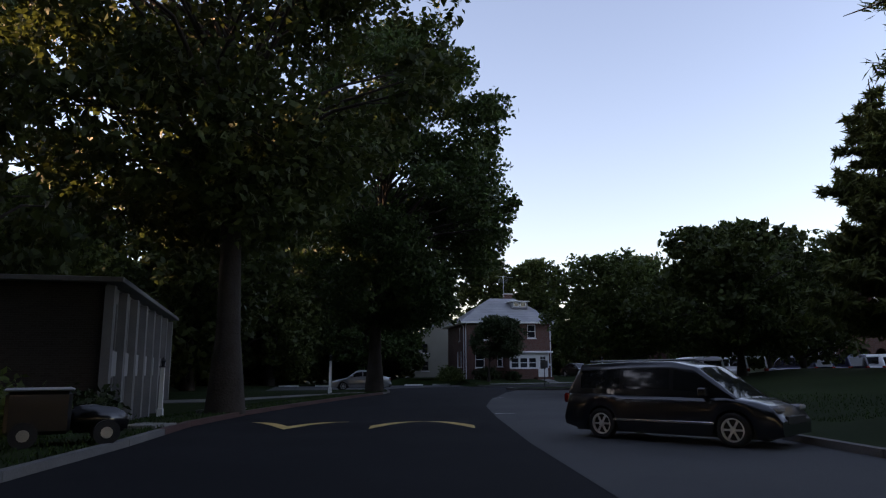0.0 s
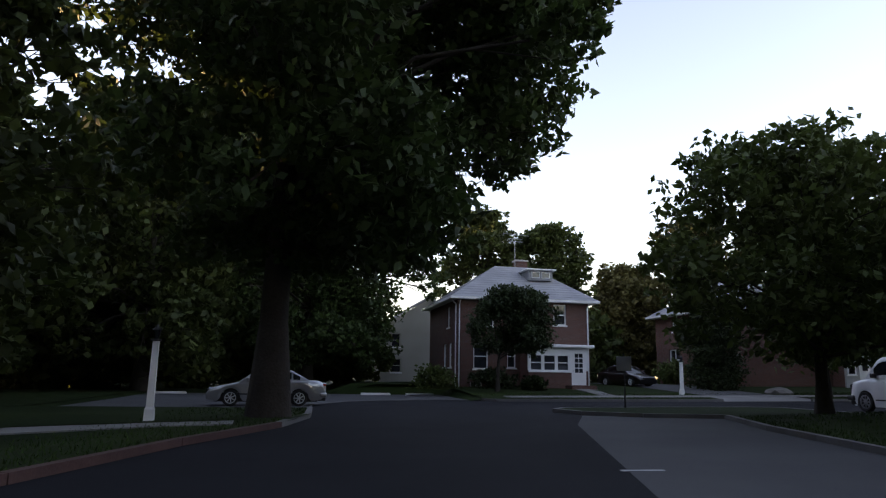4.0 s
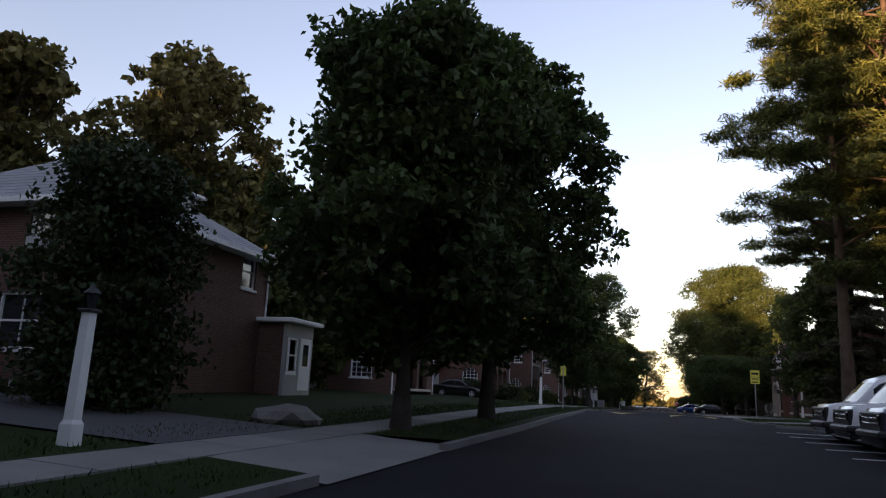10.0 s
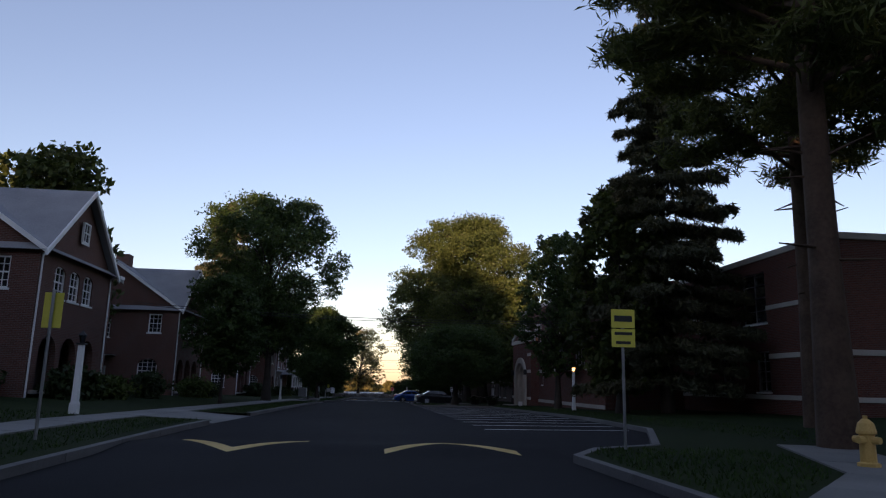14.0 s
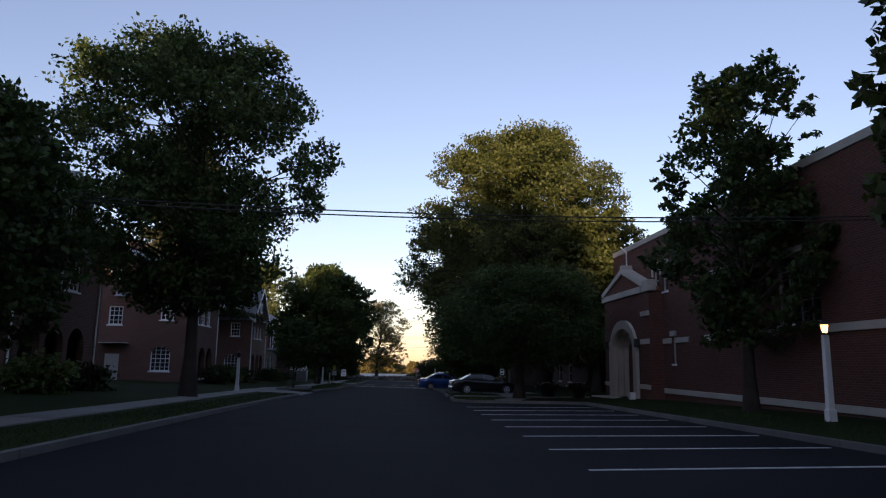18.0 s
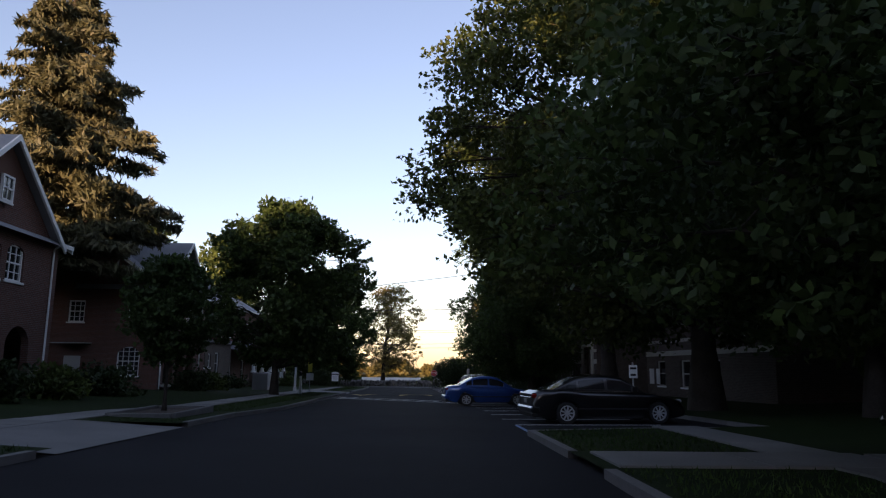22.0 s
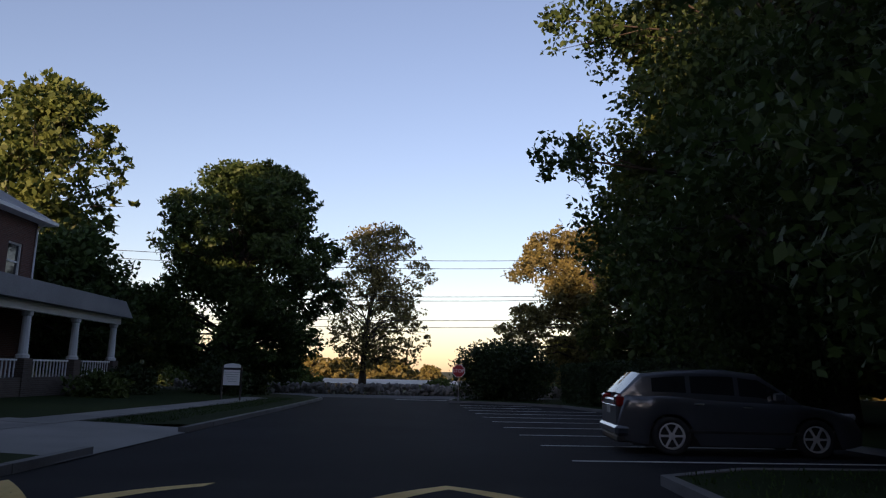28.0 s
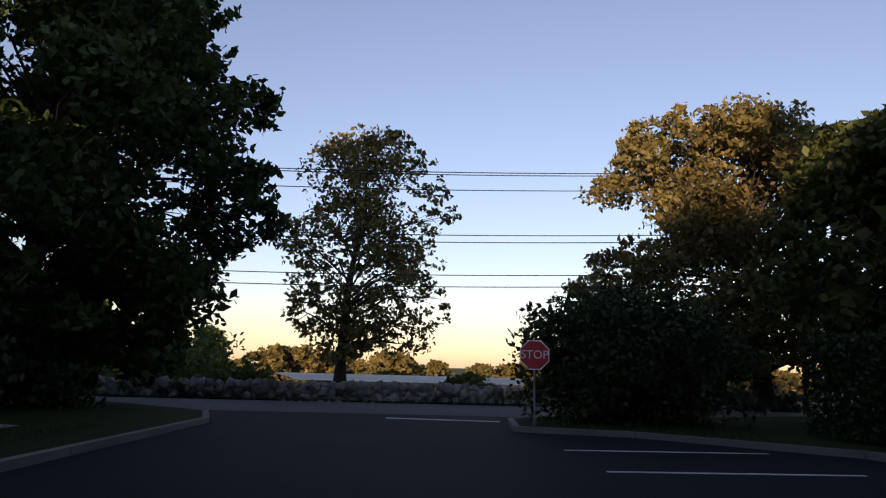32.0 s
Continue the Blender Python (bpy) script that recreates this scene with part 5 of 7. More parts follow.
def wheel_of(parent, name, x, y, side, r, spokes=7, rim_mat=None):
    m = Matrix.Translation((x, y, r)) @ Matrix.Rotation(math.pi / 2 * -side, 4, "X")
    bm = lathe(bmesh.new(), [(r * 0.66, -0.09), (r * 0.93, -0.105), (r, -0.07), (r, 0.07), (r * 0.93, 0.105), (r * 0.68, 0.09), (r * 0.66, 0.0)], 24, m)
    w = part(name, bm, RUBBER, parent, smooth=True)
    bm = lathe(bmesh.new(), [(r * 0.69, 0.03), (r * 0.69, 0.095), (r * 0.62, 0.10), (r * 0.60, 0.03)], 24, m)
    bmesh.ops.delete(bm, geom=[f for f in bm.faces if len(f.verts) > 4], context="FACES_ONLY")
    for i in range(spokes):
        a = 2 * math.pi * i / spokes
        b2 = boxed(r * 0.08, -0.02, 0.05, r * 0.64, 0.02, 0.085)
        bmesh.ops.transform(b2, matrix=m @ Matrix.Rotation(a, 4, "Z"), verts=b2.verts)
        me = bpy.data.meshes.new("spoke")
        b2.to_mesh(me)
        b2.free()
        bm.from_mesh(me)
        bpy.data.meshes.remove(me)
    lathe(bm, [(r * 0.17, 0.04), (r * 0.17, 0.1), (r * 0.1, 0.105)], 12, m)
    part("rim", bm, rim_mat or ALLOY, w, "spoked light metal rim")
    part("brake_disc", lathe(bmesh.new(), [(r * 0.6, 0.0), (r * 0.6, 0.02)], 18, m), BLACK, w)


def car(kind, x, y, turn, colour, label, name="car", spokes=7, rim=None, lift=0.0, rails=False):
    """A parked vehicle whose nose points along turn, degrees from the x axis; x, y: its middle."""
    s = CARS[kind]
    L, W, r = s["L"], s["W"], s["r"]
    c = thing(name, x, y, road_z(x) + 0.006 + lift, turn, label, "car" if kind != "van" else "van")
    wx = (s["fo"], s["fo"] + s["wb"])
    top = lambda q: float(np.interp(q, [p[0] for p in s["body"]], [p[1] for p in s["body"]]))
    roof = lambda q: float(np.interp(q, [p[0] for p in s["roof"]], [p[1] for p in s["roof"]]))
    half = lambda q, k: W / 2 * (1 - 0.16 * abs(2 * q - 1) ** 5) * k
    qs = set(np.linspace(0, 1, 34))
    for w in wx:
        for d in np.linspace(-1, 1, 11):
            qs.add((w + d * (r + 0.055) * 0.999) / L)
    qs = sorted(q for q in qs if 0 <= q <= 1)
    rings = []
    for q in qs:
        px = q * L
        zb = 0.2 + 0.10 * max(0, (q - 0.9) / 0.1) + 0.06 * max(0, (0.06 - q) / 0.06)
        for w in wx:
            d = abs(px - w)
            if d < r + 0.055:
                zb = max(zb, r + math.sqrt((r + 0.055) ** 2 - d * d))
        zt = max(top(q), zb + 0.03)
        side = []
        for i in range(7):
            f = i / 6
            k = 0.955 + 0.09 * math.sin(math.pi * (0.12 + 0.62 * f)) - (0.045 if i == 6 else 0)
            side.append((half(q, k / 1.04), zb + (zt - zb) * f))
        cr = 0.03 * math.sin(math.pi * min(1, max(0, q)))
        ring = [(L / 2 - px, yy, zz) for yy, zz in side]
        ring += [(L / 2 - px, half(q, 0.9) * k, zt + cr * (1 - k * k) + 0.008) for k in (0.6, 0, -0.6)]
        ring += [(L / 2 - px, -yy, zz) for yy, zz in reversed(side)]
        rings.append(ring)
    v, f = loft(rings)
    raw("body", v, f, colour, c, smooth=True)
    for ring, nm in ((rings[0], "front_bumper"), (rings[-1], "rear_bumper")):
        n = len(ring)
        bm = bmesh.new()
        bm.faces.new([bm.verts.new(p) for p in ring])
        part(nm, bm, colour, c)
    part("underbody", boxed(-L / 2 + 0.3, -W / 2 + 0.22, 0.17, L / 2 - 0.3, W / 2 - 0.22, 0.5), BLACK, c)
    # cabin
    q0, q1 = s["roof"][0][0], s["roof"][-1][0]
    cs = sorted({*np.linspace(q0, q1, 26), *[e for w in s["wins"] for e in w], s["roof"][1][0], s["roof"][-2][0]})
    rr = []
    for q in cs:
        zl, zh = top(q) - 0.03, max(roof(q), top(q) - 0.02)
        ring = []
        for i in range(6):
            f = i / 5
            tum = 1 - (0.17 if kind != "van" else 0.10) * ((zl + (zh - zl) * f - zl) / (s["H"] - 0.95)) ** 1.2
            ring.append((L / 2 - q * L, half(q, 0.955 * tum), zl + (zh - zl) * f))
        yt, zt = ring[-1][1], ring[-1][2]
        up = [(L / 2 - q * L, yt * k, zt + 0.045 * (1 - k * k) * min(1, (zh - zl) / 0.3)) for k in (0.8, 0.4, 0, -0.4, -0.8)]
        rr.append(ring + up + [(p[0], -p[1], p[2]) for p in reversed(ring)])
    qa, qb = s["roof"][1][0], s["roof"][-2][0]

    def zone(i, j):
        q = (cs[i] + cs[i + 1]) / 2
        lo = j if j < 5 else 15 - j
        if j < 5 or j > 10:
            for n, (a, b) in enumerate(s["wins"]):
                if a < q < b and 0 < lo < 4 and roof(q) - top(q) > 0.16:
                    return ("L" if j < 5 else "R") + str(n)
            return "paint"
        if 5 <= j <= 10:
            if q < qa - 0.012 and q > q0 + 0.008 and 5 < j < 10:
                return "front"
            if q > qb + 0.012 and q < q1 - 0.008 and 5 < j < 10:
                return "rear"
        return "paint"

    for key, nm, mt in [("paint", "cabin", colour), ("front", "windscreen", CARGLASS), ("rear", "rear_window", CARGLASS)] + [(sd + str(n), "side_window", CARGLASS) for sd in "LR" for n in range(len(s["wins"]))]:
        v, f = loft(rr, lambda i, j: zone(i, j) == key)
        if len(f):
            raw(nm, *compact(v, f), mt, c, smooth=True)
    for i, w in enumerate(wx):
        for side in (-1, 1):
            wheel_of(c, "wheel", L / 2 - w, side * (W / 2 - 0.13), side, r, spokes, rim)
    hf = s["body"][2][1]
    for side in (-1, 1):
        part("headlight", boxed(L / 2 - 0.30, side * (W / 2 - 0.36) - 0.16, hf - 0.19, L / 2 - 0.045, side * (W / 2 - 0.36) + 0.16, hf - 0.06, 0.04), HEAD, c)
        tz = s["body"][-2][1]
        lamp_top = tz - 0.02 + (0.1 if kind in ("suv", "minivan", "van") else 0)
        part("tail_light", boxed(-L / 2 - (0.03 if kind != "van" else 0.005), side * (W / 2 - 0.30) - 0.15, tz - 0.15, -L / 2 + 0.16, side * (W / 2 - 0.30) + 0.15, lamp_top, 0.04), TAIL, c)
        mq = s["wins"][0][0] + 0.02
        part("wing_mirror", boxed(L / 2 - mq * L - 0.08, side * (W / 2 + 0.06) - 0.1, top(mq) + 0.02, L / 2 - mq * L + 0.1, side * (W / 2 + 0.06) + 0.1, top(mq) + 0.19, 0.03), colour if kind != "van" else BLACK, c)
        for n, (a, b) in enumerate(s["wins"][:2]):
            q = b - 0.03
            part("door_handle", boxed(L / 2 - q * L - 0.1, side * half(q, 0.985) - 0.015, top(q) - 0.14, L / 2 - q * L + 0.1, side * half(q, 0.985) + 0.02, top(q) - 0.11, 0.008), colour if kind != "suv" else CHROME, c)
        part("side_moulding", boxed(-L * 0.22, side * (W / 2 - 0.012) - 0.012, 0.44, L * 0.24, side * (W / 2 - 0.012) + 0.012, 0.49, 0.006), CHROME if kind == "minivan" else BLACK, c)
        if rails:
            bm = bmesh.new()
            tube(bm, (L * 0.16, side * W * 0.36, s["H"] + 0.04), (-L * 0.36, side * W * 0.36, s["H"] + 0.03), 0.02, 0.02, 6)
            part("roof_rail", bm, METAL, c)
    gz = 0.62 if kind != "van" else 0.86
    gr = part("grille", boxed(L / 2 - 0.06, -W * 0.27, gz - 0.16, L / 2 + 0.012, W * 0.27, gz + (0.02 if kind != "van" else 0.16), 0.02), BLACK, c)
    if kind == "van":
        for z in (gz - 0.08, gz + 0.04):
            part("grille_bar", boxed(L / 2 - 0.01, -W * 0.30, z - 0.012, L / 2 + 0.025, W * 0.30, z + 0.012, 0.005), CHROME, gr)
        part("badge", tube(bmesh.new(), (L / 2 + 0.01, 0, gz + 0.02), (L / 2 + 0.035, 0, gz + 0.02), 0.07, 0.07, 14), CHROME, gr)
        part("front_bumper_bar", boxed(L / 2 - 0.30, -W * 0.485, 0.42, L / 2 + 0.10, W * 0.485, 0.61, 0.05), BLACK, c)
        part("black_nose_panel", boxed(L / 2 - 0.14, -W * 0.43, 0.60, L / 2 + 0.012, W * 0.43, 1.05, 0.04), BLACK, c)
        part("lower_valance", boxed(L / 2 - 0.40, -W * 0.44, 0.24, L / 2 + 0.0, W * 0.44, 0.46, 0.05), BLACK, c)
        for side in (-1, 1):
            part("headlamp_glass", boxed(L / 2 - 0.12, side * W * 0.365 - 0.1, 0.72, L / 2 + 0.022, side * W * 0.365 + 0.1, 0.98, 0.02), CARGLASS, c)
    pz = 0.62 if kind != "suv" else 0.75
    if kind in ("sedan", "long_sedan", "suv"):
        tz = s["body"][-2][1]
        part("boot_lid", boxed(-L / 2 - 0.028, -W * 0.40, 0.50, -L / 2 + 0.14, W * 0.40, tz + 0.005, 0.035), colour, c)
        part("rear_bumper_bar", boxed(-L / 2 - 0.075, -W * 0.455, 0.34, -L / 2 + 0.24, W * 0.455, 0.55, 0.06), colour, c)
        part("lower_valance", boxed(-L / 2 - 0.03, -W * 0.42, 0.22, -L / 2 + 0.3, W * 0.42, 0.35, 0.03), BLACK, c)
        part("boot_strip", boxed(-L / 2 - 0.038, -W * 0.36, tz - 0.155, -L / 2, W * 0.36, tz - 0.125, 0.006), CHROME, c)
    part("number_plate", boxed(-L / 2 - 0.036, -0.16, pz, -L / 2 + 0.02, 0.16, pz + 0.14, 0.004), PANEL, c)
    if kind == "long_sedan":
        for side in (-1, 1):
            part("window_trim", boxed(-L * 0.27, side * half(0.55, 0.975) - 0.01, top(0.55) - 0.012, L * 0.16, side * half(0.55, 0.975) + 0.012, top(0.55) + 0.016), CHROME, c)
    return c


DUSK_BROWN = paint("dark_grey_car_paint", (0.013, 0.014, 0.018))
SILVER = paint("silver_car_paint", (0.42, 0.43, 0.44), 0.7)
BLUE = paint("bright_blue_car_paint", (0.012, 0.065, 0.27), 0.45)
BLACKPAINT = paint("black_car_paint", (0.008, 0.008, 0.009), 0.2)
GREYSUV = paint("grey_silver_suv_paint", (0.055, 0.06, 0.07), 0.2)
WHITEPAINT = paint("white_van_paint", (0.72, 0.73, 0.74), 0.0)
NAVY = paint("navy_van_paint", (0.012, 0.016, 0.05), 0.3)
# a car's turn is the way its nose points, from the x axis
mv = car("minivan", 7.0, 12.85, -55, DUSK_BROWN, "dark grey minivan parked nose to the grass", "minivan", 6, rails=True)
mv.matrix_basis = mv.matrix_basis @ Matrix.Diagonal((0.85, 0.85, 0.85, 1))
car("sedan", 3.4, 54.95, 184, SILVER, "silver saloon car parked beyond a big tree", "saloon_car")
car("sedan", 27.7, 71.6, -76, BLACKPAINT, "black saloon car parked on a house driveway", "saloon_car", lift=0.55)
for vx, col, lb in ((27.0, WHITEPAINT, "white passenger van with dark windows parked behind the bank"), (30.3, WHITEPAINT, "white passenger van with dark windows parked behind the bank"), (35.5, NAVY, "dark navy passenger van parked nose out"), (38.3, NAVY, "dark navy passenger van parked nose out"), (41.1, WHITEPAINT, "white passenger van with black front parked nose out"), (43.9, WHITEPAINT, "white passenger van with black front parked nose out")):
    tagged(car("van", vx, 46.9, 88 + (vx % 3), col, lb, "passenger_van", 8, METAL), group="row of passenger vans")
car("long_sedan", 125.9, 46.7, -84, BLACKPAINT, "shiny black saloon car with chrome window trim", "saloon_car", 9)
car("sedan", 139.7, 48.8, -86, BLUE, "bright blue saloon car with silver wheels", "saloon_car", 8)
car("suv", 164.0, 46.3, -95, GREYSUV, "dark silver crossover car parked in a bay", "crossover_car", 6)
car("sedan", 76.6, 70.6, -92, BLACKPAINT, "dark saloon car parked beside a brick house", "saloon_car", lift=0.5)


def utility_cart(x, y, turn):
    """A small dark cart: box with a rimmed flat top, rounded bonnet, four wheels."""
    t = thing("utility_cart", x, y, ground_z(x, y) - 0.02, turn, "small dark utility cart standing in deep shade by the kerb", "utility cart")
    part("box", boxed(-0.95, -0.5, 0.22, 0.05, 0.5, 0.95, 0.06), BLACKPAINT, t)
    part("top_rim", boxed(-0.98, -0.53, 0.95, 0.08, 0.53, 1.0, 0.02), METAL, t, "pale metal rim")
    bm = prism(bmesh.new(), [(0.05, 0.22), (0.95, 0.22), (1.0, 0.45), (0.85, 0.62), (0.35, 0.7), (0.05, 0.66)], -0.42, 0.42)
    bmesh.ops.bevel(bm, geom=bm.edges[:], offset=0.05, segments=2, affect="EDGES")
    bn = part("bonnet", bm, BLACKPAINT, t, smooth=True)
    part("front_lamp", boxed(0.96, -0.3, 0.42, 1.0, 0.3, 0.5, 0.01), HEAD, bn)
    for wx in (-0.65, 0.62):
        for wy in (-0.46, 0.46):
            w = part("wheel", tube(bmesh.new(), (wx, wy - 0.09, 0.22), (wx, wy + 0.09, 0.22), 0.22, 0.22, 16), RUBBER, t)
            part("hub", tube(bmesh.new(), (wx, wy - 0.1, 0.22), (wx, wy + 0.1, 0.22), 0.1, 0.1, 12), METAL, w)


utility_cart(-4.35, 13.7, 20)

# ---- trees ----
def leaf_cloud(pts, out, size, long=1.6, droop=0.0, rs=None, wide=1.0):
    """A pointed four-cornered leaf, folded along its rib, at each place; out: the way each one leans."""
    n = len(pts)
    a = rs.normal(size=(n, 3)) * 0.8 + out * 0.5
    a[:, 2] -= droop
    a /= np.linalg.norm(a, axis=1)[:, None] + 1e-9
    b = np.cross(a, rs.normal(size=(n, 3)))
    b /= np.linalg.norm(b, axis=1)[:, None] + 1e-9
    s = (size * (0.65 + 0.7 * rs.random(n)))[:, None]
    c = np.cross(a, b) * s * 0.14
    b *= wide
    v = np.stack([pts - a * s * long * 0.5, pts - a * s * long * 0.08 + b * s * 0.5 + c, pts + a * s * long * 0.55, pts - a * s * long * 0.02 - b * s * 0.5 + c], 1).reshape(-1, 3)
    return v, np.arange(4 * n).reshape(-1, 4)


def lobes_of(rs, cx, cy, z0, z1, rx, ry, count, flat=0.8, top=0.5, low=0.55):
    """Leafy lumps that fill a domed crown out to its edge: rows of x, y, z, radius, height. top: where it is widest, low: its width at the bottom."""
    out = []
    wide = 0.2 + 0.4 * top
    for i in range(count):
        h = (i + rs.uniform(0.2, 0.8)) / count
        if h > wide:
            ring = math.sqrt(max(0.0, 1 - ((h - wide) / (1.02 - wide)) ** 2.3))
        else:
            ring = low + (1 - low) * math.sin(1.5708 * h / wide)
        ang = i * 2.39996 + rs.uniform(-0.5, 0.5)
        r = rs.uniform(0.65, 1.3) * 1.9 * min(rx, ry) / count ** 0.5
        k = rs.uniform(0.88, 1.04)
        if i % 5 in (1, 3):
            r, k = r * 1.45, 0.75 * math.sqrt(rs.rand())
        kx, ky = max(0.0, rx * ring - 0.85 * r) * k, max(0.0, ry * ring - 0.85 * r) * k
        z = min(z1 - 0.85 * r * flat, max(z0 + 0.5 * r, z0 + (z1 - z0) * h))
        out.append((cx + kx * math.cos(ang), cy + ky * math.sin(ang), z, r, r * flat * rs.uniform(0.8, 1.1)))
    return np.array(out)


def crown_points(rs, lobes, n):
    w = lobes[:, 3] ** 2
    # twigs sit over the lumps, and each twig carries a spray of leaves
    m = max(1, n // 13)
    k = rs.choice(len(lobes), size=m, p=w / w.sum())
    d = rs.normal(size=(m, 3))
    d[:, 2] += 0.25
    d /= np.linalg.norm(d, axis=1)[:, None]
    wob = 1 + 0.15 * np.sin(5 * d[:, 0] + k) * np.sin(4 * d[:, 1] + 2 * k) + 0.08 * np.sin(11 * d[:, 2] + 3 * k)
    r = (0.42 + 0.58 * rs.random(m) ** 0.6) * wob
    L = lobes[k]
    q = L[:, :3] + d * np.stack([L[:, 3], L[:, 3], L[:, 4]], 1) * r[:, None]
    j = rs.randint(0, m, n)
    sp = np.minimum(0.42, 0.17 * L[j, 3])[:, None]
    p = q[j] + np.clip(rs.normal(size=(n, 3)), -1.7, 1.7) * sp * np.array((1.0, 1.0, 0.6))
    return p, d[j]


def limbs(bm, base, top, r, lobes, rs, fork=0.35, lean=0.0):
    """A bent, tapering trunk, with limbs that reach out to the leafy lumps."""
    bx, by, bz = base
    n = 7
    pts = []
    for i in range(n + 1):
        f = i / n
        pts.append(Vector((bx + (top[0] - bx) * f ** 2.4 + lean * math.sin(3 * f), by + (top[1] - by) * f ** 2.4, bz + (top[2] - bz) * f)))
    rad = [r * (1.45 if i == 0 else 1.0) * (1 - 0.82 * i / n) for i in range(n + 1)]
    for i in range(n):
        tube(bm, pts[i], pts[i + 1], rad[i], rad[i + 1], 9, False)
    for i, L in enumerate(lobes):
        if len(lobes) > 50 and i % 3 == 0:
            continue
        f = min(0.93, max(fork, (L[2] - bz) / max(0.1, top[2] - bz) * 0.72))
        s = pts[int(f * n)].lerp(pts[min(n, int(f * n) + 1)], f * n - int(f * n))
        e = Vector(L[:3])
        mid = s.lerp(e, 0.5) + Vector((0, 0, 0.12 * (e - s).length)) + Vector(rs.normal(size=3)) * 0.05 * (e - s).length
        rr = r * (1 - 0.8 * f) * (0.55 if len(lobes) < 50 else 0.38)
        tube(bm, s, mid, rr, rr * 0.6, 6, False)
        tube(bm, mid, e, rr * 0.6, rr * 0.22, 5, False)
        for q in range(3):
            t = e + Vector(np.clip(rs.normal(size=3), -0.9, 0.9)) * L[3] * 0.6
            tube(bm, mid.lerp(e, 0.4 + 0.25 * q), t, rr * 0.3, rr * 0.1, 4, False)


def tree(x, y, r, z0, z1, rx, ry=None, leaf=MAPLE, n=20000, size=0.26, count=26, seed=1, off=(0, 0), label="", name="tree", category="tree", bark=BARK, flat=0.8, trunk_z=None, fork=0.35, lift=None, group="", lean=0.0, top=0.5, fine=1.0, low=0.55, extra=()):
    """A broadleaf tree: crown from z0 to z1 over its foot, rx and ry wide to each side; extra: single limbs that reach further out."""
    rs = np.random.RandomState(seed)
    ry = ry or rx
    g = ground_z(x, y) - 0.05 if lift is None else lift
    t = thing(name, x, y, g, label=label, category=category, group=group)
    count = int(count * (2.6 if n > 11000 else 1.8))
    lobes = lobes_of(rs, off[0], off[1], z0, z1, rx, ry, count, flat, top, low)
    for ex, ey, ez, er in extra:
        lobes = np.vstack([lobes, (ex, ey, ez, er, er * flat)])
    bm = bmesh.new()
    limbs(bm, (0, 0, 0), (off[0], off[1], trunk_z or z0 + (z1 - z0) * 0.72), r, lobes, rs, fork, lean)
    part("trunk", bm, bark, t, smooth=True)
    p, d = crown_points(rs, lobes, int(n * 1.4 * fine ** 0.5))
    v, f = leaf_cloud(p, d, size * 0.86 / fine ** 0.25, rs=rs)
    raw("crown", v, f, leaf, t)
    return t


def conifer(x, y, r, h, rad, leaf=SPRUCE, n=22000, seed=1, bare=0.06, label="", size=0.2, droop=0.5, levels=26, name="spruce_tree", lift=None, bark=BARK, power=0.9, up=0.25):
    """A conifer in whorls: straight trunk, boughs that sag, needles hung along them."""
    rs = np.random.RandomState(seed)
    g = ground_z(x, y) - 0.05 if lift is None else lift
    t = thing(name, x, y, g, label=label, category="conifer")
    bm = bmesh.new()
    tube(bm, (0, 0, 0), (0, 0, h * 0.5), r * 1.1, r * 0.6, 9, False)
    tube(bm, (0, 0, h * 0.5), (0, 0, h), r * 0.6, 0.02, 8, False)
    ps, ds = [], []
    tot = 0
    boughs = []
    for i in range(levels):
        f = bare + (1 - bare) * (i + rs.uniform(-0.3, 0.3)) / levels
        f = min(0.985, max(bare, f))
        R = rad * (1 - f) ** power * rs.uniform(0.8, 1.12) + 0.25
        for j in range(7 if f < 0.75 else 5):
            a = rs.uniform(0, 6.283)
            boughs.append((f * h, R * rs.uniform(0.65, 1.1), a))
            tot += boughs[-1][1]
    for z, R, a in boughs:
        tip = Vector((R * math.cos(a), R * math.sin(a), z - R * (0.30 if droop > 0.3 else 0.05) + up * R * 0.5))
        tube(bm, (0, 0, z), tip, 0.05 + 0.012 * R, 0.012, 4, False)
        k = max(6, int(1.6 * n * R / tot))
        u = rs.random(k) ** 0.6
        side = rs.normal(size=k) * 0.16 * R * (1.15 - u)
        px = u * tip.x - side * math.sin(a)
        py = u * tip.y + side * math.cos(a)
        pz = z + (tip.z - z) * u + rs.normal(size=k) * 0.10 - droop * rs.random(k) * 0.5
        ps.append(np.stack([px, py, pz], 1))
        ds.append(np.tile((math.cos(a), math.sin(a), -0.2), (k, 1)))
    part("trunk", bm, bark, t, smooth=True)
    v, f = leaf_cloud(np.concatenate(ps), np.concatenate(ds), size * 1.1, 2.4, droop, rs, 0.5)
    raw("crown", v, f, leaf, t)
    return t


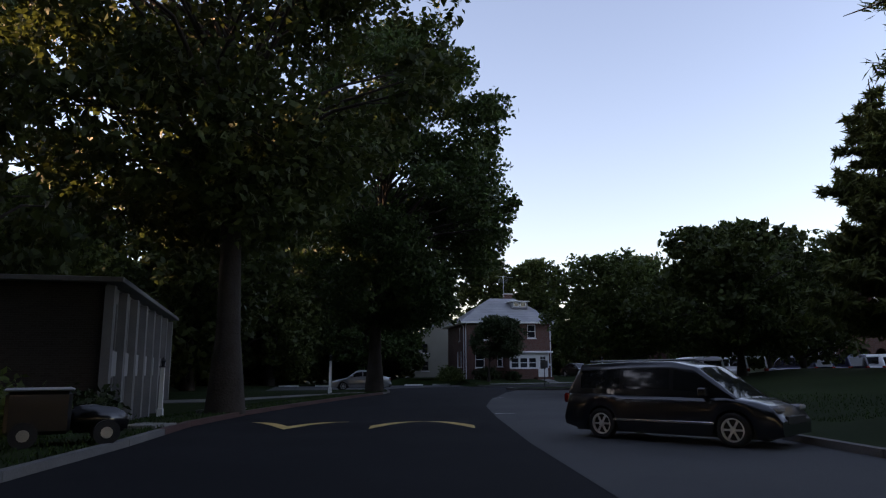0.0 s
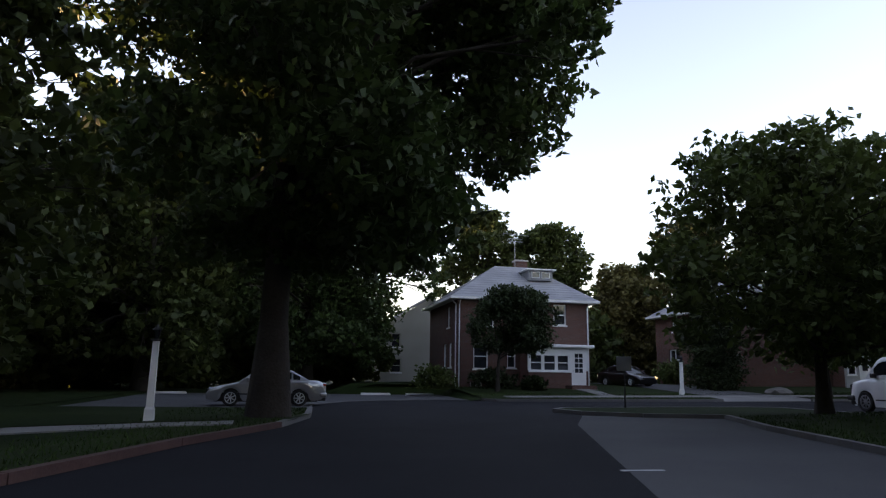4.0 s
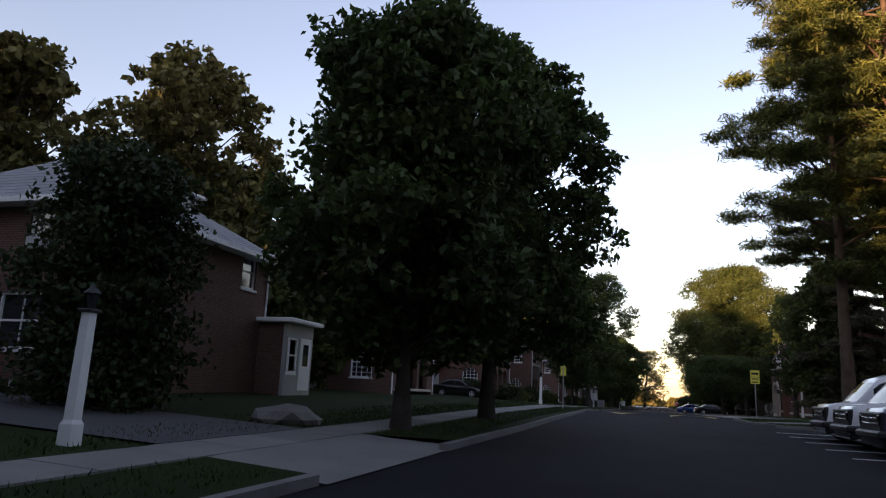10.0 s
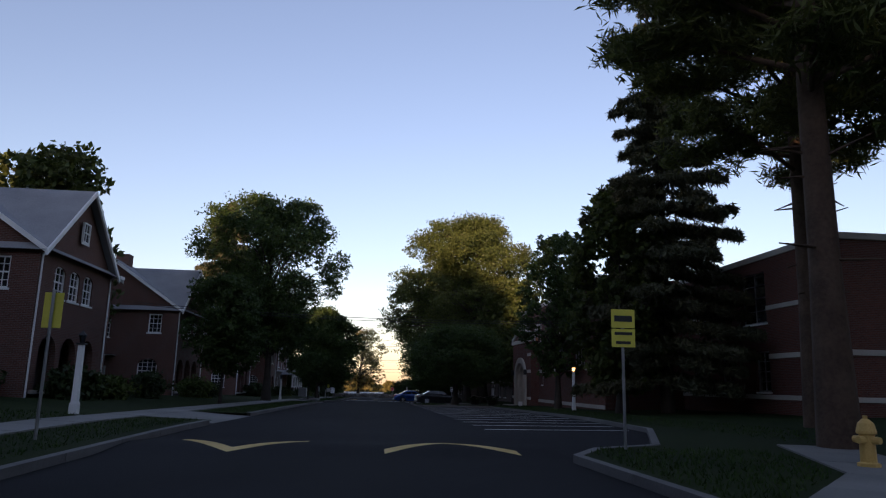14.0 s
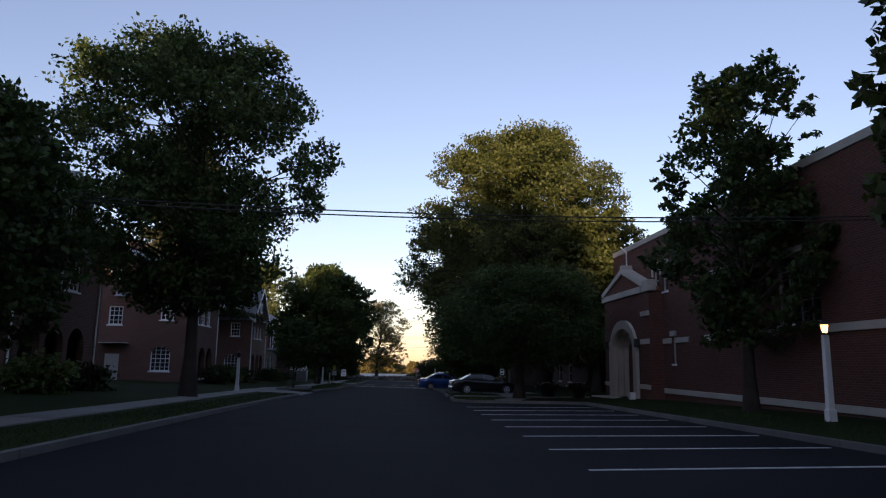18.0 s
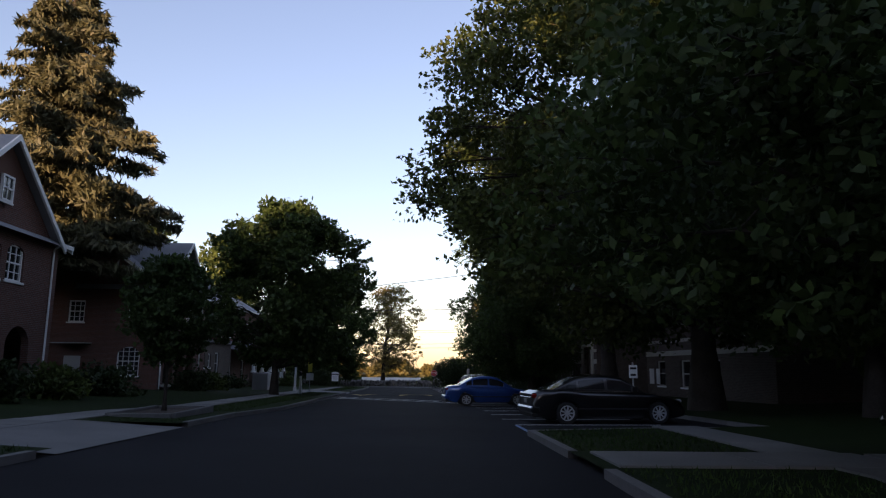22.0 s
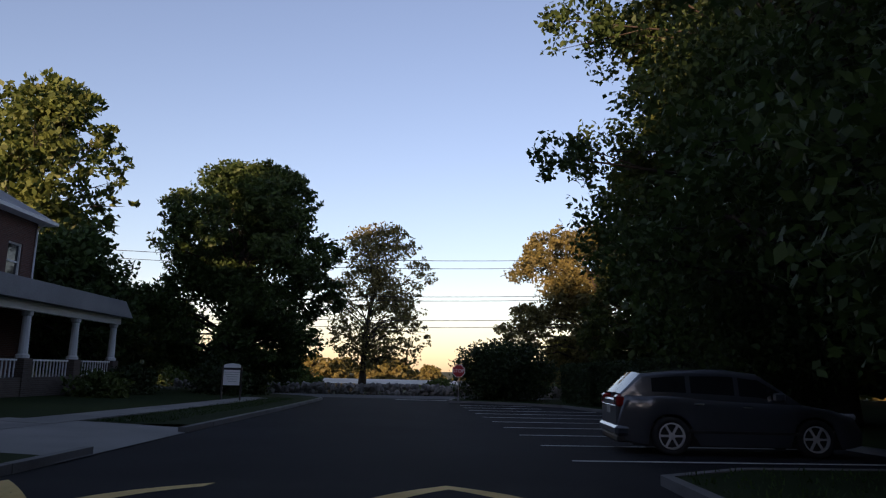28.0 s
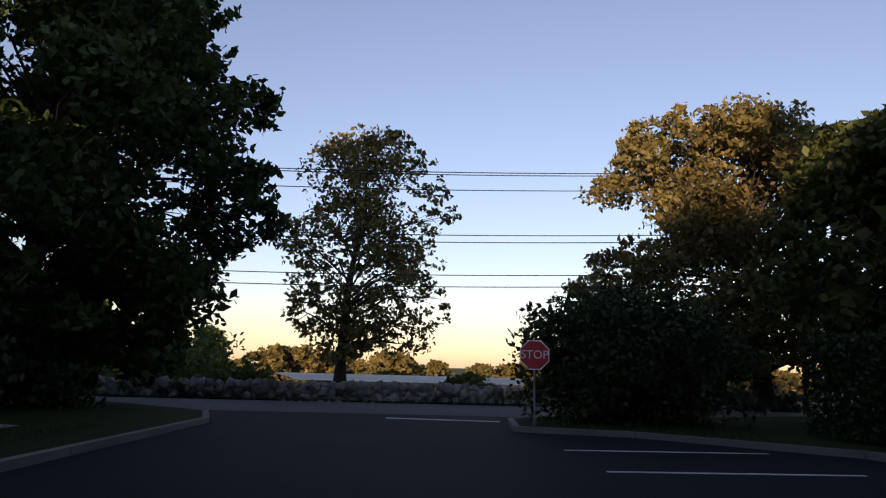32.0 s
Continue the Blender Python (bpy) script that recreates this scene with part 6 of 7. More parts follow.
def pine(x, y, r, h, crowns, seed=1, n=16000, label="", lift=None, size=0.2, lean=(0, 0), leaf=NEEDLE):
    """A tall pine: bare lower trunk, long uneven level boughs, each with flat plumes of needles. crowns: bottom, top, reach."""
    rs = np.random.RandomState(seed)
    g = ground_z(x, y) - 0.05 if lift is None else lift
    t = thing("pine_tree", x, y, g, label=label, category="pine")
    z0, z1, R = crowns
    bm = bmesh.new()
    pts = [Vector((lean[0] * f * f, lean[1] * f * f, h * f)) for f in np.linspace(0, 1, 8)]
    for i in range(7):
        tube(bm, pts[i], pts[i + 1], r * (1.25 if i == 0 else 1 - 0.11 * i), r * (1 - 0.11 * (i + 1)), 10, False)
    tufts, ways = [], []
    boughs = int(34 + 1.2 * (z1 - z0))
    for i in range(boughs):
        f = (i + rs.uniform(0, 0.9)) / boughs
        z = z0 + (z1 - z0 - 0.6) * f
        a = i * 2.39996 + rs.uniform(-0.6, 0.6)
        k = R * (0.5 + 0.5 * math.sin(math.pi * (0.25 + 0.7 * f))) * rs.uniform(0.4, 1.05)
        c = Vector((lean[0] * (z / h) ** 2, lean[1] * (z / h) ** 2, z))
        e = c + Vector((math.cos(a) * k, math.sin(a) * k, 0.10 * k + rs.uniform(-0.5, 0.5)))
        mid = c.lerp(e, 0.5) + Vector((0, 0, 0.07 * k))
        tube(bm, c - Vector((0, 0, 0.3)), mid, 0.09, 0.055, 6, False)
        tube(bm, mid, e, 0.055, 0.015, 5, False)
        side = Vector((-math.sin(a), math.cos(a), 0))
        for q in range(int(4 + 2.6 * k)):
            u = rs.uniform(0.3, 1.02)
            w = rs.normal() * 0.17 * k * (1.1 - 0.6 * u)
            p = (c.lerp(mid, 2 * u) if u < 0.5 else mid.lerp(e, 2 * u - 1)) + side * w + Vector((0, 0, rs.uniform(-0.05, 0.28)))
            tufts.append(p)
            ways.append((math.cos(a), math.sin(a), 0.35))
    for i in range(9):
        z = z0 * rs.uniform(0.5, 0.98)
        a = rs.uniform(0, 6.28)
        tube(bm, (0, 0, z), (math.cos(a) * rs.uniform(0.5, 2.2), math.sin(a) * rs.uniform(0.5, 2.2), z + rs.uniform(-0.2, 0.5)), 0.05, 0.015, 4, False)
    part("trunk", bm, PINE_BARK, t, smooth=True)
    tufts, ways = np.array(tufts), np.array(ways)
    j = rs.randint(0, len(tufts), n)
    p = tufts[j] + np.clip(rs.normal(size=(n, 3)), -1.8, 1.8) * np.array((0.34, 0.34, 0.15))
    v, f = leaf_cloud(p, ways[j], size, 2.0, 0.0, rs, 0.34)
    raw("crown", v, f, leaf, t)
    return t


def shrub(x, y, rx, ry, h, leaf=SHRUB, n=3500, size=0.14, seed=1, label="", name="shrub", count=9, lift=None, z0=0.05, group=""):
    rs = np.random.RandomState(seed)
    g = ground_z(x, y) - 0.03 if lift is None else lift
    t = thing(name, x, y, g, label=label, category="shrub", group=group)
    lobes = lobes_of(rs, 0, 0, z0, h, rx, ry, count, 0.9)
    lobes[:, 3] *= 1.25
    bm = bmesh.new()
    for L in lobes:
        tube(bm, (L[0] * 0.15, L[1] * 0.15, 0), tuple(L[:3]), 0.03, 0.01, 4, False)
    part("stem", bm, BARK, t)
    p, d = crown_points(rs, lobes, n)
    p[:, 2] = np.maximum(p[:, 2], 0.03)
    v, f = leaf_cloud(p, d, size, rs=rs)
    raw("foliage", v, f, leaf, t)
    return t


# first drive: woods on the west side, with unseen trees added for shade
tree(-2.8, 23.3, 0.45, 5.8, 22, 8.6, 8.6, OAK, 32000, 0.26, 48, 11, (-0.9, 0.6), "huge old tree with a thick trunk and spreading dark crown", fork=0.45, fine=2.1, low=0.4)
tree(3.75, 45.3, 0.45, 4.3, 24, 8.0, 9.6, MAPLE, 54000, 0.26, 60, 12, (1.2, -1.0), "huge dark leafy tree with a thick trunk by the drive", fork=0.3, fine=2.3, low=0.45, extra=((7.4, 0.2, 10.2, 1.7), (6.4, 0.0, 11.4, 1.9), (6.6, -0.5, 8.7, 1.6), (7.8, 0.3, 12.6, 1.8), (6.4, 0.5, 9.6, 1.7), (5.4, 0.4, 10.4, 1.8), (5.8, -0.6, 12.4, 1.9)))
tree(5.5, 78, 0.5, 2.0, 22.5, 9.6, 8, MAPLE, 30000, 0.26, 40, 13, (0.9, 0), "tall dense dark tree behind the parking court")
tree(-4.5, 71.5, 0.45, 1.5, 19, 8, 8, OAK, 16000, 0.36, 30, 14, (0, 0), "tall dense dark tree behind the parking court")
woods = tree(-9, 53, 0.4, 1.0, 18, 7, 7, OAK, 11500, 0.42, 28, 15, (0, 0), "tall dense dark woodland tree, some copies added unseen for shade", group="west woods")
# copies behind the start and far west stand unseen, added to block light
for i, (wx, wy, s, a) in enumerate(((-11, 5, 1.15, 40), (-7, -10, 1.3, 140), (4, -17, 1.35, 230), (15, -8, 1.2, 310), (-22, 60, 1.1, 100), (-13, 64, 1.05, 200), (-26, 75, 1.2, 10), (-14, 82, 1.1, 80), (-17, 35, 0.95, 300), (-23, 22, 1.0, 150), (-33, 45, 1.2, 250), (-20, 8, 1.05, 20), (-36, 20, 1.1, 120), (-3, 92, 1.1, 60), (-40, 66, 1.15, 330), (-30, 88, 1.25, 15), (-44, 80, 1.3, 95), (-32, 104, 1.25, 190), (-48, 98, 1.3, 280), (-18, 108, 1.2, 45), (-52, 55, 1.25, 205), (-10, 0, 1.05, 70), (-6, -14, 1.1, 180), (10, -16, 1.15, 260), (22, -8, 1.05, 130), (-24, -8, 1.1, 10))):
    # most are stretched taller so that their shade reaches further
    tall = 0.85 if -0.42 < wx / max(1.0, wy) < -0.16 and wy > 30 else 1.3
    copy_thing(woods, pose(wx, wy, ground_z(wx, wy) - 0.1, 0, 0, a) @ Matrix.Diagonal((s, s, s * tall, 1)))
back = tree(7, 90, 0.35, 0.8, 13, 5, 5, LIGHTLEAF, 9000, 0.4, 22, 16, (0, 0), "lighter green tree glowing in evening sun behind the court", group="back garden trees")
for wx, wy, s, a in ((0.5, 84, 1.0, 70), (-24, 95, 1.2, 160), (-9, 100, 1.3, 210)):
    copy_thing(back, pose(wx, wy, ground_z(wx, wy) - 0.1, 0, 0, a) @ Matrix.Diagonal((s, s, s, 1)))

tree(-16.5, 45, 0.3, 3.5, 13.5, 5.2, 5.0, LIGHTLEAF, 9000, 0.24, 24, 19, (0, 0), "airy light green tree behind the panelled block", fork=0.2)
# grass bank on the east side of the drive
tree(20.6, 44.6, 0.22, 2.0, 8.8, 6.2, 5.0, LIGHTLEAF, 15000, 0.2, 30, 21, (0, 0), "broad low green tree with airy twigs on the grass bank", fork=0.15)
tree(23, 35, 0.22, 1.5, 8.4, 6.5, 5, OAK, 14000, 0.24, 28, 22, (0, 0), "broad low dark tree on the grass bank", fork=0.15)
tree(31, 40.5, 0.25, 1.8, 8.5, 5.5, 4.5, OAK, 10000, 0.26, 22, 23, (0, 0), "broad low dark tree on the grass bank", fork=0.15)
conifer(25.6, 27.0, 0.25, 13.6, 4.6, NEEDLE, 14000, 24, 0.1, "tall blue-green conifer with layered boughs", 0.24, 0.1, 20, "conifer_tree", up=0.5)
pine(20.6, 16.6, 0.3, 19, (7.0, 19, 4.2), 25, 14000, "tall pine with sunlit yellow-green boughs")

# the first two houses
tree(16.3, 65.4, 0.13, 2.3, 6.2, 3.1, 2.5, SHRUB, 12000, 0.15, 22, 31, (0.9, -0.2), "small dark green tree with an umbrella crown before a brick house", fork=0.25, fine=1.8, top=0.2, low=0.7)
shrub(31.6, 66.8, 2.0, 1.9, 6.0, SHRUB, 26000, 0.10, 32, "tall dark evergreen bush against a brick house", count=20)
tree(34.7, 60.6, 0.20, 2.0, 11.1, 4.0, 4.0, MAPLE, 30000, 0.2, 34, 33, (0.5, 0.2), "round dense dark maple on the verge", fork=0.15, fine=2.0)
tree(42.6, 60.3, 0.24, 2.2, 13.8, 5.0, 4.6, MAPLE, 34000, 0.21, 44, 34, (0.2, 0), "round dense dark maple on the verge", fork=0.15, top=0.4, fine=1.9, low=0.75)
tree(22.5, 91, 0.35, 3, 16.8, 5.4, 5, OAK, 12000, 0.34, 26, 35, (0, 0), "dark leafy tree rising behind the house roof")
tree(29.0, 90, 0.35, 3, 15.4, 5.4, 5, OAK, 11000, 0.34, 26, 36, (0, 0), "dark leafy tree rising behind the house roof")
tree(40.8, 82, 0.4, 3, 14.8, 6.0, 5, SUNLEAF, 14000, 0.3, 30, 37, (0, 0), "tall tree with yellow-green sunlit top behind the house")
tree(49.3, 79, 0.4, 4, 17.8, 7.0, 5, SUNLEAF, 15000, 0.3, 30, 38, (0, 0), "tall tree with yellow-green sunlit top behind the house")
tree(35.5, 86, 0.3, 1, 11, 4, 4, SUNLEAF, 9000, 0.32, 22, 39, (0, 0), "tree with sunlit yellow top behind the house")
tree(53, 80, 0.35, 2, 13, 5, 5, OAK, 9000, 0.34, 24, 40, (0, 0), "dark leafy tree behind the houses")

# pines and others before the first hall
for i, (px, py, h, z0, R, s) in enumerate(((62.6, 44.3, 28, 7.6, 7.4, 51), (69.7, 40.0, 29, 8.2, 6.8, 52), (57.5, 42.6, 30, 11.5, 6.0, 53), (68.0, 36.9, 28, 9.5, 6.0, 54), (64.8, 32.5, 29, 9, 6.0, 55))):
    pine(px, py, 0.36 if i < 2 else 0.30, h, (z0, h, R), s, 72000, "tall pine with bare lower trunk and sunlit boughs" if i < 3 else "tall pine with long bare trunk near a brick hall")
conifer(84.5, 38.5, 0.35, 26, 6.2, SPRUCE, 60000, 58, 0.08, "tall dark conifer with drooping boughs by the hall", 0.16, 0.5, 26)
tree(85.5, 40.6, 0.3, 1.2, 12.5, 3.6, 3.2, OAK, 13000, 0.25, 26, 59, (0, 0), "dark dense tree before the brick hall")
tree(97.2, 41.0, 0.22, 2.4, 12.4, 4.4, 3.2, MAPLE, 13000, 0.16, 30, 60, (0, 0), "dark leafy tree with thin upright twigs before the hall", fork=0.12)

tree(61.8, 39.0, 0.25, 3.8, 15, 4.6, 4.0, LIGHTLEAF, 20000, 0.18, 26, 96, (0, 0), "slim leafy tree with sunlit green leaves among the pines", fork=0.2)

# street trees, north side
tree(88.8, 62.4, 0.09, 1.9, 7.2, 2.5, 2.4, MAPLE, 16000, 0.13, 16, 61, (0, 0), "young leafy street tree with a slender trunk", fork=0.25)
tree(104.6, 62.2, 0.30, 4.0, 16.2, 6.9, 6.5, MAPLE, 38000, 0.175, 44, 62, (0.3, 0.5), "tall street tree with open crown and visible limbs", fork=0.12, fine=2.0, low=0.45, top=0.9)
tree(94, 75, 0.35, 2.5, 15.5, 5, 5, OAK, 9000, 0.34, 26, 63, (0, 0), "tree rising behind brick houses")
tree(71, 80, 0.35, 2.5, 18, 6, 5, OAK, 10000, 0.36, 26, 64, (0, 0), "dark leafy tree rising behind brick houses")
tree(86, 84, 0.35, 4, 15, 5, 5, OAK, 9000, 0.36, 26, 65, (0, 0), "dark leafy tree rising behind brick houses")
conifer(64, 84, 0.3, 19, 4, SPRUCE, 9000, 66, 0.1, "dark conifer rising behind brick houses", 0.3)
conifer(145.0, 74.4, 0.4, 26.6, 10.0, SPRUCE, 42000, 67, 0.29, "tall tan-green spruce with drooping sunlit boughs", 0.24, 0.6, 40, power=0.75)
tree(127.0, 60.9, 0.07, 1.7, 5.2, 1.6, 1.6, MAPLE, 8000, 0.12, 16, 68, (0, 0), "young street tree with a thin pale trunk in a bare bed", fork=0.25)
tree(149.5, 61.6, 0.24, 2.0, 12.6, 5.3, 5.9, MAPLE, 34000, 0.21, 38, 69, (0.6, -0.4), "dense dark green maple on the verge", fork=0.13)
tree(165, 77, 0.35, 3, 14, 5, 5, LIGHTLEAF, 9000, 0.34, 24, 70, (0, 0), "light green tree behind the porch house")
tree(196.2, 64.6, 0.4, 0.8, 15.1, 6.6, 6.9, MAPLE, 46000, 0.23, 46, 72, (0, -0.7), "big dense dark tree at the road corner", fork=0.1, fine=1.5)
tree(192.5, 76, 0.4, 2.5, 18.6, 6.2, 6.2, LIGHTLEAF, 14000, 0.3, 30, 73, (0, 0), "tall light green tree with sunlit leaves")
tree(187, 71, 0.3, 0.6, 8, 4.5, 4, MAPLE, 9000, 0.24, 20, 74, (0, 0), "dark low tree beside the porch house", fork=0.1)

# south side, by the halls
tree(131, 41.0, 0.55, 3.0, 21.9, 10.0, 10.0, OAK, 92000, 0.185, 64, 81, (0, 1.7), "huge spreading oak with sunlit yellow top", fork=0.2, top=0.45, fine=1.6, extra=((2.0, 11.4, 8.9, 1.3), (2.6, 10.2, 9.9, 1.6), (1.2, 9.6, 8.6, 1.4), (2.2, 11.0, 10.6, 1.3)))
tree(144.6, 41.0, 0.5, 8.0, 18.5, 7.0, 8.6, OAK, 52000, 0.175, 44, 95, (2.4, 1.8), "tall dark oak reaching over the parking bays", fork=0.35, fine=1.8, low=0.4, top=0.6)
tree(111.2, 46.6, 0.28, 2.0, 7.0, 6.4, 5.2, MAPLE, 34000, 0.14, 30, 82, (0.8, -0.2), "low dark spreading tree on a grass island", fork=0.2, fine=3.0)
tree(124.5, 38.4, 0.35, 2.2, 13.5, 5.4, 5.3, OAK, 14000, 0.25, 28, 83, (0, 0), "dark leafy tree between cars and hall", fork=0.15, fine=1.5)
tree(157, 43.5, 0.3, 1.4, 10.0, 5.8, 6.4, MAPLE, 32000, 0.16, 32, 84, (0, 0.5), "dark spreading tree on a grass island", fork=0.2, fine=2.2)
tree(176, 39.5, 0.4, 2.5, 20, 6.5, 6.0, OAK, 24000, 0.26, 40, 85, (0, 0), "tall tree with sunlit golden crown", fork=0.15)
tree(170.0, 40.0, 0.4, 1.8, 20, 8.5, 9.0, MAPLE, 64000, 0.18, 46, 86, (0, 0), "tall dark tree behind the parking bays", fork=0.12, fine=1.8)
tree(185, 36.5, 0.3, 1.5, 9.4, 5.2, 4.6, MAPLE, 14000, 0.26, 28, 87, (0, 0), "tall dark tree behind the hedge", fork=0.15)
tree(206, 37.0, 0.4, 1.2, 13.6, 6.5, 8.4, SUNLEAF, 34000, 0.2, 40, 88, (0, 0.8), "broad tree with sunlit golden green leaves", fork=0.1)
tree(197.5, 36.6, 0.35, 1.0, 10.2, 5.0, 4.6, OAK, 14000, 0.25, 30, 89, (0, 0), "dark leafy tree behind the corner bush", fork=0.12)
tree(192, 26, 0.35, 1.5, 16, 6, 6, SUNLEAF, 10000, 0.32, 28, 90, (0, 0), "tall tree with sunlit leaves behind the hedge")
shrub(195.2, 46.6, 3.2, 3.5, 3.5, SHRUB, 26000, 0.11, 91, "large dense dark evergreen bush at the corner", count=26)
tree(215.6, 57.0, 0.34, 2.2, 15.6, 5.8, 5.9, SUNLEAF, 9500, 0.22, 44, 92, (0, -1.3), "lone tree with thin sunlit golden leaves behind the stone wall", fork=0.12)
# distant tree line past the end of the road
far = tree(420, 60, 0.5, 0.5, 13, 11, 9, SUNLEAF, 3000, 1.1, 22, 93, (0, 0), "distant sunlit tree beyond the fields", group="distant trees", lift=base_z(420, 60) - 1)
rs = np.random.RandomState(5)
for i in range(46):
    wx, wy = 330 + 260 * rs.random(), -130 + 8.2 * i + rs.uniform(-4, 4)
    s = rs.uniform(0.7, 1.25)
    copy_thing(far, pose(wx, wy, base_z(wx, wy) - 1, 0, 0, rs.uniform(0, 360)) @ Matrix.Diagonal((s, s, s * rs.uniform(0.7, 1.0), 1)))

thicket = tree(-12, 74, 0.2, 0.2, 7.5, 5.5, 4.5, OAK, 3600, 0.54, 14, 94, (0, 0), "dense dark thicket of low trees", name="thicket", category="thicket", group="background thickets", fork=0.1)
for wx, wy, s, a in ((-20, 53, 0.9, 0), (-14, 57, 0.8, 70), (-8, 75, 1.0, 130), (-2, 80, 0.9, 200), (4, 84, 0.9, 20), (9, 83, 0.8, 90), (-28, 40, 1.0, 140), (-22, 66, 1.1, 240), (-30, 30, 1.0, 310), (-15, 44, 0.7, 33), (-34, 8, 1.1, 60), (-8, 106, 1.5, 10), (-20, 112, 1.6, 60), (-34, 114, 1.6, 120), (-48, 110, 1.6, 220), (-60, 100, 1.6, 300), (-60, 84, 1.6, 20), (-62, 68, 1.6, 75), (-58, 52, 1.5, 140), (-50, 36, 1.5, 200), (-44, 20, 1.5, 260), (-12, 48, 0.8, 260), (-18, 70, 1.1, 280), (-26, 52, 1.0, 330),
                     (30, 96, 1.3, 0), (40, 95, 1.3, 50), (50, 92, 1.3, 90), (60, 92, 1.3, 120), (72, 92, 1.3, 33), (84, 94, 1.3, 80), (96, 92, 1.3, 10), (108, 90, 1.3, 200), (120, 90, 1.3, 100), (134, 90, 1.3, 70), (146, 90, 1.3, 300), (160, 92, 1.3, 222), (174, 90, 1.3, 60), (184, 88, 1.2, 10), (52, 74, 0.8, 20), (30, 84, 0.8, 70),
                     (36, 22, 1.2, 0), (46, 18, 1.3, 40), (58, 16, 1.3, 80), (27, 10, 1.2, 120), (36, 4, 1.3, 160), (170, 30, 1.2, 200), (180, 26, 1.3, 100), (190, 20, 1.3, 20), (122, 34, 1.1, 50), (128, 30, 1.3, 150), (200, 84, 1.2, 44), (203, 74, 0.9, 150), (194, 34, 1.0, 250), (200, 22, 1.2, 10)):
    copy_thing(thicket, pose(wx, wy, ground_z(wx, wy) - 0.1, 0, 0, a) @ Matrix.Diagonal((s, s, s, 1)))

# ---- street furniture and small things ----
def garden_lamp(x, y, h=2.0, lit=False, lean=0.0, group="white lamp posts"):
    """A square white tapered post on a flared foot, with a dark glazed lantern."""
    t = thing("lamp_post", x, y, ground_z(x, y) - 0.03, 0, "white tapered lamp post with a small dark lantern on top" if not lit else "white lamp post with a glowing amber lantern", "lamp post", group)
    t.matrix_basis = t.matrix_basis @ pose(0, 0, 0, 0, lean, 0)
    bm = bmesh.new()
    for r0, r1, z0, z1 in ((0.135, 0.13, 0, 0.32), (0.13, 0.098, 0.32, 0.38), (0.098, 0.085, 0.38, h)):
        m = Matrix.Translation((0, 0, (z0 + z1) / 2)) @ Matrix.Rotation(math.pi / 4, 4, "Z")
        bmesh.ops.create_cone(bm, cap_ends=True, segments=4, radius1=r0 * 1.2, radius2=r1 * 1.2, depth=z1 - z0, matrix=m)
    part("post", bm, WHITE, t)
    part("collar", boxed(-0.12, -0.12, h, 0.12, 0.12, h + 0.05, 0.01), BLACK, t)
    ln = part("lantern", lathe(bmesh.new(), [(0.06, h + 0.05), (0.1, h + 0.26), (0.1, h + 0.28)], 6), AMBERGLOW if lit else GLASS, t)
    part("lantern_cap", lathe(bmesh.new(), [(0.13, h + 0.28), (0.05, h + 0.36), (0.015, h + 0.42)], 6), BLACK, t)
    return t


AMBERGLOW = bpy.data.materials.new("glowing_lantern_glass")
AMBERGLOW.use_nodes = True
_b = AMBERGLOW.node_tree.nodes["Principled BSDF"]
_b.inputs["Base Color"].default_value = (0.6, 0.35, 0.1, 1)
_b.inputs["Emission Color"].default_value = (1.0, 0.55, 0.14, 1)
_b.inputs["Emission Strength"].default_value = 2.2

for lx, ly, h, ln in ((0.9, 44.3, 2.0, 1), (-6.2, 30.6, 2.0, 0), (26.6, 62.6, 1.9, 2), (69.9, 62.6, 2.0, 0), (115.0, 62.4, 1.95, 0), (162.2, 62.3, 1.95, 8), (155.3, 60.8, 1.3, 3)):
    garden_lamp(lx, ly, h, lean=ln * 0.5)
garden_lamp(92.3, 41.3, 2.4, True)


def road_sign(x, y, h, w, hh, facing, faces, label, name="road_sign", post=METAL, extra=None, category="sign"):
    """A sheet sign on a slim post. faces: rows of z0, z1, material, bars."""
    t = thing(name, x, y, ground_z(x, y) - 0.05, facing, label, category)
    part("post", tube(bmesh.new(), (0, 0, 0), (0, 0, h), 0.03, 0.03, 7), post, t)
    for z0, z1, m, bars, hw in faces:
        pl = part("plate", boxed(-0.05, -hw, z0, -0.035, hw, z1, 0.004), m, t)
        for i in range(bars):
            f = (i + 0.5) / bars
            zz = z0 + (z1 - z0) * (1 - f)
            part("text_bar", boxed(-0.055, -hw * (0.75 - 0.15 * (i % 2)), zz - 0.16 * (z1 - z0) / bars, -0.0505, hw * (0.75 - 0.1 * (i % 3)), zz + 0.16 * (z1 - z0) / bars), BLACK, pl)
    return t


road_sign(61.9, 49.2, 2.75, 0, 0, 0, [(2.0, 2.36, YELLOW, 2, 0.24), (2.38, 2.75, YELLOW, 1, 0.24)], "yellow and black speed hump sign on a slim post", "warning_sign")
road_sign(61.8, 60.0, 2.75, 0, 0, 180, [(2.05, 2.7, YELLOW, 0, 0.17)], "narrow yellow warning sign seen on a slim post", "warning_sign")
road_sign(150.9, 48.9, 1.95, 0, 0, 4, [(0.95, 1.9, PANEL, 0, 0.09), (0.62, 0.9, BLUELINE, 0, 0.09)], "narrow pale marker board on a short post", "marker_post")
road_sign(158.6, 60.6, 2.5, 0, 0, 20, [(1.0, 1.55, WHITE, 0, 0.28), (1.65, 2.4, YELLOW, 0, 0.16)], "leaning white and yellow signs on a slim post", "warning_sign")
road_sign(16.9, 50.6, 0.0 + 2.1, 0, 0, 60, [(1.45, 2.0, METAL, 0, 0.28)], "grey sign back on a slim dark post", "street_sign", BLACK)
